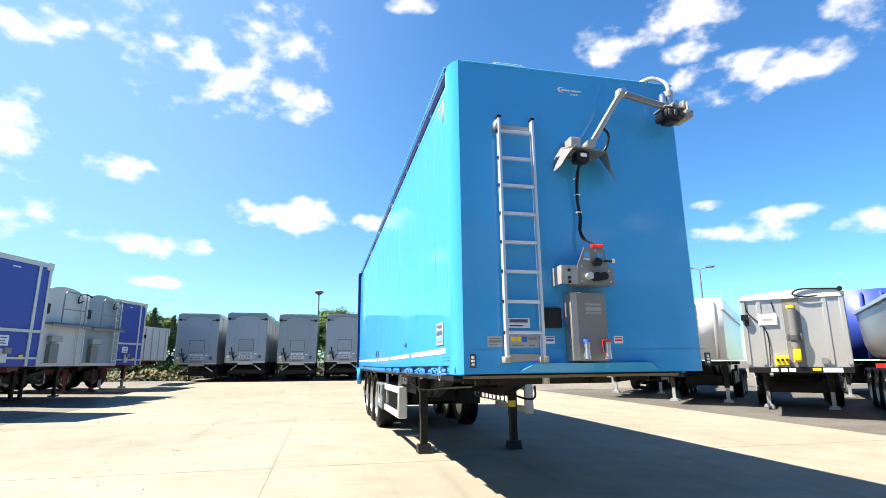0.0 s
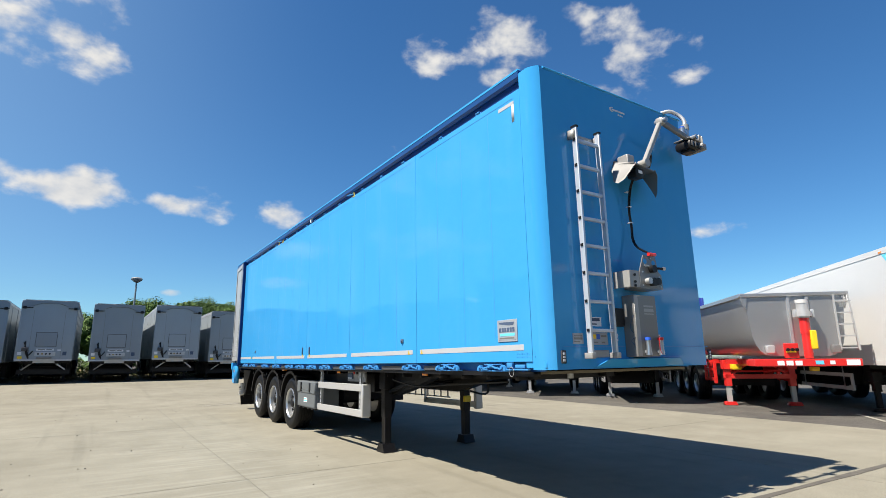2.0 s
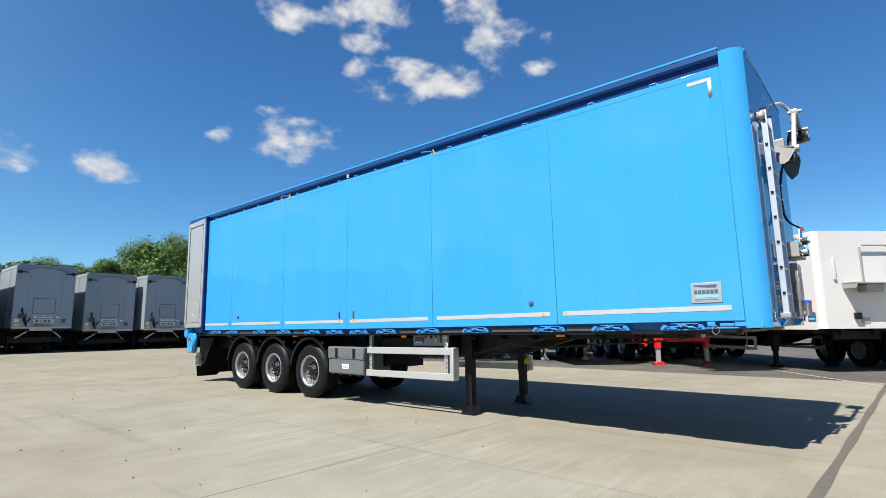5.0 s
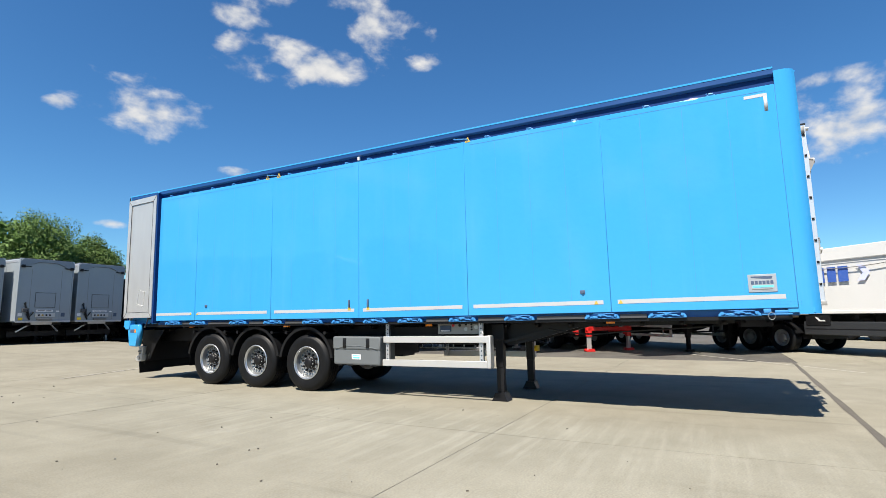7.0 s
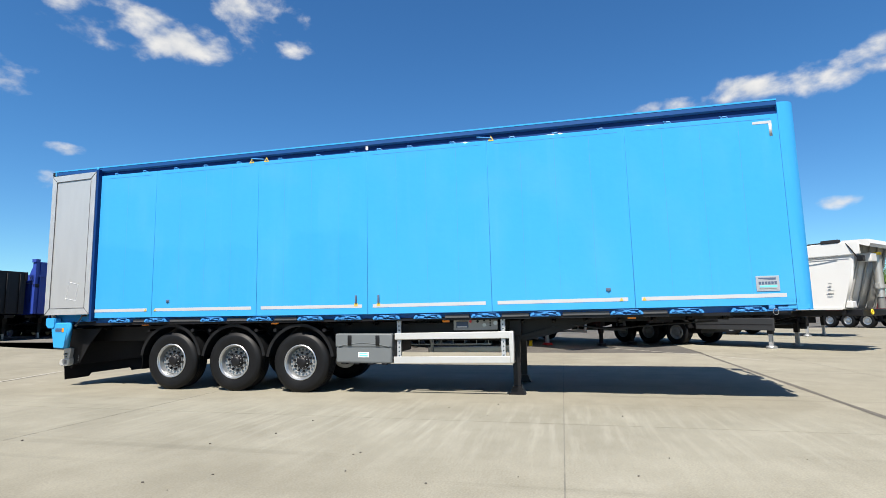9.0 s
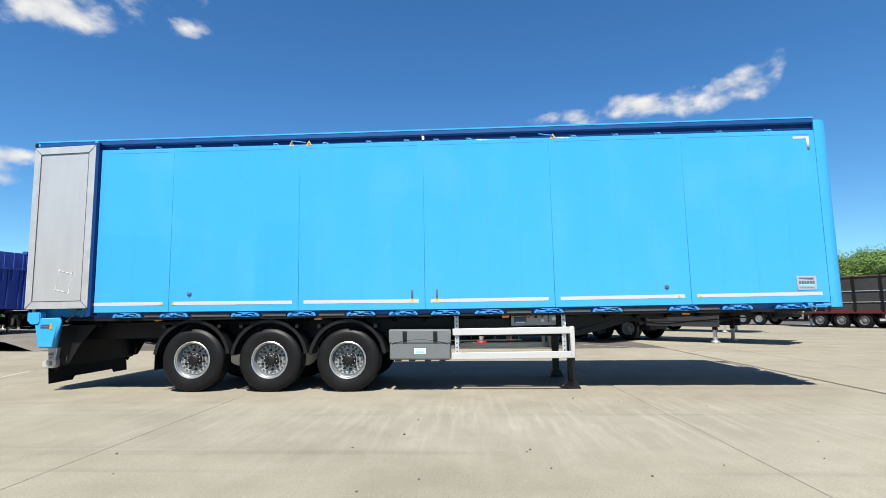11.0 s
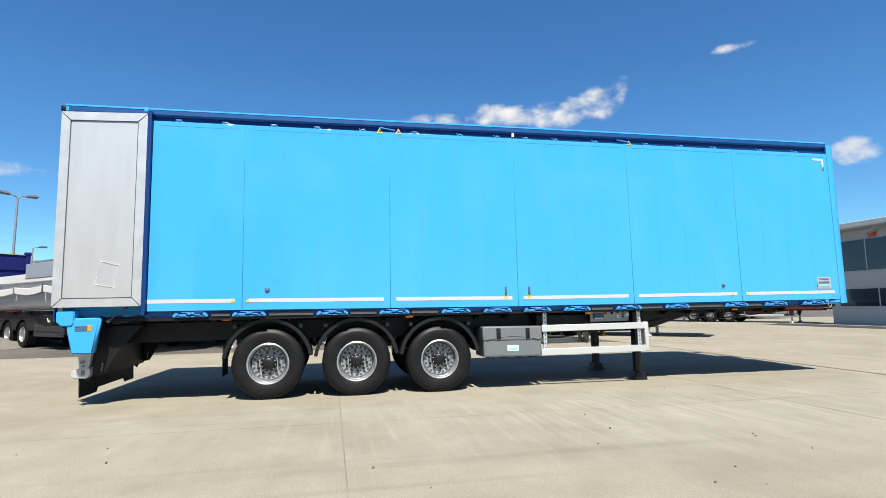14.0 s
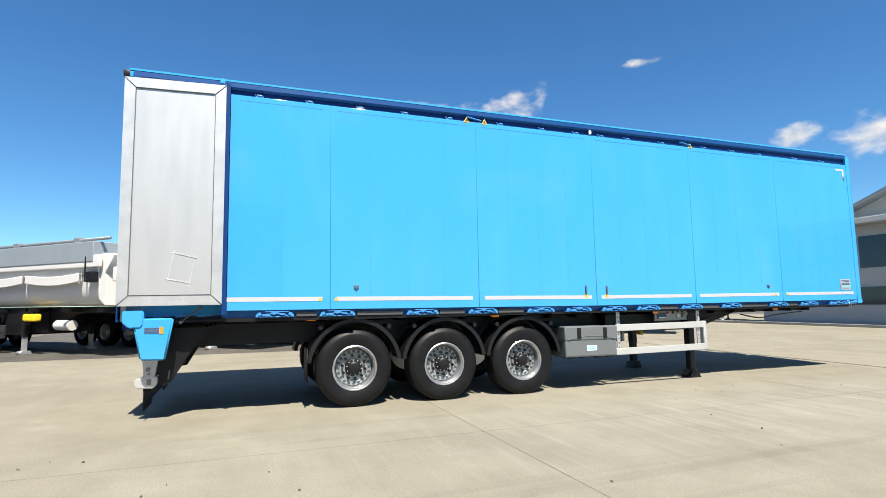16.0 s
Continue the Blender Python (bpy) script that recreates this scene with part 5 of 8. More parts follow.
    part("elbow_bolt", one(rod, (1.61, -0.335, 4.02), (1.61, -0.19, 4.02), 0.028, 14), RIM, arm)
    part("upper_boom", one(beam, (1.66, -0.25, 4.02), (2.36, -0.25, 3.875), 0.05, 0.062, 0.008), GREY, arm, "grey upper boom")
    bm = bmesh.new()
    box(bm, 2.06, -0.31, 3.795, 2.27, -0.10, 3.895, 0.03)
    box(bm, 2.10, -0.27, 3.765, 2.22, -0.14, 3.80, 0.012)
    hd = part("drive_head", bm, PLASTIC, arm, "black drive head")
    part("head_plate", boxes((2.06, -0.30, 3.910, 2.28, -0.10, 3.925)), GREY, hd)
    part("drive_motor", one(rod, (2.12, -0.19, 3.925), (2.12, -0.19, 4.090), 0.034, 16), RIM, hd, "bright metal drive motor")
    part("motor_band", one(rod, (2.12, -0.19, 4.060), (2.12, -0.19, 4.105), 0.030, 16), BRIGHT_BLUE, hd)
    part("drive_motor", one(rod, (2.20, -0.18, 3.925), (2.20, -0.18, 4.120), 0.036, 16), RIM, hd, "bright metal drive motor")
    for k in range(3):
        part("cooling_rib", boxes((2.08 + 0.065 * k, -0.322, 3.815, 2.11 + 0.065 * k, -0.305, 3.880), bevel=0.006), GREY_DARK, hd)
    part("head_shroud", boxes((2.255, -0.34, 3.80, 2.345, -0.10, 3.885), (2.27, -0.30, 3.885, 2.335, -0.14, 4.01), bevel=0.02), GREY, hd, "grey shroud beside the drive head")
    part("gear_flange", one(rod, (2.165, -0.335, 3.940), (2.165, -0.10, 3.940), 0.030, 14), RIM, hd, "bright gear flange")
    part("side_bracket", boxes((2.295, -0.32, 3.810, 2.31, -0.12, 3.980), bevel=0.004), GREY_LIGHT, hd)
    part("motor_collar", one(rod, (2.20, -0.18, 4.090), (2.20, -0.18, 4.150), 0.045, 16), GREY_LIGHT, hd)
    bm = bmesh.new()
    tube(bm, curve_points([(2.20, -0.18, 4.10), (2.21, -0.17, 4.22), (2.18, -0.12, 4.31), (2.10, -0.06, 4.36), (2.03, 0.03, 4.35), (1.98, 0.10, 4.36)]), 0.023, 12)
    part("swan_neck", bm, ALU_RAIL, hd, "bright bent tube over the roof edge")
    bm = bmesh.new()
    tube(bm, curve_points([(1.42, -0.10, 3.40), (1.48, -0.14, 3.48), (1.50, -0.16, 3.60), (1.44, -0.18, 3.66), (1.40, -0.20, 3.66)]), 0.014, 8)
    part("arm_hose", bm, PLASTIC, arm)
    part("top_bead", one(rod, (0.10, -0.001, TOP + 0.010), (WID - 0.18, -0.001, TOP + 0.010), 0.013, 8), BLUE, t)
    # grab rail on the roof edge
    bm = bmesh.new()
    tube(bm, [(0.44, 0.07, 4.34), (0.44, 0.07, 4.40), (0.46, 0.07, 4.41), (0.74, 0.07, 4.41), (0.76, 0.07, 4.40), (0.76, 0.07, 4.34)], 0.011, 8)
    part("grab_rail", bm, ALU_RAIL, t)


# ---- the other trailers in the yard ----
def bay(u, v):
    """A pose in the row that is parked at 45 degrees: u metres back along the row's direction, v across it."""
    return pose(0.7071 * (u + v), 0.7071 * (u - v), 0, 0, 0, -45)


def yard_wheels(t, ys, w, r=0.5, rim=None, guard=True, base=0.0):
    """Wheels on both sides at the places ys, each with its rim, and plain mudguards."""
    first = None
    for y in ys:
        for s in (-1, 1):
            p = Vector((s * w / 2, y, r + base))
            key = "l" if s < 0 else "r"
            if first is None:
                first = {}
            if key not in first:
                prof = [(q, -s * d) for q, d in tyre_profile(r, 0.36)]
                ty = part("wheel", one(lathe, prof, (0, 0, 0), "x", 36, True), RUBBER, t)
                ty.location = p
                k = r / 0.525
                rm = part("rim", one(lathe, [(0.30 * k, -s * 0.3), (0.30 * k, -s * 0.02), (0.285 * k, -s * 0.01), (0.265 * k, -s * 0.08), (0.17 * k, -s * 0.10), (0.15 * k, -s * 0.05), (0.10 * k, -s * 0.03), (0.01, -s * 0.03)], (0, 0, 0), "x", 28), rim or RIM, ty)
                first[key] = (ty, rm)
            else:
                ty, rm = first[key]
                two = again(ty, p - ty.location)
                m2 = new("rim", rm.data)
                m2.parent = two
            if guard:
                if key + "g" not in first:
                    bm = bmesh.new()
                    span = [radians(15 + 150 * i / 14) for i in range(15)]
                    strip(bm, [((r + 0.10) * math.cos(a), (r + 0.10) * math.sin(a)) for a in span], [((r + 0.075) * math.cos(a), (r + 0.075) * math.sin(a)) for a in span], "x", -0.02 if s < 0 else -0.36, 0.36 if s < 0 else 0.02)
                    g = part("mudguard", bm, PLASTIC, t)
                    g.location = p
                    first[key + "g"] = g
                else:
                    again(first[key + "g"], p - first[key + "g"].location)
    return first


def yard_legs(t, y, w, top, paint, inner=None, foot=None, base=0.0):
    for s in (-1, 1):
        x = s * (w / 2 - 0.32)
        leg = part("landing_leg", boxes((x - 0.08, y - 0.08, base + 0.5, x + 0.08, y + 0.08, top), (x - 0.12, y - 0.12, top - 0.25, x + 0.12, y + 0.12, top), bevel=0.01), paint, t)
        part("inner_leg", boxes((x - 0.055, y - 0.055, base + 0.05, x + 0.055, y + 0.055, base + 0.55)), inner or STEEL, leg)
        bm = bmesh.new()
        prism(bm, [(x - 0.16, base), (x + 0.16, base), (x + 0.12, base + 0.09), (x - 0.12, base + 0.09)], "y", y - 0.12, y + 0.12)
        part("foot", bm, foot or inner or STEEL, leg)
    part("leg_brace", one(rod, (-w / 2 + 0.32, y, top - 0.3), (w / 2 - 0.32, y, top - 0.3), 0.03, 8), paint, t)


def yard_chassis(t, w, length, z0, z1, paint, front=0.2):
    for s in (-1, 1):
        x = s * 0.5
        bm = bmesh.new()
        prism(bm, [(front, z1), (length, z1), (length, z0 + 0.1), (length - 1, z0), (3.4, z0), (2.2, z1 - 0.16), (front, z1 - 0.16)], "x", x - 0.07, x + 0.07)
        part("chassis_beam", bm, paint, t)
    for k in range(int(length / 1.6)):
        part("cross_member", boxes((-w / 2 + 0.1, 0.5 + 1.6 * k, z1 - 0.12, w / 2 - 0.1, 0.6 + 1.6 * k, z1)), paint, t)
    # added black block: stands for the gear and for shade under the frame
    part("running_gear", boxes((-0.62, 3.6, 0.62, 0.62, length - 0.6, z1 - 0.1), (-0.85, length - 4.4, 0.45, 0.85, length - 0.9, z0 + 0.1)), BLACK, t, "plain black block for axle gear, keeping the space under the frame dark")
    for y in (length - 3.6, length - 2.3, length - 1.0):
        bm = bmesh.new()
        rod(bm, (-w / 2 + 0.3, y, 0.5), (w / 2 - 0.3, y, 0.5), 0.06, 10)
        box(bm, -0.62, y - 0.3, 0.5, -0.42, y + 0.1, z0 + 0.1)
        box(bm, 0.42, y - 0.3, 0.5, 0.62, y + 0.1, z0 + 0.1)
        part("axle", bm, BLACK, t)


def side_rails(t, w, y0, y1, mat, z0=0.55, z1=0.95):
    for s in (-1, 1):
        x = s * (w / 2 - 0.06)
        g = part("side_guard", boxes((x - 0.02, y0, z1 - 0.1, x + 0.02, y1, z1), bevel=0.006), mat, t)
        part("guard_rail", boxes((x - 0.02, y0, z0, x + 0.02, y1, z0 + 0.1), bevel=0.006), mat, g)
        part("guard_end", boxes((x - 0.02, y0 - 0.10, z0, x + 0.02, y0 + 0.02, z1), bevel=0.006), mat, g)
        bits("guard_post", [(x - 0.03, y0 + 0.3, z0, x - 0.02, y0 + 0.36, z1 + 0.25), (x - 0.03, y1 - 0.36, z0, x - 0.02, y1 - 0.3, z1 + 0.25)], STEEL, g)


def half_pipe(w_top, w_low, z0, z1, rim=0.06, steps=8):
    """The section of a tipper body: rounded below, straight above, as points across and up."""
    pts = []
    low, k = z0, z0 + (z1 - z0) * 0.45
    for i in range(steps + 1):
        a = math.pi / 2 * i / steps
        pts.append((w_low / 2 + (w_top / 2 - w_low / 2) * math.sin(a) * 0.8, k - (k - low) * math.cos(a)))
    pts.append((w_top / 2, z1))
    return [(-x, z) for x, z in reversed(pts)] + pts


def ram(t, x, y, z0, z1, base, top, cap, collar=None, r=0.13):
    """A front tipping ram: outer tube, collar and cap."""
    rm = part("tipping_ram", one(rod, (x, y, z0), (x, y, z1), r, 20), top, t, "upright hydraulic tipping ram")
    part("ram_foot", one(rod, (x, y, z0 - 0.35), (x, y, z0 + 0.02), r * 0.85, 18), base, rm)
    part("ram_cap", one(rod, (x, y, z1 - 0.03), (x, y, z1 + 0.05), r * 1.08, 20), cap, rm)
    mid = z0 + (z1 - z0) * 0.25
    part("ram_collar", one(rod, (x, y, mid - 0.06), (x, y, mid + 0.06), r * 1.35, 20), collar or top, rm)
    for s in (-1, 1):
        part("ram_lug", boxes((x + s * r * 1.1, y - 0.06, mid - 0.08, x + s * r * 1.7, y + 0.05, mid + 0.10), bevel=0.01), collar or top, rm)
    return rm


STANDING = 0.33


def grey_tipper(at):
    w, z0, z1 = 2.20, 1.36, 4.20
    t = thing("bulk_trailer", "grey aluminium bulk tipping trailer seen from its front", "trailer", "grey trailers parked in a row", at=at)
    bm = bmesh.new()
    sec = [(-w / 2 + 0.03, z0), (w / 2 - 0.03, z0), (w / 2, z0 + 0.05), (w / 2, z1 - 0.03), (w / 2 - 0.03, z1), (-w / 2 + 0.03, z1), (-w / 2, z1 - 0.03), (-w / 2, z0 + 0.05)]
    shell(bm, sec, 0, 12.4)
    part("body", bm, FLEET_GREY, t)
    part("top_rail", boxes((-w / 2 - 0.02, -0.03, z1 - 0.05, w / 2 + 0.02, 0.03, z1 + 0.02), bevel=0.008), STEEL, t)
    part("cover_bar", boxes((-w / 2 + 0.08, 0.05, z1 + 0.0, w / 2 - 0.08, 12.2, z1 + 0.05)), TARP, t)
    part("sill", boxes((-w / 2, -0.03, z0 - 0.02, w / 2, 0.03, z0 + 0.06), bevel=0.006), STEEL, t)
    for s in (-1, 1):
        part("corner_post", boxes((s * w / 2 - 0.035, -0.02, z0, s * w / 2 + 0.015, 0.06, z1 - 0.05), bevel=0.01), FLEET_GREY, t)
        part("side_rail", boxes((s * w / 2 - 0.01, 0.1, z1 - 0.16, s * w / 2 + 0.03, 12.3, z1 - 0.04), bevel=0.01), STEEL, t)
        for k in range(5):
            part("side_rib", boxes((s * w / 2 - 0.01, 1.2 + 2.2 * k, z0 + 0.05, s * w / 2 + 0.02, 1.28 + 2.2 * k, z1 - 0.17)), FLEET_GREY, t)
        br = part("roof_bracket", boxes((s * (w / 2 - 0.20) - 0.20, -0.07, z1 - 0.36, s * (w / 2 - 0.20) + 0.22, -0.01, z1 - 0.32), bevel=0.006), BLACK, t)
        part("bracket_block", boxes((s * (w / 2 - 0.10) - 0.07, -0.09, z1 - 0.40, s * (w / 2 - 0.10) + 0.07, -0.01, z1 - 0.27), bevel=0.012), BLACK, br)
        bm = bmesh.new()
        beam(bm, (s * (w / 2 - 0.2), -0.02, z1 - 0.32), (s * 0.34, -0.02, z1 - 0.11), 0.02, 0.02)
        part("chevron_bar", bm, GREY_DARK, t)
        part("seam", boxes((s * 0.62 - 0.006, -0.004, z0 + 0.1, s * 0.62 + 0.006, 0.0, z1 - 0.45)), GREY, t)
    bm = bmesh.new()
    prism(bm, [(-w / 2 - 0.03, z1 - 0.36), (-w / 2 - 0.03, z1 - 0.12), (-w / 2 + 0.10, z1 + 0.012), (w / 2 - 0.10, z1 + 0.012), (w / 2 + 0.03, z1 - 0.12), (w / 2 + 0.03, z1 - 0.36), (w / 2 - 0.22, z1 - 0.335), (0.40, z1 - 0.115), (-0.40, z1 - 0.115), (-w / 2 + 0.22, z1 - 0.335)], "y", -0.05, -0.012)
    part("hood", bm, HOOD_GREY, t, "grey hood plate with a chevron lower edge")
    part("centre_bar", boxes((-0.36, -0.03, z1 - 0.125, 0.36, -0.005, z1 - 0.10)), GREY_DARK, t)
    hx0, hx1, hz0, hz1 = -0.42, 0.42, z0 + 0.66, z0 + 1.34
    hatch = part("hatch", boxes((hx0, -0.015, hz0, hx1, 0.0, hz1), bevel=0.004), FLEET_GREY, t, "bolted inspection hatch")
    for r in ((hx0, -0.02, hz0, hx1, -0.013, hz0 + 0.02), (hx0, -0.02, hz1 - 0.02, hx1, -0.013, hz1), (hx0, -0.02, hz0, hx0 + 0.02, -0.013, hz1), (hx1 - 0.02, -0.02, hz0, hx1, -0.013, hz1)):
        part("hatch_edge", boxes(r), GREY_DARK, hatch)
    board = part("number_board", boxes((-0.34, -0.02, z0 + 0.46, 0.34, 0.0, z0 + 0.56)), PAPER, t)
    bits("label_bar", [(-0.28, -0.024, z0 + 0.49, 0.0, -0.019, z0 + 0.53), (0.05, -0.024, z0 + 0.49, 0.28, -0.019, z0 + 0.53)], GREY, board)
    part("socket_strip", boxes((-0.38, -0.06, z0 + 0.22, 0.42, 0.0, z0 + 0.40), bevel=0.01), STEEL, t, "bright socket strip")
    for k in range(4):
        part("socket", one(rod, (-0.24 + 0.15 * k, -0.09, z0 + 0.31), (-0.24 + 0.15 * k, -0.05, z0 + 0.31), 0.04, 10), (BLACK, DULL_YELLOW, BLACK, BLACK)[k], t)
    part("tool_bracket", boxes((-0.30, -0.12, z0 + 0.08, 0.30, 0.0, z0 + 0.16), bevel=0.01), GREY, t)
    part("label", boxes((w / 2 - 0.40, -0.006, z0 + 0.24, w / 2 - 0.24, 0.0, z0 + 0.42)), INK, t)
    part("label", boxes((-w / 2 + 0.08, -0.006, z0 + 0.08, -w / 2 + 0.26, 0.0, z0 + 0.20)), YELLOW, t)
    part("label", boxes((-w / 2 + 0.06, -0.006, z0 + 0.26, -w / 2 + 0.22, 0.0, z0 + 0.40)), PAPER, t)
    part("label", boxes((w / 2 - 0.62, -0.006, z0 + 0.46, w / 2 - 0.48, 0.0, z0 + 0.52)), PAPER, t)
    x = -w / 2 + 0.32
    part("hose_holder", boxes((x - 0.12, -0.10, z0 + 0.44, x + 0.14, 0.0, z0 + 0.62), bevel=0.02), GREY_DARK, t)
    for pts in ([(x, -0.03, z0 + 0.90), (x + 0.02, -0.06, z0 + 0.55), (x + 0.15, -0.08, z0 + 0.25), (x + 0.32, -0.06, z0 + 0.45)], [(x - 0.05, -0.03, z0 + 0.85), (x + 0.1, -0.09, z0 + 0.42), (x + 0.18, -0.06, z0 + 0.10), (x + 0.05, -0.05, z0 + 0.36)]):
        part("hose", one(tube, curve_points(pts), 0.025, 6), BLACK, t, "black coiled air hose")
    for s in (-1, 1):
        part("front_strut", one(beam, (s * 0.32, 0.2, z0 - 0.02), (s * 0.85, 0.5, 0.92), 0.05, 0.05), STEEL, t, "pale splayed strut under the nose")
    part("strut_beam", boxes((-0.42, 0.15, z0 - 0.12, 0.42, 0.25, z0 - 0.02)), STEEL, t)
    part("bumper_beam", boxes((-w / 2 + 0.05, 0.8, 0.72, w / 2 - 0.05, 0.9, 0.94)), BLACK, t)
    part("battery_box", boxes((-w / 2 + 0.1, 3.2, 0.6, w / 2 - 0.1, 5.2, 1.3), bevel=0.03), BLACK, t)
    yard_chassis(t, w, 12.0, 1.05, z0, BLACK)
    yard_legs(t, 2.3, w, 1.4, BLACK, BLACK, None, STANDING)
    yard_wheels(t, (8.2, 9.5, 10.8), w, 0.5, None, True, STANDING)
    return t


def white_ram_tipper(at):
    """The pale tipper with the dark and yellow ram."""
    w, z0, z1 = 2.30, 1.27, 3.12
    t = thing("tipping_trailer", "pale grey tipping trailer with a dark and yellow ram", "trailer", at=at)
    bm = bmesh.new()
    shell(bm, [(-w / 2 + 0.02, z0), (w / 2 - 0.02, z0), (w / 2, z0 + 0.1), (w / 2, z1 - 0.02), (-w / 2, z1 - 0.02), (-w / 2, z0 + 0.1)], 0, 8.0)
    part("body", bm, PALE_GREY, t)
    for k in (0, 1, 5, 6):
        x = -w / 2 + 0.06 + (w - 0.12) * k / 6
        if abs(x) > 0.2:
            part("front_rib", boxes((x - 0.05, -0.03, z0 + 0.05, x + 0.05, 0.0, z1 - 0.06), bevel=0.012), PALE_GREY, t)
    part("ram_recess", boxes((-0.19, -0.006, z0, 0.19, 0.0, z1 - 0.04)), GREY, t)
    bm = bmesh.new()
    prism(bm, [(-w / 2 - 0.02, z1 - 0.08), (w / 2 + 0.02, z1 - 0.08), (w / 2 + 0.02, z1 + 0.02), (w / 2 - 0.15, z1 + 0.12), (0, z1 + 0.14), (-w / 2 + 0.1, z1 + 0.05), (-w / 2 - 0.02, z1 - 0.02)], "y", -0.05, 8.0)
    part("sheet_cover", bm, WHITE, t, "white rolled sheet over the body")
    bm = bmesh.new()
    tube(bm, curve_points([(w / 2 - 0.02, -0.06, z1 + 0.10), (0.5, -0.08, z1 + 0.14), (0.2, -0.10, z1 + 0.13), (0.08, -0.10, z1 + 0.02), (0.3, -0.10, z1 - 0.06), (0.6, -0.10, z1 - 0.05)]), 0.022, 8)
    rod(bm, (w / 2 - 0.06, -0.12, z1 + 0.10), (w / 2 - 0.06, 0.0, z1 + 0.10), 0.06, 10)
    part("crank_handle", bm, BLACK, t)
    ram(t, 0.0, -0.14, 1.75, 2.80, YELLOW, GREY, YELLOW, GREY_DARK, 0.10)
    part("ram_sleeve", boxes((-0.09, -0.25, 1.42, 0.09, -0.05, 1.72), bevel=0.04), YELLOW, t)
    part("lamp_unit", boxes((-w / 2 - 0.02, -0.14, 2.50, -w / 2 + 0.16, -0.02, 2.66), (-w / 2 + 0.06, -0.10, 2.35, -w / 2 + 0.16, -0.02, 2.52), bevel=0.01), PLASTIC, t)
    pl = part("name_board", boxes((-0.78, -0.05, 2.36, -0.34, -0.035, 2.66)), WHITE, t, "white sign board")
    part("label_bar", boxes((-0.68, -0.053, 2.48, -0.44, -0.049, 2.53)), GREY_LIGHT, pl)
    bm = bmesh.new()
    tube(bm, curve_points([(-w / 2 + 0.12, -0.03, 3.0), (-w / 2 + 0.16, -0.03, 2.7), (-0.62, -0.03, 2.2), (-0.6, -0.04, 1.5), (-0.62, -0.05, 1.3)]), 0.014, 6)
    tube(bm, curve_points([(-0.42, -0.03, 2.98), (-0.38, -0.03, 2.7)]), 0.012, 6)
    part("cable", bm, PLASTIC, t)
    part("coupling_rack", boxes((-0.50, -0.16, 1.32, -0.20, -0.04, 1.55), bevel=0.01), YELLOW, t)
    for k in range(3):
        part("coupling", one(rod, (-0.44 + 0.10 * k, -0.20, 1.45), (-0.44 + 0.10 * k, -0.12, 1.45), 0.035, 10), BLACK, t)
    part("tail_lamp", boxes((0.50, -0.10, 1.34, 0.64, -0.02, 1.50), bevel=0.01), GREY, t)
    bar = part("front_beam", boxes((-w / 2 + 0.02, -0.12, 1.12, w / 2 - 0.02, 0.05, 1.26), bevel=0.008), BLACK, t)
    bits("label", [(-0.62, -0.124, 1.15, -0.46, -0.119, 1.24), (-0.40, -0.124, 1.15, -0.26, -0.119, 1.24), (-0.22, -0.124, 1.15, -0.08, -0.119, 1.24), (0.5, -0.124, 1.14, 0.9, -0.119, 1.25)], PAPER, bar)
    part("label", boxes((0.28, -0.124, 1.18, 0.46, -0.119, 1.24)), YELLOW, bar)
    yard_chassis(t, w, 8.0, 0.80, 1.25, BLACK)
    yard_legs(t, 3.3, w, 1.2, BLACK, STEEL)
    yard_wheels(t, (4.4, 5.7, 7.0), w, 0.5)
    side_rails(t, w, 2.3, 3.7, STEEL)
    return t


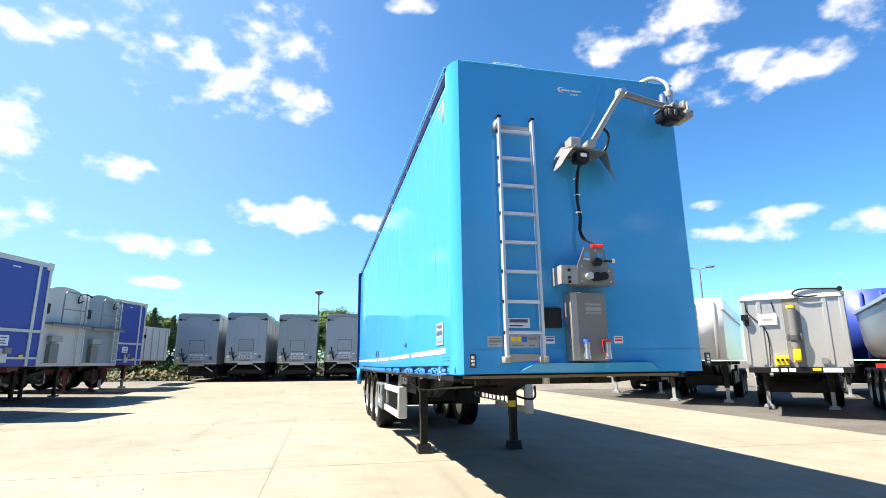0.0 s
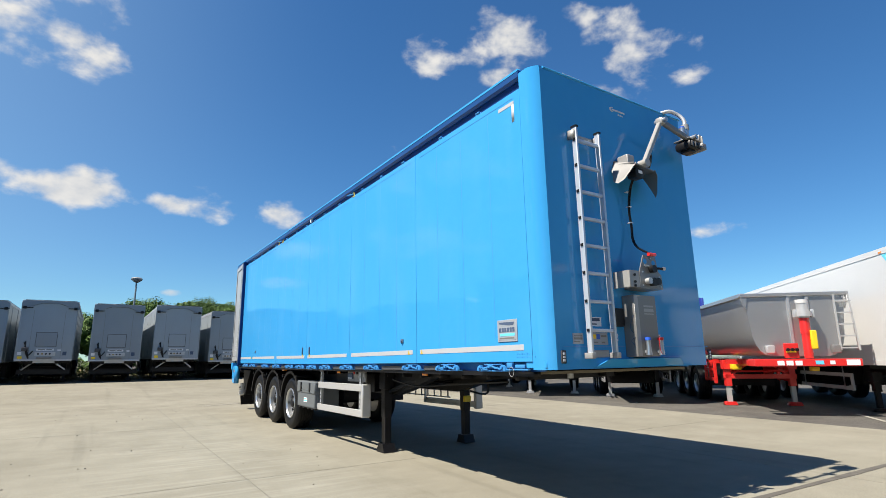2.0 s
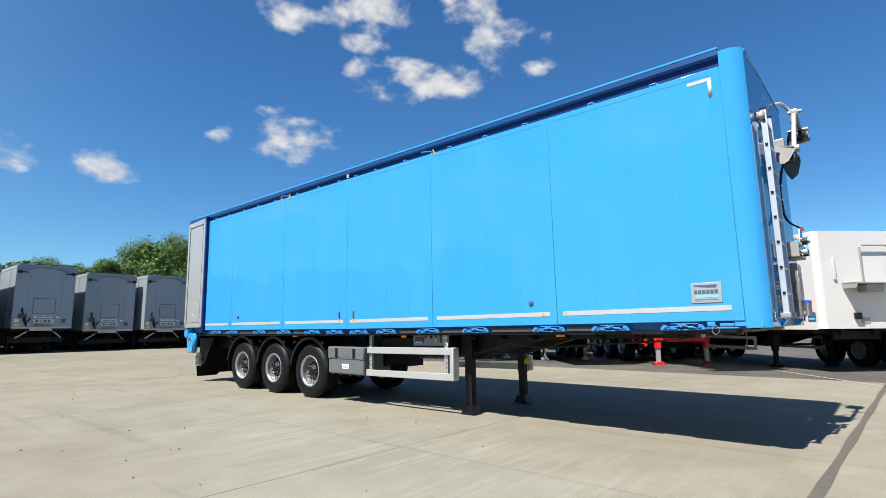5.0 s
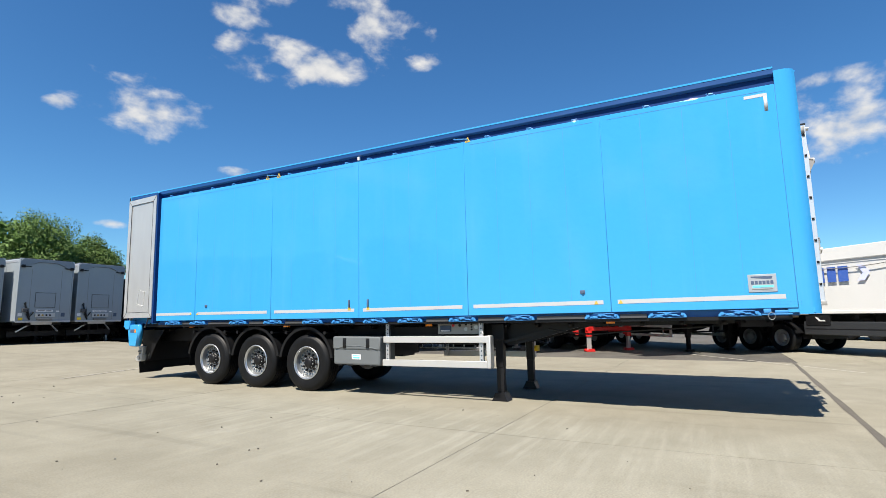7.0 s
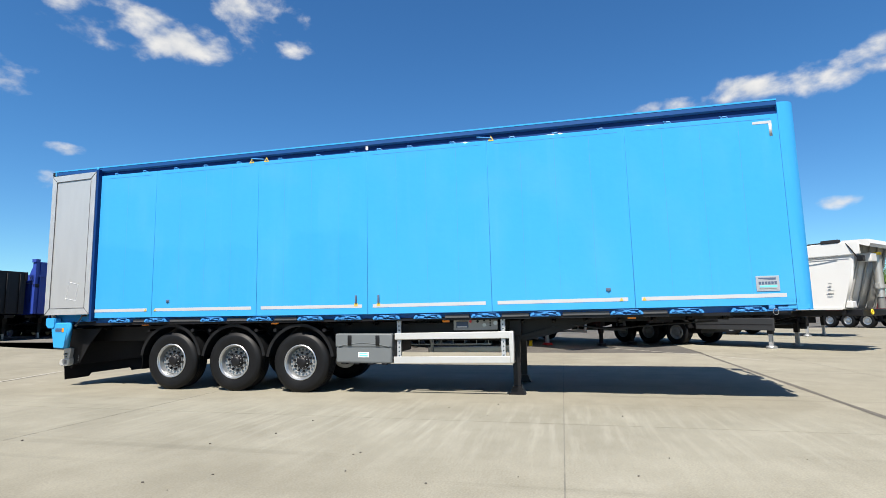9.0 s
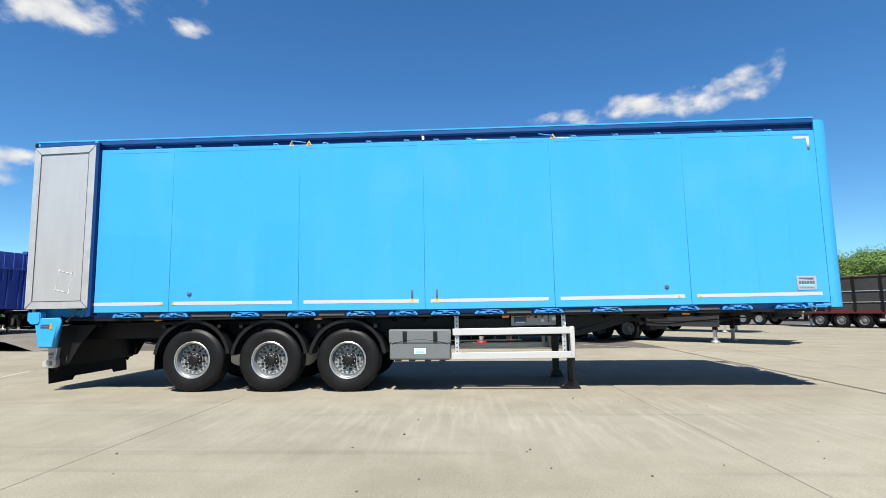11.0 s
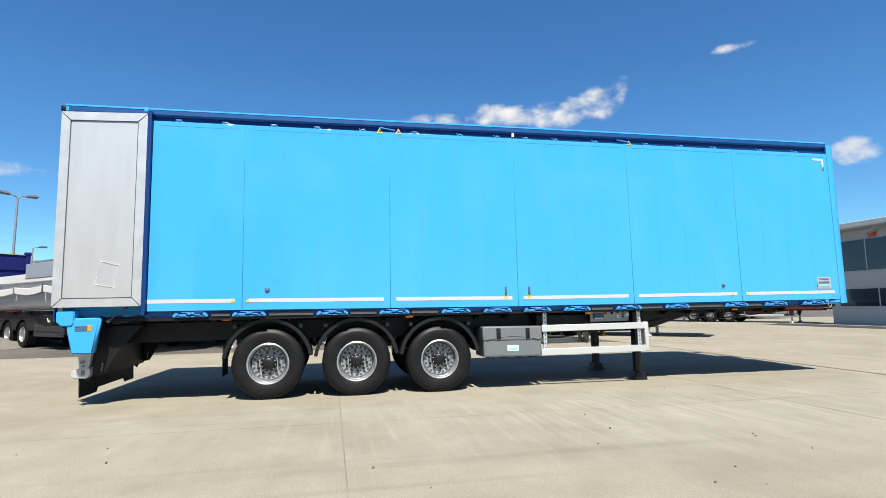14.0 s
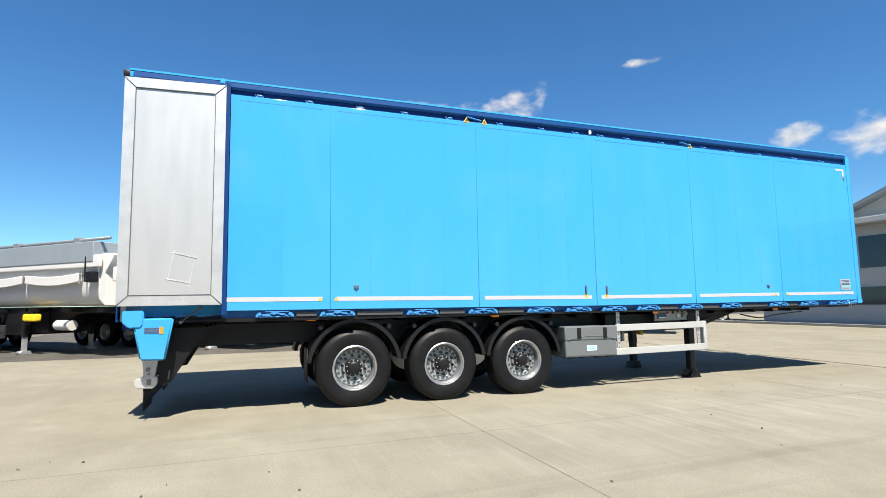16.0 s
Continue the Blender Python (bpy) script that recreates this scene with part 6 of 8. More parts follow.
def red_chassis_tipper(at):
    w, z0, z1 = 2.10, 1.30, 2.70
    t = thing("tipping_trailer", "silver half-pipe tipping trailer on a bright red chassis", "trailer", at=at)
    sec = half_pipe(w, 1.2, z0, z1, steps=5)
    bm = bmesh.new()
    shell(bm, sec, 0.0, 8.6, 0.06)
    part("body", bm, SILVER, t, "brushed aluminium half-pipe body")
    part("top_flange", boxes((-w / 2 - 0.08, -0.05, z1 - 0.04, w / 2 + 0.08, 0.10, z1 + 0.04), bevel=0.012), SILVER, t)
    for s in (-1, 1):
        bm = bmesh.new()
        beam(bm, (s * (w / 2 + 0.02), 0.0, z1), (s * (w / 2 + 0.02), 8.6, z1 + 0.06), 0.10, 0.10, 0.01)
        part("top_rail", bm, SILVER, t)
        bm = bmesh.new()
        prism(bm, [(s * (w / 2 - 0.08), z1), (s * (w / 2 + 0.06), z1), (s * (w / 2 + 0.06), z1 - 0.1), (s * (w / 2 - 0.02), z1 - 0.35)], "y", -0.03, 0.02)
        part("gusset", bm, SILVER, t)
    part("ram_channel", boxes((-0.15, -0.03, z0 + 0.1, -0.09, 0.0, z1 - 0.03), (0.24, -0.03, z0 + 0.1, 0.30, 0.0, z1 - 0.03)), STEEL, t)
    rm = ram(t, 0.08, -0.22, 2.14, 2.50, RED, ALU_RAIL, WHITE, ALU_RAIL, 0.12)
    part("ram_tube", one(rod, (0.08, -0.22, 1.25), (0.08, -0.22, 2.14), 0.09, 18), RED, rm, "red ram tube")
    part("ram_stencil", boxes((0.12, -0.36, 1.45, 0.24, -0.28, 1.86), bevel=0.02), YELLOW, rm)
    # ladder on the front
    lad = part("ladder", boxes((0.78, -0.10, 1.42, 0.81, -0.06, 2.66)), ALU_RAIL, t, "pale aluminium ladder")
    bm = bmesh.new()
    beam(bm, (1.08, -0.08, 2.66), (1.16, -0.08, 1.42), 0.03, 0.04)
    part("ladder_rail", bm, ALU_RAIL, lad)
    for k in range(5):
        part("rung", boxes((0.80, -0.095, 1.46 + 0.26 * k, 1.13, -0.065, 1.49 + 0.26 * k)), ALU_RAIL, lad)
    part("work_lamp", boxes((-0.72, -0.12, 1.36, -0.54, -0.02, 1.54), bevel=0.02), ALU_RAIL, t)
    part("work_lamp", boxes((0.62, -0.12, 1.36, 0.78, -0.02, 1.54), bevel=0.02), GREY, t)
    part("coupling_panel", boxes((-0.44, -0.30, 1.26, -0.14, -0.27, 1.58), bevel=0.01), RED, t)
    for k in range(3):
        part("coupling", one(rod, (-0.37 + 0.09 * k, -0.36, 1.44), (-0.37 + 0.09 * k, -0.29, 1.44), 0.035, 10), BLACK, t)
    part("coupling_tag", boxes((-0.40, -0.31, 1.38, -0.20, -0.298, 1.41)), YELLOW, t)
    bar = part("front_beam", boxes((-w / 2 - 0.02, -0.34, 1.08, w / 2 + 0.0, 0.1, 1.24), bevel=0.01), RED, t, "red front beam with white stickers")
    bits("label", [(-0.62, -0.345, 1.10, -0.48, -0.339, 1.2), (-0.44, -0.345, 1.10, -0.30, -0.339, 1.2), (-0.26, -0.345, 1.10, -0.12, -0.339, 1.2), (0.42, -0.345, 1.12, 0.52, -0.339, 1.2), (0.74, -0.345, 1.10, 1.0, -0.339, 1.22)], PAPER, bar)
    part("label", boxes((0.14, -0.345, 1.12, 0.30, -0.339, 1.2)), CYAN, bar)
    part("leg_beam", boxes((-0.9, 2.62, 0.70, 0.9, 2.74, 0.82), bevel=0.01), RED, t, "red beam between the legs")
    for sx in (-1, 1):
        part("leg_stay", one(beam, (sx * 0.78, 2.66, 0.74), (sx * 0.25, 2.66, 1.12), 0.05, 0.04), RED, t)
        part("side_guard", boxes((sx * 0.98 - 0.04, 3.1, 0.55, sx * 0.98 + 0.04, 3.18, 1.15), (sx * 0.98 - 0.04, 3.55, 0.60, sx * 0.98 + 0.04, 3.63, 1.15), (sx * 0.98 - 0.04, 4.02, 0.60, sx * 0.98 + 0.04, 4.10, 1.15), (sx * 0.98 - 0.03, 3.1, 0.62, sx * 0.98 + 0.03, 4.10, 0.70), (sx * 0.98 - 0.03, 3.1, 0.90, sx * 0.98 + 0.03, 4.10, 0.98), bevel=0.008), RED, t, "red side guard with rails")
    part("wheel_chock", boxes((-0.74, 2.35, 0.94, -0.50, 2.62, 1.16), bevel=0.04), YELLOW, t, "yellow wheel chock in its holder")
    part("wheel_chock", boxes((0.30, 0.25, 0.96, 0.46, 0.42, 1.06), bevel=0.02), YELLOW, t)
    yard_chassis(t, w, 8.4, 0.80, 1.22, RED)
    yard_legs(t, 2.70, w + 0.13, 1.2, RED, ALU_RAIL, RED)
    yard_wheels(t, (4.8, 6.1, 7.4), w + 0.15, 0.5)
    return t


def white_box_trailer(at, w=2.50, length=11.5):
    z0, z1 = 1.20, 3.94
    t = thing("box_trailer", "white insulated box trailer with rounded front corners", "trailer", at=at)
    R = 0.16
    plan = [(-w / 2, length)]
    plan += [(-w / 2 + R - R * math.cos(a), R - R * math.sin(a)) for a in [math.pi / 2 * i / 6 for i in range(7)]]
    plan += [(w / 2 - R + R * math.sin(a), R - R * math.cos(a)) for a in [math.pi / 2 * i / 6 for i in range(7)]]
    plan += [(w / 2, length)]
    bm = bmesh.new()
    prism(bm, plan, "z", z0, z1)
    part("body", bm, WHITE, t)
    for x in (-w / 2, w / 2):
        s = -1 if x < 0 else 1
        part("top_rail", boxes((x - 0.01 * s, 0.18, z1 - 0.14, x + 0.012 * s, length, z1 - 0.005)), WHITE, t)
        part("sill", boxes((x - 0.01 * s, 0.18, z0 - 0.02, x + 0.014 * s, length, z0 + 0.10)), WHITE, t)
    part("marker_lamp", boxes((-w / 2 - 0.02, 0.62, z1 - 0.12, -w / 2, 0.74, z1 - 0.08)), ORANGE, t)
    bm = bmesh.new()
    prism(bm, [(0.20, z1 - 0.16), (0.66, z1 - 0.16), (0.22, z1 - 0.70)], "x", -w / 2 - 0.005, -w / 2)
    sticker = part("sticker", bm, CYAN, t, "light blue triangular sticker")
    bm = bmesh.new()
    beam(bm, (-w / 2 - 0.007, 0.46, z1 - 0.22), (-w / 2 - 0.007, 0.30, z1 - 0.42), 0.05, 0.002)
    part("label_bar", bm, WHITE, sticker)
    bd = part("badge", boxes((-w / 2 - 0.006, 0.22, z0 + 0.20, -w / 2, 0.50, z0 + 0.46)), INK, t, "dark square badge")
    part("badge_bar", boxes((-w / 2 - 0.008, 0.25, z0 + 0.26, -w / 2 - 0.005, 0.47, z0 + 0.30)), CYAN, bd)
    # front: shelf, rails, couplings
    sh = part("front_shelf", boxes((-0.55, -0.45, 2.42, 0.9, 0.0, 2.46), (-0.55, -0.45, 2.30, -0.50, 0.0, 2.46)), GREY_LIGHT, t, "grey equipment shelf on the front wall")
    part("shelf_box", boxes((-0.10, -0.30, 2.20, 0.40, 0.0, 2.42), bevel=0.02), GREY_LIGHT, sh)
    bm = bmesh.new()
    tube(bm, [(0.0, -0.10, 2.46), (0.0, -0.10, 3.45), (0.06, -0.10, 3.52), (0.8, -0.10, 3.52), (0.86, -0.10, 3.45), (0.86, -0.10, 2.46)], 0.025, 8)
    part("guard_hoop", bm, GREY_LIGHT, t)
    part("junction_box", boxes((-0.32, -0.10, 1.46, -0.14, 0.0, 1.64), bevel=0.02), PLASTIC, t)
    part("document_plate", boxes((-0.12, -0.01, 1.34, 0.16, 0.0, 1.50)), GREY_LIGHT, t)
    part("hinge", boxes((-0.80, -0.05, 2.55, -0.72, 0.0, 3.15), bevel=0.015), WALL_PANEL, t)
    yard_chassis(t, w, length - 0.3, 0.72, z0, BLACK)
    part("coupler_panel", boxes((-0.7, 0.3, 0.90, 0.7, 0.4, 1.12)), BLACK, t)
    yard_legs(t, 2.4, w, 1.0, BLACK, BLACK)
    yard_wheels(t, (length - 4.0, length - 2.7, length - 1.4), w, 0.5)
    side_rails(t, w, 3.0, 6.0, WALL_PANEL, 0.5, 0.95)
    return t


def tall_tipper(at, paint, name_label, w=2.40, z0=1.47, z1=3.62, length=9.4, letters=None, chassis=None, cover=None, slope=0.55, rams=None, wheel_rim=None, box_low=True, drape=False, leg=2.2, head=0.0, ribs=0, front_paint=None, ram_x=0.0):
    """A smooth-sided tipper with a raked front wall and rolled cover."""
    t = thing("tipping_trailer", name_label, "trailer", at=at)
    frame_paint = chassis or BLACK
    bm = bmesh.new()
    prism(bm, [(0.0, z1), (length, z1), (length, z0), (slope, z0)], "x", -w / 2 + 0.05, w / 2 - 0.05)
    part("body", bm, paint, t)
    for s in (-1, 1):
        x = s * (w / 2 - 0.05)
        part("top_rail", boxes((x - 0.05, -0.05, z1 - 0.40, x + 0.05, length, z1), bevel=0.02), paint, t)
        part("rail_line", boxes((x + s * 0.05, 0.2, z1 - 0.415, x + s * 0.062, length - 0.1, z1 - 0.403)), PALE_GREY, t)
        part("sill", boxes((x - 0.03, slope + 0.05, z0 - 0.03, x + 0.03, length, z0 + 0.06), bevel=0.01), paint, t)
    for k in range(0 if drape else 4):
        x = -w / 2 + 0.3 + (w - 0.6) * k / 3
        bm = bmesh.new()
        beam(bm, (x, 0.0 - 0.03, z1 - 0.1), (x, slope - 0.03, z0 + 0.02), 0.10, 0.05, 0.01)
        part("front_rib", bm, front_paint or GREY_LIGHT, t)
    for k in range(ribs):
        y = slope + 0.5 + (length - slope - 0.7) * k / max(1, ribs - 1)
        for s in (-1, 1):
            x = s * (w / 2 - 0.03)
            part("side_rib", boxes((x - 0.05, y - 0.05, z0 + 0.06, x + 0.05, y + 0.05, z1 - 0.40), bevel=0.015), paint, t)
    if head:
        board = part("head_board", boxes((-w / 2 + 0.1, -0.06, z1 - 0.02, w / 2 - 0.1, 0.02, z1 + head - 0.08), bevel=0.01), paint, t, "raised head board")
        for k in range(5):
            x = -w / 2 + 0.25 + (w - 0.5) * k / 4
            part("board_rib", boxes((x - 0.03, -0.10, z1 - 0.6, x + 0.03, -0.055, z1 + head - 0.1), bevel=0.008), paint, board)
        part("board_rail", boxes((-w / 2 + 0.1, -0.11, z1 - 0.1, w / 2 - 0.1, -0.05, z1), bevel=0.01), paint, board)
        for s in (-1, 1):
            x = s * (w / 2 - 0.06)
            bm = bmesh.new()
            prism(bm, [(-0.10, z0), (-0.10, z1 + head - 0.12), (0.10, z1 + head - 0.12), (0.12, z1 + 0.35), (0.30, z1), (0.10, z1 - 0.3), (0.10, z0)], "x", x - 0.06, x + 0.06)
            box(bm, x - 0.11, -0.13, z1 + head - 0.12, x + 0.11, 0.13, z1 + head + 0.04, 0.01)
            part("head_post", bm, paint, board)
    if cover:
        bm = bmesh.new()
        rod(bm, (-w / 2 + 0.05, 0.1, z1 + 0.05), (-w / 2 + 0.05, length - 0.1, z1 + 0.05), 0.07, 10)
        part("rolled_cover", bm, cover, t)
    part("front_lamp", boxes((-w / 2 + 0.0, -0.12, z1 - 0.62, -w / 2 + 0.20, 0.04, z1 - 0.44), bevel=0.02), PLASTIC, t)
    bm = bmesh.new()
    tube(bm, curve_points([(-w / 2 + 0.02, 0.3, z1 - 0.02), (-w / 2 - 0.02, 0.12, z1 - 0.3), (-w / 2 + 0.02, 0.02, z1 - 0.5)]), 0.018, 6)
    part("hose", bm, PLASTIC, t)
    if drape:
        for s in (-1, 1):
            x = s * (w / 2 - 0.03)
            bm = bmesh.new()
            low = [(0.3 + (length - 0.35) * i / 14, z1 - 1.12 - 0.03 * math.sin(i * 1.9) - 0.16 * math.sin(math.pi * i / 14)) for i in range(15)]
            prism(bm, [(0.3, z1 + 0.05), (length - 0.05, z1 + 0.02)] + list(reversed(low)), "x", min(x, x + s * 0.06), max(x, x + s * 0.06))
            part("tarpaulin", bm, TARP, t, "black sheet draped over the side")
        for k in range(5):
            part("end_rib", boxes((-w / 2 + 0.04, -0.05, z0 + 0.15 + 0.42 * k, w / 2 - 0.04, 0.0, z0 + 0.27 + 0.42 * k), bevel=0.01), paint, t)
        board = part("tail_board", boxes((-w / 2 + 0.08, -0.08, z0 - 0.42, w / 2 - 0.08, -0.02, z0 - 0.02), bevel=0.01), BLACK, t, "black lamp board with red lenses")
        for s in (-1, 1):
            part("tail_lamp", boxes((s * 0.78 - 0.24, -0.10, z0 - 0.24, s * 0.78 + 0.24, -0.075, z0 - 0.10), bevel=0.01), RED, board, "red tail lamp")
        part("end_rail", boxes((-w / 2, -0.05, z1 - 0.01, w / 2, 0.03, z1 + 0.02)), DULL_YELLOW, t)
        for s in (-1, 1):
            post = part("corner_post", boxes((s * w / 2 - 0.09, -0.10, z0, s * w / 2 + 0.09, 0.12, z1 - 0.02), (s * w / 2 - 0.13, -0.12, z1 - 0.02, s * w / 2 + 0.11, 0.14, z1 + 0.14), bevel=0.02), paint, t)
            part("reflector", boxes((s * w / 2 - 0.05, -0.104, z0 + 0.3, s * w / 2 + 0.05, -0.1, z0 + 0.75), (s * w / 2 - 0.04, -0.104, z1 - 0.9, s * w / 2 + 0.04, -0.1, z1 - 0.55)), DULL_YELLOW, post)
        side_rails(t, w, 2.2, length - 4.5, WALL_PANEL)
        # plain black block filling the space below the body
        part("deck_gear", boxes((-w / 2 + 0.2, 0.2, 0.95, w / 2 - 0.2, length - 0.3, z0)), BLACK, t)
    if letters:
        x = -w / 2 - 0.004
        for k, wd in enumerate((0.30, 0.27, 0.28, 0.30, 0.27)):
            y0 = 3.80 + 0.37 * k
            blk = bmesh.new()
            prism(blk, [(y0, 2.29), (y0 + wd, 2.29), (y0 + wd, 2.77), (y0, 2.77)], "x", x, x + 0.004)
            part("print_block", blk, letters, t, "blue printed block")
        y0 = 3.17
        chev = bmesh.new()
        prism(chev, [(y0, 2.53), (y0 + 0.17, 2.77), (y0 + 0.38, 2.77), (y0 + 0.20, 2.53), (y0 + 0.38, 2.29), (y0 + 0.17, 2.29)], "x", x, x + 0.004)
        part("chevron_print", chev, LILAC, t, "pale lilac printed chevron")
        cord = curve_points([(x - 0.02, 0.5, 2.98), (x - 0.025, 1.2, 2.90), (x - 0.02, 1.9, 2.88), (x - 0.025, 3.0, 2.74), (x - 0.02, 4.4, 2.72), (x - 0.02, 6.0, 2.86)])
        part("sheet_cord", one(tube, cord, 0.012, 6), GREY, t, "grey sheet cord sagging along the side")
        bits("small_print", [(x, 0.80 - 0.05, 2.10, x + 0.003, 0.80 + 0.05, 2.14), (x, 0.80 - 0.03, 2.02, x + 0.003, 0.80 + 0.04, 2.06), (x, 0.80 - 0.10, 1.88, x + 0.003, 0.80 + 0.10, 1.91), (x, 0.80 - 0.08, 1.80, x + 0.003, 0.80 + 0.08, 1.83)], PALE_GREY, t)
        hood = bmesh.new()
        prism(hood, [(-0.34, z1 - 0.10), (-0.28, z1 + 0.03), (0.40, z1 + 0.05), (0.40, z1 - 0.02), (0.10, z1 - 0.06), (-0.10, z1 - 0.12), (-0.30, z1 - 0.20)], "x", -w / 2 + 0.02, w / 2 - 0.02)
        part("hood", hood, paint, t, "white hood over the front wall")
        part("front_box", boxes((-w / 2 + 0.34, -0.22, z1 - 0.62, -w / 2 + 0.75, 0.06, z1 - 0.36), bevel=0.02), WHITE, t, "white box beside the front lamp")
        bm = bmesh.new()
        rod(bm, (-w / 2 + 0.06, 0.9, z1 + 0.03), (-w / 2 + 0.06, 2.6, z1 + 0.01), 0.022, 8)
        box(bm, -w / 2 - 0.02, 0.45, z1 - 0.01, -w / 2 + 0.14, 0.95, z1 + 0.10, 0.02)
        part("cover_spindle", bm, TARP, t, "dark cover spindle along the top edge")
        part("valve_block", boxes((-w / 2 + 0.12, slope - 0.20, z0 + 0.02, -w / 2 + 0.42, slope + 0.04, z0 + 0.24), bevel=0.03), WHITE, t)
        part("front_gear", boxes((-w / 2 + 0.2, 0.1, z0 - 0.22, w / 2 - 0.2, 0.6, z0 - 0.02), bevel=0.02), BLACK, t)
        part("strap_ring", one(tube, [(-0.45 + 0.07 * math.cos(a), 0.06, z0 - 0.1 + 0.07 * math.sin(a)) for a in [2 * math.pi * i / 14 for i in range(15)]], 0.022, 6), YELLOW, t, "yellow strap ring")
    if rams:
        ram(t, ram_x, -0.05, z0 + 0.35, z1 - 0.35, rams[0], rams[1], rams[2], None, 0.12)
    yard_chassis(t, w, length, 0.85, z0 - 0.06, frame_paint)
    yard_legs(t, leg, w, z0 - 0.2, frame_paint, STEEL)
    yard_wheels(t, (length - 3.6, length - 2.3, length - 1.0), w, 0.5, wheel_rim)
    if box_low:
        for s in (-1, 1):
            x = s * (w / 2 - 0.10)
            part("side_fairing", boxes((x - 0.03, 2.6, 0.62, x + 0.03, length - 4.4, 1.05), bevel=0.02), FAIRING, t, "dark side fairing")
            part("fairing_groove", boxes((x - 0.034, 2.65, 0.80, x + 0.034, length - 4.45, 0.83)), BLACK, t)
            bx = part("toolbox", boxes((x - 0.05, length - 5.3, 0.92, x + 0.05, length - 4.5, 1.28), bevel=0.02), PLASTIC, t)
            if s < 0:
                bm = bmesh.new()
                prism(bm, [(length - 5.15, 1.06), (length - 4.95, 1.06), (length - 4.82, 1.20), (length - 4.92, 1.18), (length - 5.0, 1.10), (length - 5.15, 1.10)], "x", x - 0.056, x - 0.048)
                part("tick_mark", bm, WHITE, bx, "white tick mark")
    return t


def sheeted_tipper(at):
    """The white half-pipe tipper with slack side sheets and a grey upper body."""
    w, z0, z1, end = 2.4, 1.42, 2.78, 12.65
    t = thing("tipping_trailer", "white half-pipe tipping trailer with laced side sheets", "trailer", at=at)
    bm = bmesh.new()
    a = [bm.verts.new((x, 0.55, z)) for x, z in half_pipe(w, 1.5, z0, z1)]
    b = [bm.verts.new((x, end + 0.55 * (z1 - z) / (z1 - z0), z)) for x, z in half_pipe(w, 1.5, z0, z1)]
    faces = [bm.faces.new(a), bm.faces.new(list(reversed(b)))]
    for k in range(len(a)):
        faces.append(bm.faces.new((a[k], b[k], b[(k + 1) % len(a)], a[(k + 1) % len(a)])))
    bmesh.ops.recalc_face_normals(bm, faces=faces)
    part("body", bm, WHITE, t)
    bm = bmesh.new()
    prism(bm, [(0.0, z1 + 0.02), (0.35, z1 + 0.10), (1.0, z1 + 0.02), (1.0, z1 - 0.35), (0.7, z1 - 0.5), (0.55, z0 + 0.2), (0.30, z0 + 0.02), (0.35, z1 - 0.45)], "x", -w / 2 + 0.12, w / 2 - 0.12)
    part("nose", bm, WHITE, t, "white curved nose of the body")
    for s in (-1, 1):
        x = s * (w / 2)
        part("top_rail", boxes((x - 0.07, 0.4, z1 - 0.30, x + 0.07, end, z1 + 0.04), bevel=0.03), WHITE, t)
        for k in range(4):
            y0 = 1.2 + 2.7 * k
            bm = bmesh.new()
            n = 9
            top = [(y0 + 2.6 * i / n, z1 - 0.44 - 0.07 * math.sin(math.pi * i / n)) for i in range(n + 1)]
            low = [(y0 + 2.6 * i / n, z1 - 0.68 - 0.10 * math.sin(math.pi * i / n)) for i in range(n + 1)]
            strip(bm, top, low, "x", min(x - s * 0.04, x + s * 0.05), max(x - s * 0.04, x + s * 0.05))
            bmesh.ops.bevel(bm, geom=list(bm.edges), offset=0.015, segments=1, affect="EDGES")
            part("side_sheet", bm, WHITE, t, "slack white side sheet")
            bm = bmesh.new()
            beam(bm, (x + s * 0.06, y0 - 0.05, z1 - 0.38), (x + s * 0.06, y0 - 0.02, z1 - 0.74), 0.03, 0.012)
            part("lace", bm, GREY_DARK if k == 2 else PALE_GREY, t)
    up = part("upper_body", boxes((-w / 2 - 0.09, 0.6, z1 - 0.15, w / 2 + 0.09, end - 4.55, z1 + 0.42), bevel=0.02), FLEET_GREY, t, "blue-grey upper sheet housing")
    part("sheet_tube", one(rod, (-w / 2 + 0.10, 0.2, z1 + 0.50), (-w / 2 + 0.10, end - 4.55, z1 + 0.50), 0.045, 10), LAMP_POST, up)
    for y in (1.4, 4.4, 7.7):
        part("bracket", boxes((-w / 2 + 0.02, y, z1 + 0.42, -w / 2 + 0.2, y + 0.3, z1 + 0.58), bevel=0.03), LAMP_POST, up)
    part("beacon", boxes((-w / 2 + 0.1, end - 0.45, z1 + 0.06, -w / 2 + 0.28, end - 0.32, z1 + 0.19), bevel=0.03), YELLOW, t)
    part("blue_cap", boxes((-w / 2 - 0.06, end - 0.2, z1 - 0.12, -w / 2 + 0.3, end + 0.03, z1 + 0.05), bevel=0.02), BRIGHT_BLUE, t)
    part("winch_post", one(rod, (-w / 2 - 0.09, 0.9, z1 + 0.0), (-w / 2 - 0.09, 0.9, z1 - 0.7), 0.02, 8), PLASTIC, t)
    part("winch", boxes((-w / 2 - 0.14, 0.5, z1 - 0.72, -w / 2 + 0.05, 0.8, z1 - 0.42), bevel=0.03), PLASTIC, t)
    part("lamp", boxes((-w / 2 + 0.12, -0.12, z1 - 0.7, w / 2 - 0.5, 0.05, z1 - 0.3), bevel=0.03), WHITE, t)
    yard_chassis(t, w, end - 0.4, 0.78, z0 - 0.05, BLACK)
    part("under_frame", boxes((-w / 2 + 0.34, 4.4, 0.55, w / 2 - 0.34, end - 0.5, z0 - 0.02)), BLACK, t, "black gear under the body")
    yard_legs(t, 4.1, w + 0.2, z0 - 0.15, BLACK, STEEL)
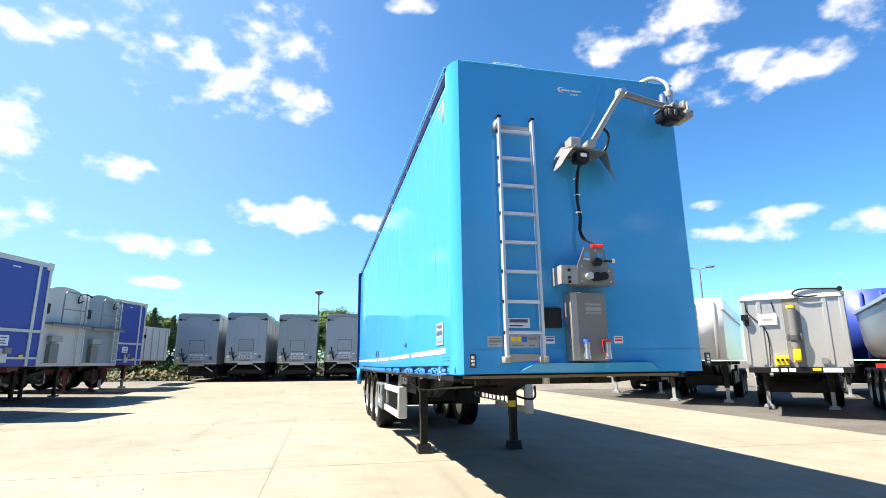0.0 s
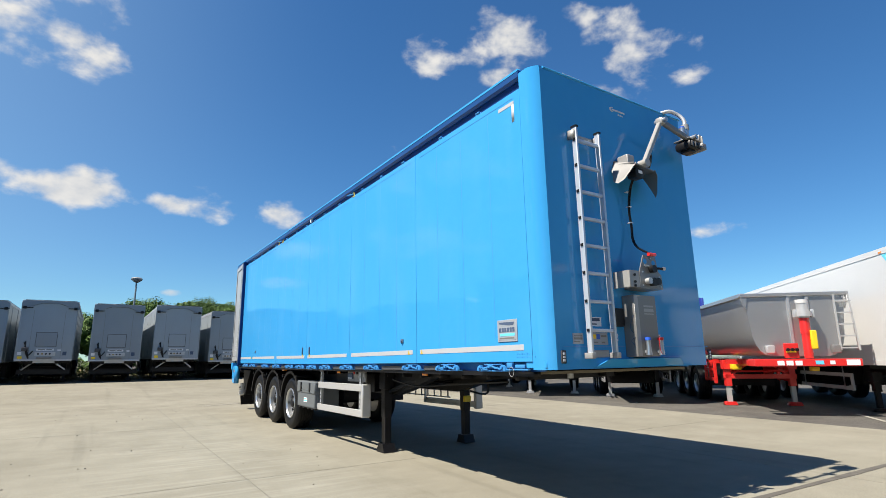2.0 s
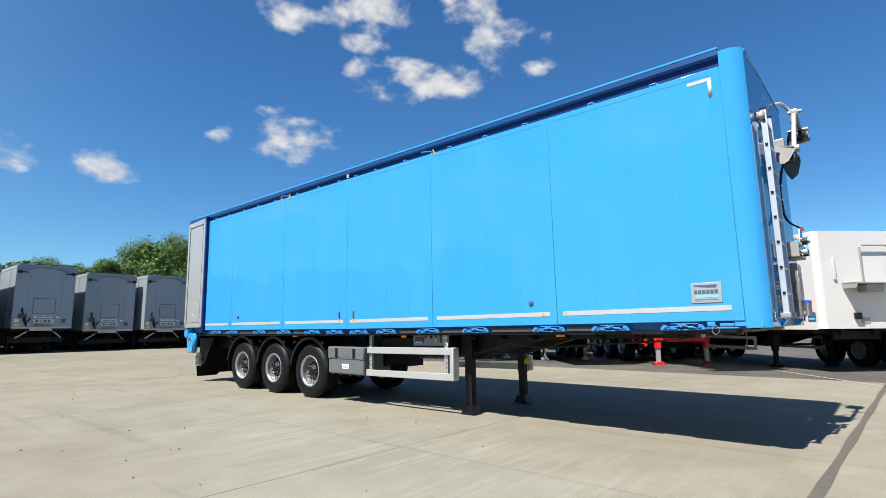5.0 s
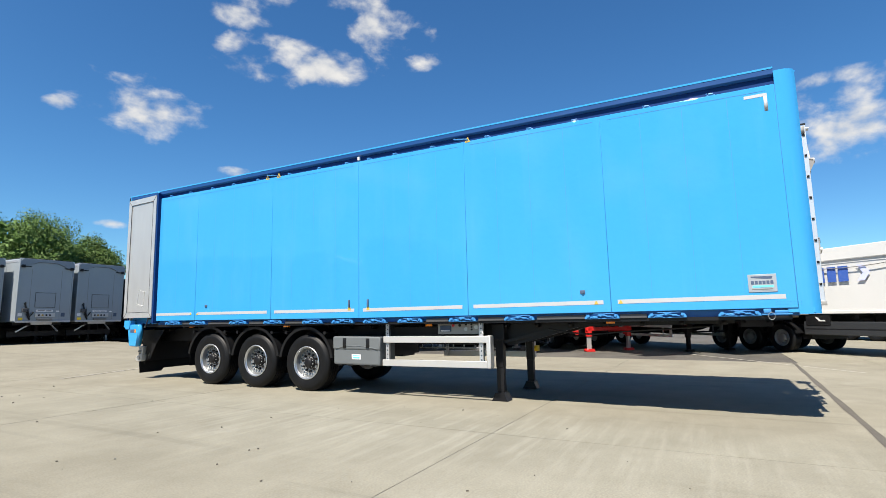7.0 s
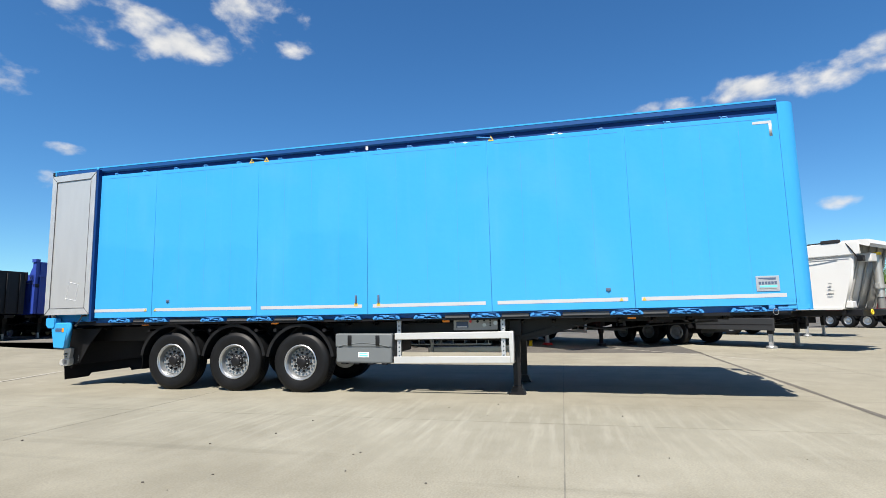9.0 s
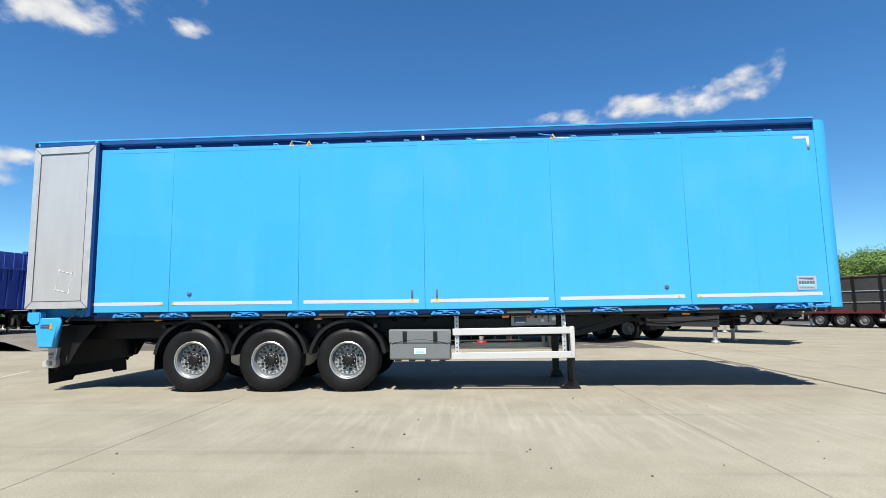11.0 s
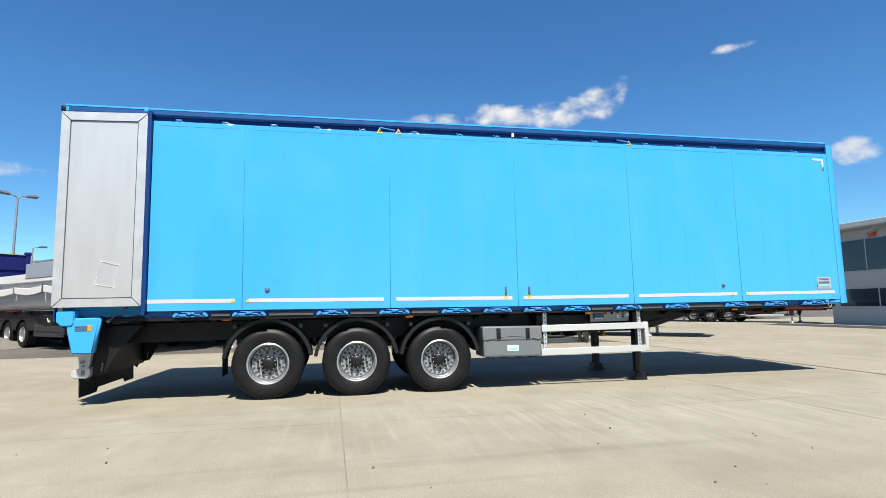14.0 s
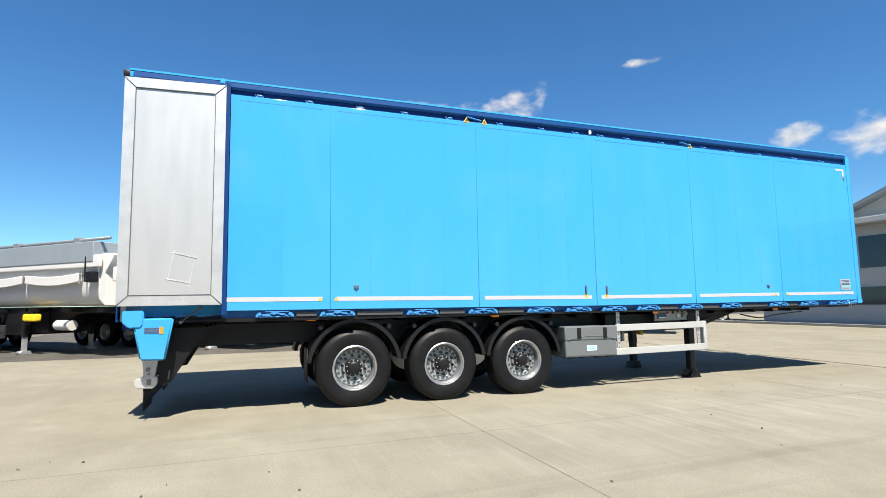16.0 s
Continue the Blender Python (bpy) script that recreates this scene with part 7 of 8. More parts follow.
    part("wheel_chock", boxes((-w / 2 + 0.0, 3.3, 0.98, -w / 2 + 0.22, 3.9, 1.20), bevel=0.05), YELLOW, t, "yellow wheel chock in its holder")
    part("air_tank", one(rod, (-0.75, 2.2, 0.86), (-0.75, 2.9, 0.86), 0.15, 16), WALL_PANEL, t)
    part("side_fairing", boxes((-w / 2 + 0.03, 4.9, 0.45, -w / 2 + 0.12, 7.3, 0.86), bevel=0.02), FAIRING, t)
    part("fairing_groove", boxes((-w / 2 + 0.022, 4.95, 0.62, -w / 2 + 0.04, 7.25, 0.65)), BLACK, t)
    bx = part("toolbox", boxes((-w / 2 + 0.02, 5.6, 0.86, -w / 2 + 0.28, 6.5, 1.24), bevel=0.02), PLASTIC, t)
    bm = bmesh.new()
    prism(bm, [(5.88, 0.98), (6.06, 0.98), (6.18, 1.14), (6.08, 1.12), (6.02, 1.04), (5.88, 1.04)], "x", -w / 2 + 0.012, -w / 2 + 0.02)
    part("tick_mark", bm, WHITE, bx, "white tick mark")
    yard_wheels(t, (8.3, 9.8, 11.3), w, 0.5)
    return t


def blue_box_trailer(at, base=0.0, mate=False):
    """A deep blue panelled box with pale posts, seen from its front."""
    w, z0, z1 = 2.42, base + 1.30, base + 4.30
    t = thing("box_trailer", "deep blue panelled trailer with pale grey posts", "trailer", "blue box trailers", at=at)
    bm = boxes((-w / 2, 0.0, z0, w / 2, 10.5, z1), bevel=0.03)
    part("body", bm, DEEP_BLUE, t)
    for x in (-w / 2 + 0.02, 0.72, w / 2 - 0.10):
        part("post", boxes((x, -0.03, z0, x + 0.10, 0.0, z1 - 0.08), bevel=0.008), WALL_PANEL, t)
    part("top_rail", boxes((-w / 2, -0.03, z1 - 0.12, w / 2, 0.02, z1 + 0.02), bevel=0.01), WALL_PANEL, t)
    part("corner_cap", boxes((w / 2 - 0.22, -0.05, z1 - 0.20, w / 2 + 0.02, 0.1, z1 + 0.03), bevel=0.02), WALL_PANEL, t)
    part("mid_rail", boxes((-w / 2, -0.03, z0 + 0.95, w / 2, 0.0, z0 + 1.03)), WALL_PANEL, t)
    part("low_rail", boxes((-w / 2, -0.03, z0 + 0.20, w / 2, 0.0, z0 + 0.26)), WALL_PANEL, t)
    lb = part("label", boxes((-0.30, -0.012, z0 + 0.56, 0.10, 0.0, z0 + 0.84)), PAPER, t, "white printed notice")
    bits("label_bar", [(-0.24, -0.015, z0 + 0.76, 0.04, -0.011, z0 + 0.79), (-0.18, -0.015, z0 + 0.68, 0.0, -0.011, z0 + 0.71), (-0.24, -0.015, z0 + 0.61, 0.04, -0.011, z0 + 0.64)], INK, lb)
    part("coupling_panel", boxes((-0.22, -0.12, z0 + 0.10, 0.02, -0.02, z0 + 0.48), bevel=0.02), STEEL, t)
    part("coupling", boxes((-0.14, -0.2, z0 + 0.34, 0.06, -0.1, z0 + 0.50), bevel=0.02), GREY, t)
    part("label", boxes((0.48, -0.035, z0 + 0.22, 0.62, -0.028, z0 + 0.32)), YELLOW, t)
    part("logo_bar", boxes((-0.14, -0.006, z1 - 0.28, 0.12, 0.0, z1 - 0.25)), PAPER, t)
    yard_chassis(t, w, 10.2, base + 0.85, z0, DARK_RED)
    for s in (-1, 1):
        leg = part("landing_leg", boxes((s * 0.85 - 0.07, 2.1, base + 0.45, s * 0.85 + 0.07, 2.25, z0), bevel=0.01), DARK_RED, t)
        part("foot", boxes((s * 0.85 - 0.15, 2.05, base, s * 0.85 + 0.15, 2.3, base + 0.06), (s * 0.85 - 0.05, 2.12, base, s * 0.85 + 0.05, 2.22, base + 0.5)), DARK_RED, leg)
    ws = yard_wheels(t, (6.6, 7.9, 9.2), w, 0.5)
    return t


def tank_front_trailer(at, paint, base=0.0, label=""):
    """A tipper with a rounded roofline, a front platform and a hooped ladder."""
    w, z0, z1 = 2.30, base + 1.25, base + 3.95
    t = thing("bulk_trailer", label, "trailer", at=at)
    arch = [(-w / 2 + w * i / 12, z1 - 0.30 * (2 * i / 12 - 1) ** 2 * 1.0) for i in range(13)]
    bm = bmesh.new()
    prism(bm, [(-w / 2, z0)] + arch + [(w / 2, z0)], "y", 0.0, 9.5)
    part("body", bm, paint, t)
    part("platform", boxes((-0.75, -0.32, z0 + 1.36, w / 2 - 0.12, 0.0, z0 + 1.42), (-0.75, -0.32, z0 + 1.30, w / 2 - 0.12, -0.28, z0 + 1.42)), LAMP_POST, t, "grey grated platform")
    bm = bmesh.new()
    tube(bm, [(-0.35, -0.28, z0 + 1.42), (-0.35, -0.28, z1 - 0.28), (-0.28, -0.28, z1 - 0.2), (0.62, -0.28, z1 - 0.2), (0.70, -0.28, z1 - 0.28), (0.70, -0.28, z0 + 1.42)], 0.022, 8)
    tube(bm, [(-0.35, -0.28, z0 + 1.9), (0.70, -0.28, z0 + 1.9)], 0.018, 6)
    part("hoop", bm, LAMP_POST, t, "grey tubular guard hoop")
    lad = part("ladder", boxes((0.72, -0.12, z0, 0.75, -0.08, z1 - 0.2), (1.0, -0.12, z0, 1.03, -0.08, z1 - 0.1)), WHITE, t, "pale ladder")
    for k in range(9):
        part("rung", boxes((0.74, -0.115, z0 + 0.15 + 0.27 * k, 1.01, -0.085, z0 + 0.18 + 0.27 * k)), STEEL, lad)
    bm = bmesh.new()
    tube(bm, curve_points([(1.2, -0.10, z1 - 0.22), (0.8, -0.12, z1 - 0.16), (0.5, -0.14, z1 - 0.25), (0.48, -0.14, z1 - 0.5), (0.72, -0.12, z1 - 0.42)]), 0.025, 8)
    part("swan_neck", bm, BLACK, t)
    part("lamp_unit", boxes((-0.98, -0.14, z0 + 1.70, -0.72, 0.0, z0 + 2.05), bevel=0.03), PLASTIC, t)
    part("control_cabinet", boxes((-0.52, -0.16, z0 + 0.08, -0.14, 0.0, z0 + 0.72), bevel=0.01), GREY, t)
    part("socket_board", boxes((-0.56, -0.20, z0 + 0.78, -0.06, -0.05, z0 + 0.98), bevel=0.02), GREY_LIGHT, t)
    part("sill", boxes((-w / 2, -0.03, z0 - 0.04, w / 2, 0.0, z0 + 0.07), bevel=0.01), STEEL, t)
    yard_chassis(t, w, 9.2, base + 0.8, z0, BLACK)
    for s in (-1, 1):
        leg = part("landing_leg", boxes((s * 0.8 - 0.07, 2.1, base + 0.4, s * 0.8 + 0.07, 2.25, z0), bevel=0.01), BLACK, t)
        part("foot", boxes((s * 0.8 - 0.14, 2.05, base, s * 0.8 + 0.14, 2.3, base + 0.06), (s * 0.8 - 0.05, 2.12, base, s * 0.8 + 0.05, 2.22, base + 0.45)), BLACK, leg)
    yard_wheels(t, (5.8, 7.1, 8.4), w, 0.5)
    side_rails(t, w, 3.0, 5.0, STEEL, base + 0.5, base + 0.9)
    return t


def stake_trailer(at):
    """The long dark panelled trailer with steel stanchions, far across the yard."""
    w, z0, z1, end = 2.4, 1.0, 3.30, 10.0
    dark = material("charcoal_weathered_panel", (0.026, 0.026, 0.027), 0.7, 0, 0, 0.3, 1.5, 25, 0.001, (0.045, 0.044, 0.043), 0.5)
    rust = material("rusted_steel", (0.11, 0.050, 0.038), 0.8, 0.1, 0, 0.3, 4, 40, 0.002, (0.06, 0.035, 0.03), 0.5)
    t = thing("stake_trailer", "dark panelled trailer on a maroon chassis across the yard", "trailer", at=at)
    part("body", boxes((-w / 2, 0.06, z0 + 0.12, w / 2, end, z1), bevel=0.02), dark, t)
    for s in (-1, 1):
        x = s * w / 2
        for k in range(7):
            part("stanchion", boxes((x - 0.05, 0.25 + 1.5 * k, z0, x + 0.05, 0.40 + 1.5 * k, z1 + 0.02), bevel=0.01), BLACK, t)
        for z in (1.62, 2.32):
            part("mid_rail", boxes((x - 0.035, 0.1, z, x + 0.035, end - 0.1, z + 0.05)), STEEL, t)
        part("top_rail", boxes((x - 0.045, 0.1, z1 - 0.06, x + 0.045, end, z1 + 0.02), bevel=0.01), rust, t)
        part("side_rail", boxes((x - 0.05, 0.0, z0 - 0.08, x + 0.05, end, z0 + 0.14), bevel=0.01), DARK_RED, t)
        part("side_locker", boxes((x - s * 0.30 - 0.16, 3.6, 0.50, x - s * 0.30 + 0.16, 5.0, 0.92), bevel=0.02), DARK_RED, t, "maroon side locker")
    frame_part = part("end_frame", boxes((-w / 2, -0.04, z0, w / 2, 0.05, 3.12), bevel=0.01), rust, t, "rusted ribbed end frame")
    for k in range(6):
        part("frame_rib", boxes((-w / 2 - 0.03, -0.12, z0 + 0.2 + 0.38 * k, w / 2 + 0.03, -0.035, z0 + 0.30 + 0.38 * k), bevel=0.01), rust, frame_part)
    yard_chassis(t, w, end - 0.2, 0.7, z0, DARK_RED)
    yard_legs(t, 1.9, w, 0.9, DARK_RED, STEEL)
    yard_wheels(t, (5.9, 7.2, 8.5), w, 0.48, GREY)
    side_rails(t, w, 2.4, 5.1, WALL_PANEL, 0.45, 0.6)
    return t


def build_yard():
    first = grey_tipper(pose(-8.22, 28.5, 0))
    for x, y, dz in ((-5.52, 28.4, 0.08), (-2.62, 28.5, 0.04), (0.17, 28.5, 0.10), (3.05, 29.2, -0.05), (5.60, 28.6, -0.03), (8.10, 28.7, -0.03)):
        copy_thing(first, pose(x, y, dz))
    white_ram_tipper(bay(12.6, 2.80))
    red_chassis_tipper(bay(9.75, 5.96) @ Matrix.Scale(1.09, 4))
    white_box_trailer(bay(8.60, 9.05))
    tall_tipper(bay(3.15, 11.90), WHITE, "tall white tipping trailer with blue print along its side", letters=PRINT_BLUE, rams=(GREY, PALE_GREY, YELLOW), wheel_rim=RIM_DISC, w=2.5, z0=1.33, z1=3.38, slope=0.5, leg=2.85, length=9.85)
    tall_tipper(bay(6.8, 21.5), FLEET_GREY, "grey tipping trailer with a yellow-banded ram", z1=3.6, rams=(YELLOW, GREY, YELLOW), cover=TARP)
    tall_tipper(bay(15.2, -0.15), WHITE, "white tipping trailer with a coiled hose", z1=3.45, slope=0.05, cover=GREY)
    tall_tipper(bay(20.5, 5.5), DEEP_BLUE, "blue ribbed tipping trailer with a yellow cover edge", z1=4.0, slope=0.1, cover=YELLOW, ribs=12, front_paint=DEEP_BLUE)
    sheeted_tipper(bay(17.5, -3.22))
    tall_tipper(Matrix.Translation((0, 0, STANDING)) @ bay(31.8, -3.65), DARK_BLUE, "dark blue tipping trailer under a black sheet", w=2.5, drape=True, z0=1.20, z1=3.78, slope=0.0, cover=TARP, box_low=False, leg=0.9, length=9.4)
    tall_tipper(pose(10.50, 28.6, 0.1, 0, 0, -2), BLACK, "black tipping trailer with a red ram beside the grey row", z1=3.45, w=2.35, ram_x=-0.42, slope=0.0, chassis=BLACK, rams=(DARK_RED, DARK_RED, DULL_YELLOW), front_paint=BLACK, ribs=9)
    tall_tipper(pose(13.1, 28.4, 0.1, 0, 0, -2), DEEP_BLUE, "blue tipping trailer with a tall head board", z1=3.35, slope=0.0, head=0.72, front_paint=DEEP_BLUE)
    tall_tipper(pose(16.05, 28.6, 0.1, 0, 0, -8), DEEP_BLUE, "blue tipping trailer with a lamp on its tall head board", z1=3.5, slope=0.0, head=0.85, front_paint=DEEP_BLUE)
    tall_tipper(pose(18.75, 29.7, 0.1, 0, 0, -12), DEEP_BLUE, "blue tipping trailer with a yellow-capped ram and a ladder", z1=3.55, slope=0.0, rams=(DEEP_BLUE, DEEP_BLUE, YELLOW), front_paint=DEEP_BLUE)
    tall_tipper(pose(24.2, 33.05, 0, 0, 0, -40), WHITE, "white tipping trailer at the back of the yard", z1=3.7, slope=0.0, front_paint=WHITE)
    blue_box_trailer(pose(-9.55, 12.1, 0.05, 0, 0, 73.7))
    tank_front_trailer(pose(-10.1, 16.4, 0.12, 0, 0, 73.7), WALL_PANEL, 0.0, "pale grey bulk trailer with a hooped front platform")
    tank_front_trailer(pose(-9.75, 18.75, 0.12, 0, 0, 73.7), FLEET_GREY, 0.0, "mid-grey bulk trailer with a hooped front platform")
    blue_box_trailer(pose(-10.3, 23.6, 0.05, 0, 0, 73.7))
    tall_tipper(pose(-9.9, 26.6, 0.1, 0, 0, 73.7), WALL_PANEL, "pale tipping trailer with a red cover beside the grey row", z1=3.2, slope=0.0, cover=RED, chassis=DARK_RED, box_low=False, length=7.5, front_paint=WALL_PANEL)
    stake_trailer(pose(21.08, -23.06, 0, 0, 0, -61.4))
    tall_tipper(pose(48, -34, 0, 0, 0, -61), GREY_LIGHT, "pale tipping trailer with white rims far across the yard", z1=2.4, z0=1.2, slope=0.0, box_low=False, wheel_rim=WHITE, front_paint=GREY_LIGHT)
    tall_tipper(pose(29.1, -20.9, 0, 0, 0, -60), DARK_RED, "maroon low-sided tipping trailer far across the yard", z1=2.2, z0=1.2, slope=0.0, chassis=RED, box_low=False, front_paint=DARK_RED)


# ---- lamps, trees, building ----
def street_lamp(x, y, h, heads, turn, label):
    t = thing("street_lamp", label, "street lamp", "yard lamps", at=pose(x, y, 0, 0, 0, turn))
    part("post", one(rod, (0, 0, 0), (0, 0, h - 0.1), 0.09, 12, 0.05), LAMP_POST, t)
    for s in heads:
        bm = bmesh.new()
        tube(bm, curve_points([(0, 0, h - 0.15), (0.12 * s, 0, h + 0.0), (0.45 * s, 0, h + 0.05)]), 0.03, 8)
        arm = part("arm", bm, LAMP_POST, t)
        bm = bmesh.new()
        prism(bm, [(0.36 * s, h + 0.0), (0.95 * s, h + 0.06), (1.02 * s, h + 0.11), (0.85 * s, h + 0.19), (0.5 * s, h + 0.17), (0.36 * s, h + 0.10)], "y", -0.15, 0.15)
        bmesh.ops.bevel(bm, geom=list(bm.edges), offset=0.03, segments=2, affect="EDGES")
        part("lamp_head", bm, LAMP_POST, t)
        part("lens", boxes((min(0.5 * s, 0.9 * s), -0.11, h + 0.0, max(0.5 * s, 0.9 * s), 0.11, h + 0.05)), GREY_LIGHT, arm)


def globe_lamp(x, y, h):
    t = thing("street_lamp", "slim post lamp with a round head behind the trailers", "street lamp", "yard lamps", at=pose(x, y, 0))
    part("post", one(rod, (0, 0, 0), (0, 0, h - 0.2), 0.08, 12, 0.05), LAMP_POST, t)
    bm = bmesh.new()
    lathe(bm, [(0.05, h - 0.25), (0.16, h - 0.2), (0.34, h - 0.05), (0.36, h + 0.03), (0.28, h + 0.11), (0.08, h + 0.15), (0.01, h + 0.15)], (0, 0, 0), "z", 20)
    part("lamp_head", bm, LAMP_POST, t)


def broad_tree(x, y, h, spread, seed, label):
    rng = random.Random(seed)
    t = thing("tree", label, "tree", "trees behind the yard", at=pose(x, y, 0, 0, 0, rng.uniform(0, 360)))
    bm = bmesh.new()
    rod(bm, (0, 0, 0), (0, 0, h * 0.45), h * 0.028, 10, h * 0.018)
    clumps = []
    for i in range(9):
        a = 2 * math.pi * i / 9 + rng.uniform(-0.3, 0.3)
        r, z = spread * rng.uniform(0.35, 0.75), h * rng.uniform(0.5, 0.85)
        tip = Vector((r * math.cos(a), r * math.sin(a), z))
        rod(bm, (0, 0, h * rng.uniform(0.25, 0.42)), tip, h * 0.012, 6, h * 0.003)
        clumps.append(tip)
    part("trunk", bm, BARK, t)
    for i in range(70):
        a, e = rng.uniform(0, 2 * math.pi), rng.uniform(-0.4, 1.0)
        k = rng.uniform(0.55, 1.0)
        r = spread * k * math.sqrt(max(0.05, 1 - max(0, e) ** 2))
        clumps.append(Vector((r * math.cos(a), r * math.sin(a), h * 0.62 + h * 0.36 * e * k)))
    verts, faces = [], []
    for c in clumps:
        size = spread * rng.uniform(0.16, 0.30)
        for k in range(400):
            d = Vector((rng.gauss(0, 1), rng.gauss(0, 1), rng.gauss(0, 0.75))).normalized()
            p = c + d * size * (rng.random() ** 0.4)
            n = (d + Vector((rng.uniform(-0.8, 0.8), rng.uniform(-0.8, 0.8), rng.uniform(-0.2, 1)))).normalized()
            s = n.cross(Vector((rng.uniform(-1, 1), rng.uniform(-1, 1), rng.uniform(-1, 1)))).normalized()
            q = n.cross(s)
            l = rng.uniform(0.05, 0.10)
            b = len(verts)
            verts += [p - s * l, p - q * l * 0.5 + s * l * 0.1, p + s * l, p + q * l * 0.5]
            faces.append((b, b + 1, b + 2, b + 3))
    # larger leaves close the heart of the crown
    for k in range(5200):
        d = Vector((rng.gauss(0, 1), rng.gauss(0, 1), rng.gauss(0, 1))).normalized() * (rng.random() ** 0.45)
        p = Vector((d.x * spread * 0.86, d.y * spread * 0.86, h * 0.64 + d.z * h * 0.29))
        n = Vector((rng.uniform(-1, 1), rng.uniform(-1, 1), rng.uniform(-0.3, 1))).normalized()
        s = n.cross(Vector((rng.uniform(-1, 1), rng.uniform(-1, 1), rng.uniform(-1, 1)))).normalized()
        q = n.cross(s)
        l = rng.uniform(0.12, 0.24)
        b = len(verts)
        verts += [p - s * l, p - q * l * 0.5 + s * l * 0.1, p + s * l, p + q * l * 0.5]
        faces.append((b, b + 1, b + 2, b + 3))
    me = bpy.data.meshes.new("crown")
    me.from_pydata([tuple(v) for v in verts], [], faces)
    me.materials.append(LEAF)
    crown = new("crown", me)
    crown.parent = t
    tagged(crown, "dense green leaves")


def conifer(x, y, h, seed):
    rng = random.Random(seed)
    t = thing("tree", "small dark conifer behind the trailers", "tree", "trees behind the yard", at=pose(x, y, 0))
    part("trunk", one(rod, (0, 0, 0), (0, 0, h), h * 0.02, 8, 0.01), BARK, t)
    verts, faces = [], []
    for k in range(1500):
        z = h * (0.12 + 0.88 * rng.random() ** 1.3)
        r = h * 0.24 * (1 - z / h) * rng.uniform(0.35, 1.1) + 0.03
        a = rng.uniform(0, 2 * math.pi)
        p = Vector((r * math.cos(a), r * math.sin(a), z - 0.15 * r))
        s = Vector((math.cos(a), math.sin(a), -0.3)) * rng.uniform(0.12, 0.3)
        q = Vector((-math.sin(a), math.cos(a), 0.2)) * rng.uniform(0.04, 0.09)
        b = len(verts)
        verts += [tuple(p - s), tuple(p + q), tuple(p + s), tuple(p - q)]
        faces.append((b, b + 1, b + 2, b + 3))
    me = bpy.data.meshes.new("crown")
    me.from_pydata(verts, [], faces)
    me.materials.append(LEAF_DARK)
    crown = new("crown", me)
    crown.parent = t


def scrub(name, seed, count, y0, y1, high, mat, leaf, label, x0=-34, x1=36, base=0.0):
    """A ragged belt of leaves or dry stalks along the back of the yard."""
    rng = random.Random(seed)
    verts, faces = [], []
    for k in range(count):
        x, y = rng.uniform(x0, x1), rng.uniform(y0, y1)
        z = base + rng.random() * high * (0.75 + 0.25 * math.sin(x * 0.7 + seed) + 0.15 * math.sin(x * 2.1))
        a = rng.uniform(0, math.pi)
        s = Vector((math.cos(a), math.sin(a), rng.uniform(-0.6, 1.2))) * leaf * rng.uniform(0.6, 1.4)
        q = Vector((-math.sin(a), math.cos(a), rng.uniform(-0.3, 0.3))) * leaf * rng.uniform(0.25, 0.5)
        p = Vector((x, y, z))
        b = len(verts)
        verts += [tuple(p - s), tuple(p + q), tuple(p + s), tuple(p - q)]
        faces.append((b, b + 1, b + 2, b + 3))
    me = bpy.data.meshes.new(name)
    me.from_pydata(verts, [], faces)
    me.materials.append(mat)
    tagged(new(name, me), label, name.replace("_", " "), kind="stuff")


def undergrowth():
    scrub("dry_grass", 5, 5000, 40.5, 42.0, 0.9, HEDGE, 0.20, "dry grass and weeds along the yard edge")
    scrub("long_grass", 9, 3500, 33.0, 36.0, 0.55, HEDGE, 0.12, "dry yellowing grass behind the parked trailers", -8, 14, STANDING)
    scrub("hedge", 8, 26000, 42.0, 45.0, 3.3, LEAF, 0.20, "dense green hedge behind the parked trailers")


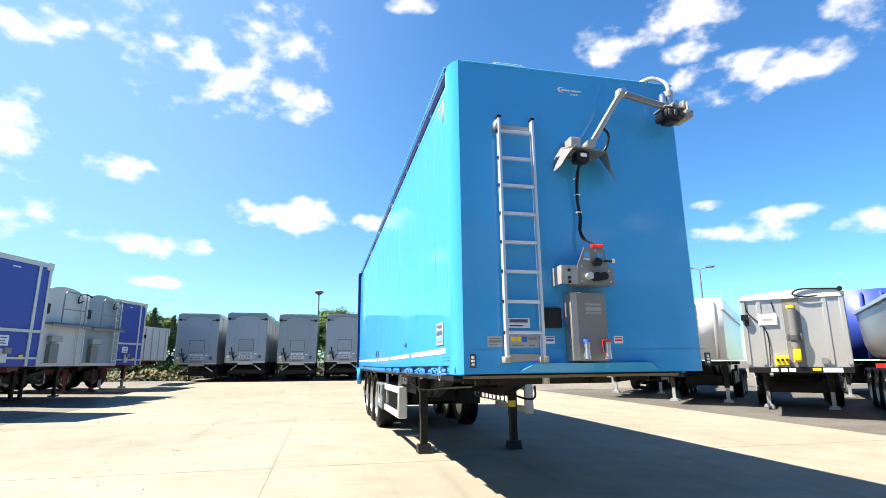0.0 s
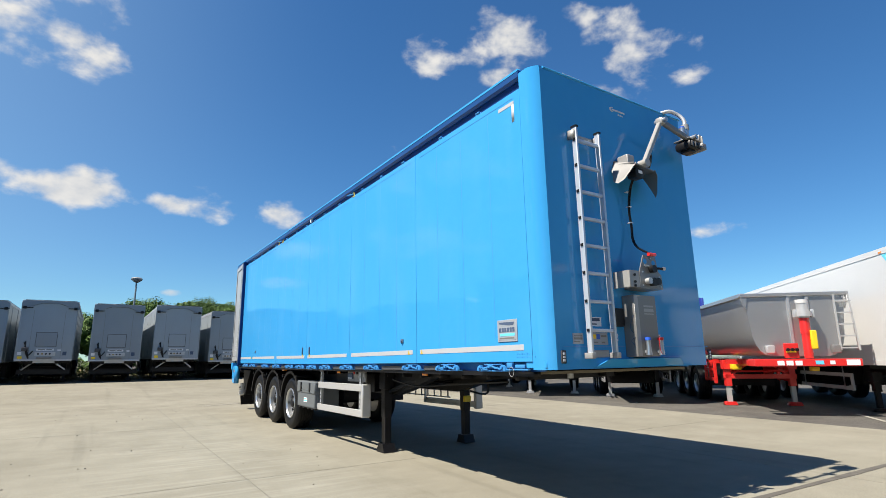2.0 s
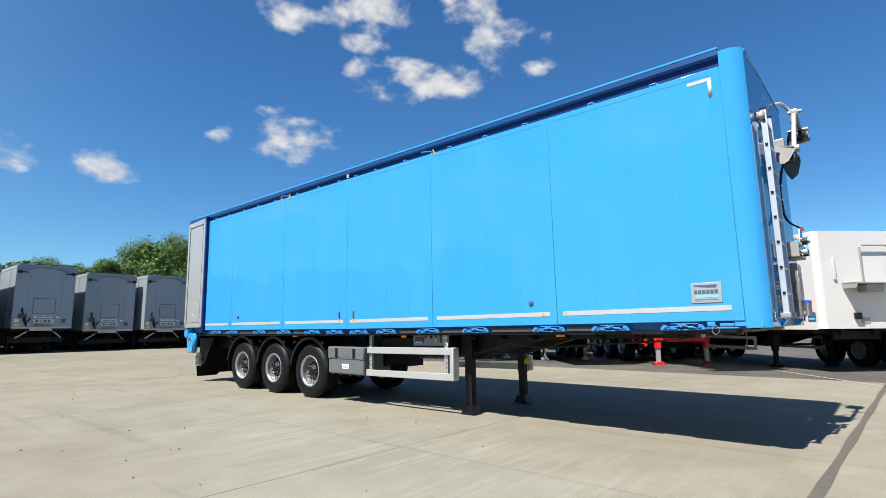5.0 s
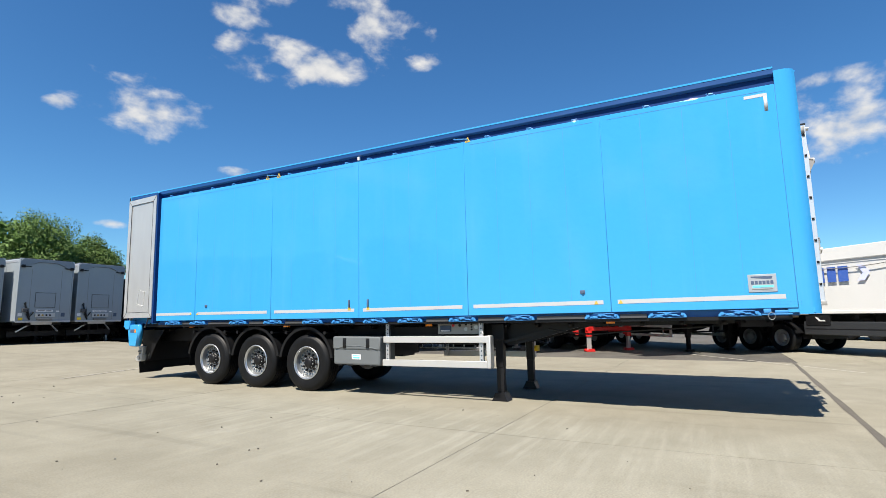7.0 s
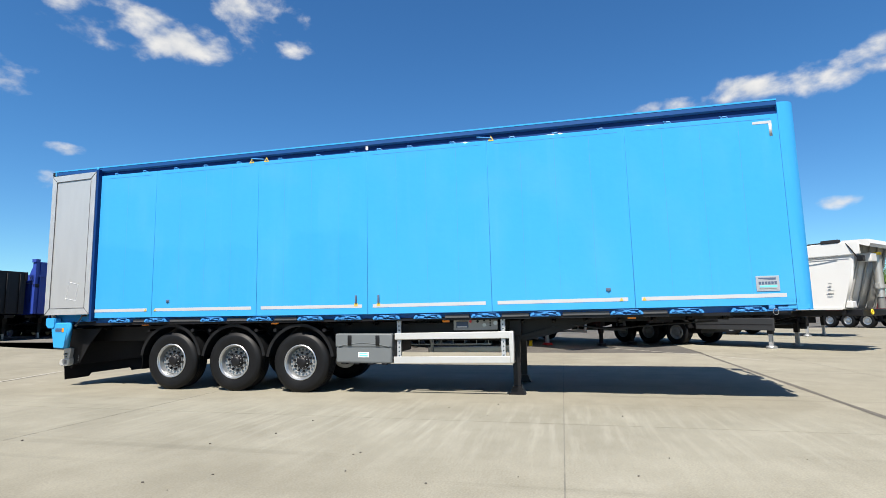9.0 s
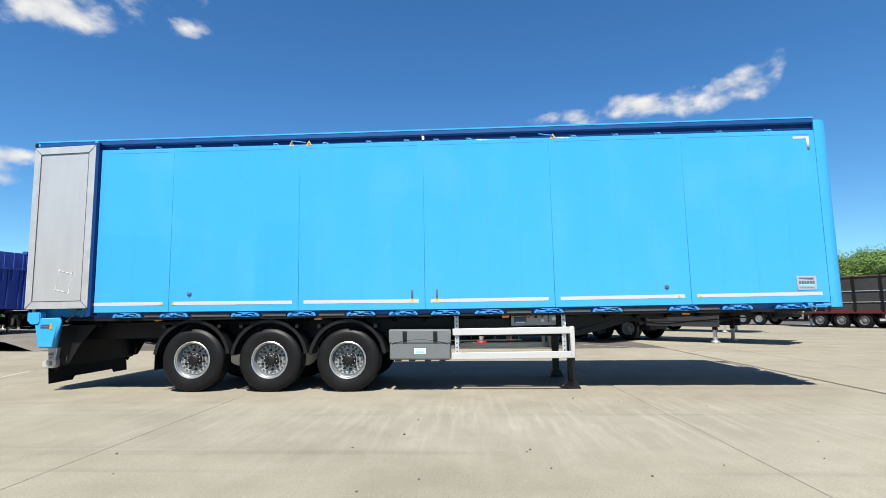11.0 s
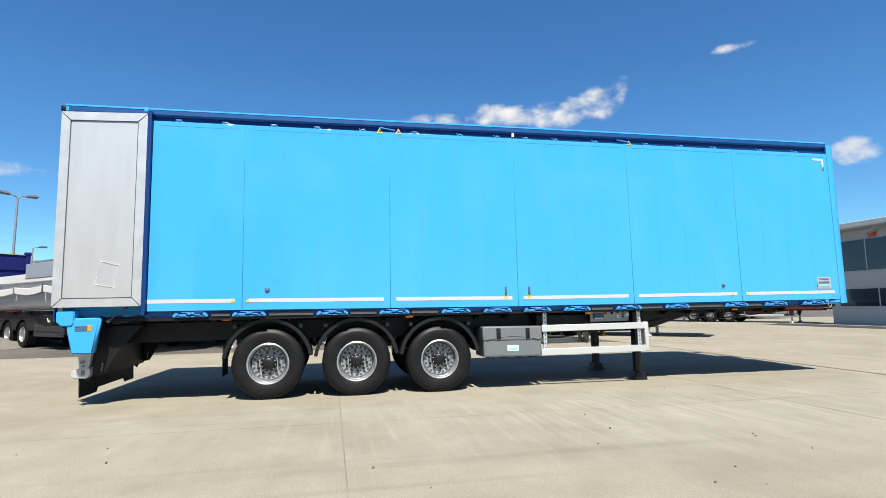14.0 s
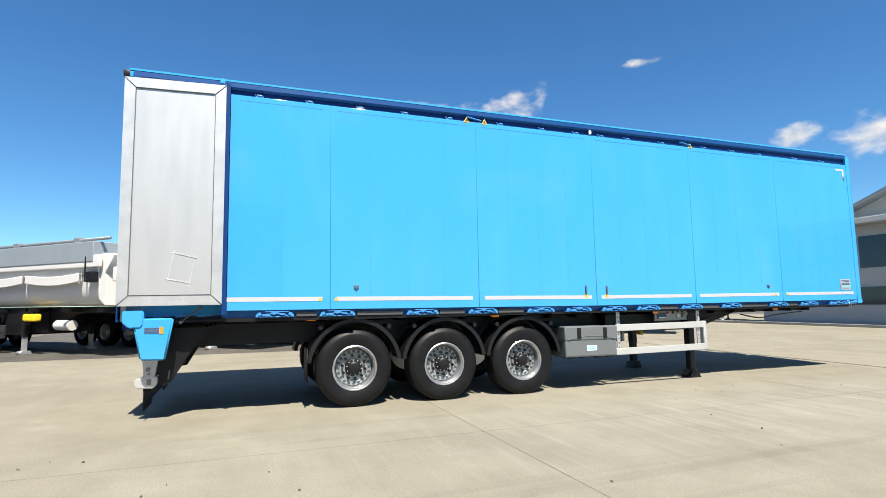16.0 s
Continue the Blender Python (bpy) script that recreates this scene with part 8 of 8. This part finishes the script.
def build_office():
    t = thing("office_building", "two-storey pale office building with dark window bands", "building", at=pose(0, 0, 0))
    x0, x1, y0, y1 = -16.0, 16.8, -31.0, -18.6
    wall = part("wall", boxes((x0, y0, 0, x1, y1, 5.3)), OFFICE_WALL, t, "grey cladding walls, darkened for the shade on the yard side")
    for z0, z1, n in ((1.14, 2.08, 7), (3.08, 4.76, 9)):
        part("window_band", boxes((x0 + 0.6, y1 - 0.02, z0 - 0.06, x1 - 0.45, y1 + 0.03, z1 + 0.06)), ROOF_METAL, wall)
        k = n
        span = (x1 - 0.5 - x0 - 0.7) / k
        for i in range(k):
            a = x0 + 0.7 + span * i
            win = part("window", boxes((a + 0.04, y1 + 0.012, z0, a + span - 0.04, y1 + 0.036, z1)), GLAZING, wall, "dark tinted pane")
            part("mullion", boxes((a + span / 2 - 0.03, y1 + 0.03, z0, a + span / 2 + 0.03, y1 + 0.05, z1)), ROOF_METAL, wall)
        for i in range(2):
            b = y1 - 0.8 - 2.6 * i
            part("window", boxes((x1 - 0.02, b - 2.2, z0, x1 + 0.02, b, z1)), GLAZING, wall)
    rf = part("roof", boxes((x0 - 0.8, y0 - 0.8, 5.3, x1 + 0.75, y1 + 0.9, 5.58), bevel=0.04), ROOF_METAL, t, "grey overhanging roof")
    part("gutter", boxes((x0 - 0.8, y1 + 0.86, 5.36, x1 + 0.75, y1 + 0.98, 5.64), bevel=0.03), WALL_PANEL, rf)
    bm = bmesh.new()
    prism(bm, [(-12.0, 5.58), (13.4, 5.58), (0.7, 10.3), (-12.0, 5.58)], "y", y0, y1 - 0.3)
    gable = part("gable_roof", bm, WALL_PANEL, rf, "pale gable wall under a pitched roof")
    for sgn, xa in ((1, 14.2), (-1, -12.8)):
        bm = bmesh.new()
        beam(bm, (xa, (y0 + y1) / 2, 5.06), (0.7, (y0 + y1) / 2, 10.45), (y1 - y0) + 0.9, 0.16)
        part("roof_slope", bm, ROOF_METAL, rf, "grey sheet roof slope")
    part("red_sign", boxes((13.9, y1 + 0.02, 4.85, 14.3, y1 + 0.06, 5.2), bevel=0.05), RED, wall)
    kerb = solid("kerb", boxes((-20, -17.6, 0.0, 19.5, -17.35, 0.14), bevel=0.02), CONCRETE_KERB, "concrete kerb in front of the office", "kerb", kind="structure")
    solid("verge", boxes((-20, -18.6, 0.0, 19.5, -17.6, 0.12)), GRAVEL, "gravel margin below the office wall", "verge", kind="structure")


def build_surroundings():
    globe_lamp(-1.60, 38.2, 6.92)
    street_lamp(26.97, -8.04, 7.40, (-1, 1), 20, "double-headed yard lamp behind the white tipper")
    street_lamp(24.43, 26.73, 7.75, (-1, 1), -40, "double-headed yard lamp beyond the tippers")
    street_lamp(40.0, 33.5, 6.62, (1,), -50, "single-headed lamp far across the yard")
    for i, (x, y, h, s) in enumerate(((13.0, 48, 9.8, 4.2), (18.3, 49, 8.7, 3.2), (8.4, 48, 7.2, 2.6), (3.6, 50, 7.2, 3.0), (-0.2, 50, 6.8, 3.0), (6.2, 51, 7.2, 2.8), (-6.5, 48, 5.6, 2.6), (-3.5, 45, 5.0, 2.2), (-13, 52, 6.0, 2.8), (-17.5, 52, 6.4, 3.0), (-21, 50, 6.2, 3.0), (-26, 47, 7.0, 3.6))):
        broad_tree(x, y, h, s, 11 + i, "leafy green tree behind the grey trailers")
    for i, (x, y, h, s) in enumerate(((33.0, -28, 5.9, 3.6), (39.5, -31, 6.6, 3.8), (44, -29, 6.6, 4.0), (50, -31, 7.0, 4.0))):
        broad_tree(x, y, h, s, 51 + i, "leafy green tree beyond the far trailers")
    for i, (x, y, h) in enumerate(((-14.8, 43, 5.9), (-13.4, 43.5, 5.3), (-16.2, 44, 5.2))):
        conifer(x, y, h, 31 + i)
    undergrowth()
    build_office()
    bm = bmesh.new()
    rows = [(-8.55, 0.004), (-9.0, 0.02), (-10.0, 0.05), (-30, 0.06)]
    for (xa, za), (xb, zb) in zip(rows, rows[1:]):
        for k in range(16):
            ya, yb = 9 + 2 * k, 11 + 2 * k
            bm.faces.new([bm.verts.new(p) for p in ((xa, ya, za), (xa, yb, za), (xb, yb, zb), (xb, ya, zb))])
    bmesh.ops.remove_doubles(bm, verts=bm.verts, dist=0.001)
    bmesh.ops.recalc_face_normals(bm, faces=bm.faces)
    solid("gravel_bank", bm, GRAVEL, "slightly raised gravel standing under the parked trailers", "gravel", kind="structure")
    # the yard rises gently towards the standing of the grey row
    def rise(name, rows, mat, label, spans=((-9.4, 8.2, 1, 1), (8.2, 9.55, 1, 0))):
        bm = bmesh.new()
        for (ya, za), (yb, zb) in zip(rows, rows[1:]):
            for xa, xb, ka, kb in spans:
                bm.faces.new([bm.verts.new(p) for p in ((xa, ya, 0.002 + za * ka), (xb, ya, 0.002 + za * kb), (xb, yb, 0.002 + zb * kb), (xa, yb, 0.002 + zb * ka))])
        bmesh.ops.remove_doubles(bm, verts=bm.verts, dist=0.001)
        solid(name, bm, mat, label, "pavement" if mat is CONCRETE else "gravel", kind="structure")
    rise("raised_apron", [(15.6, 0.0), (17.6, 0.02), (21.0, 0.10), (24.0, 0.19), (27.2, STANDING), (28.6, STANDING)], CONCRETE, "gently rising concrete apron before the grey trailers")
    rise("gravel_rise", [(21.3, 0.0), (22.4, STANDING), (60, STANDING)], GRAVEL, "low gravel bank beside the white tipper", ((9.6, 60, 1, 1),))
    rise("raised_standing", [(28.6, STANDING), (60, STANDING)], GRAVEL, "gravel standing behind the grey trailers")


# ---- build ----
build_ground()
build_pebbles()
build_blue_trailer()
build_yard()
build_surroundings()
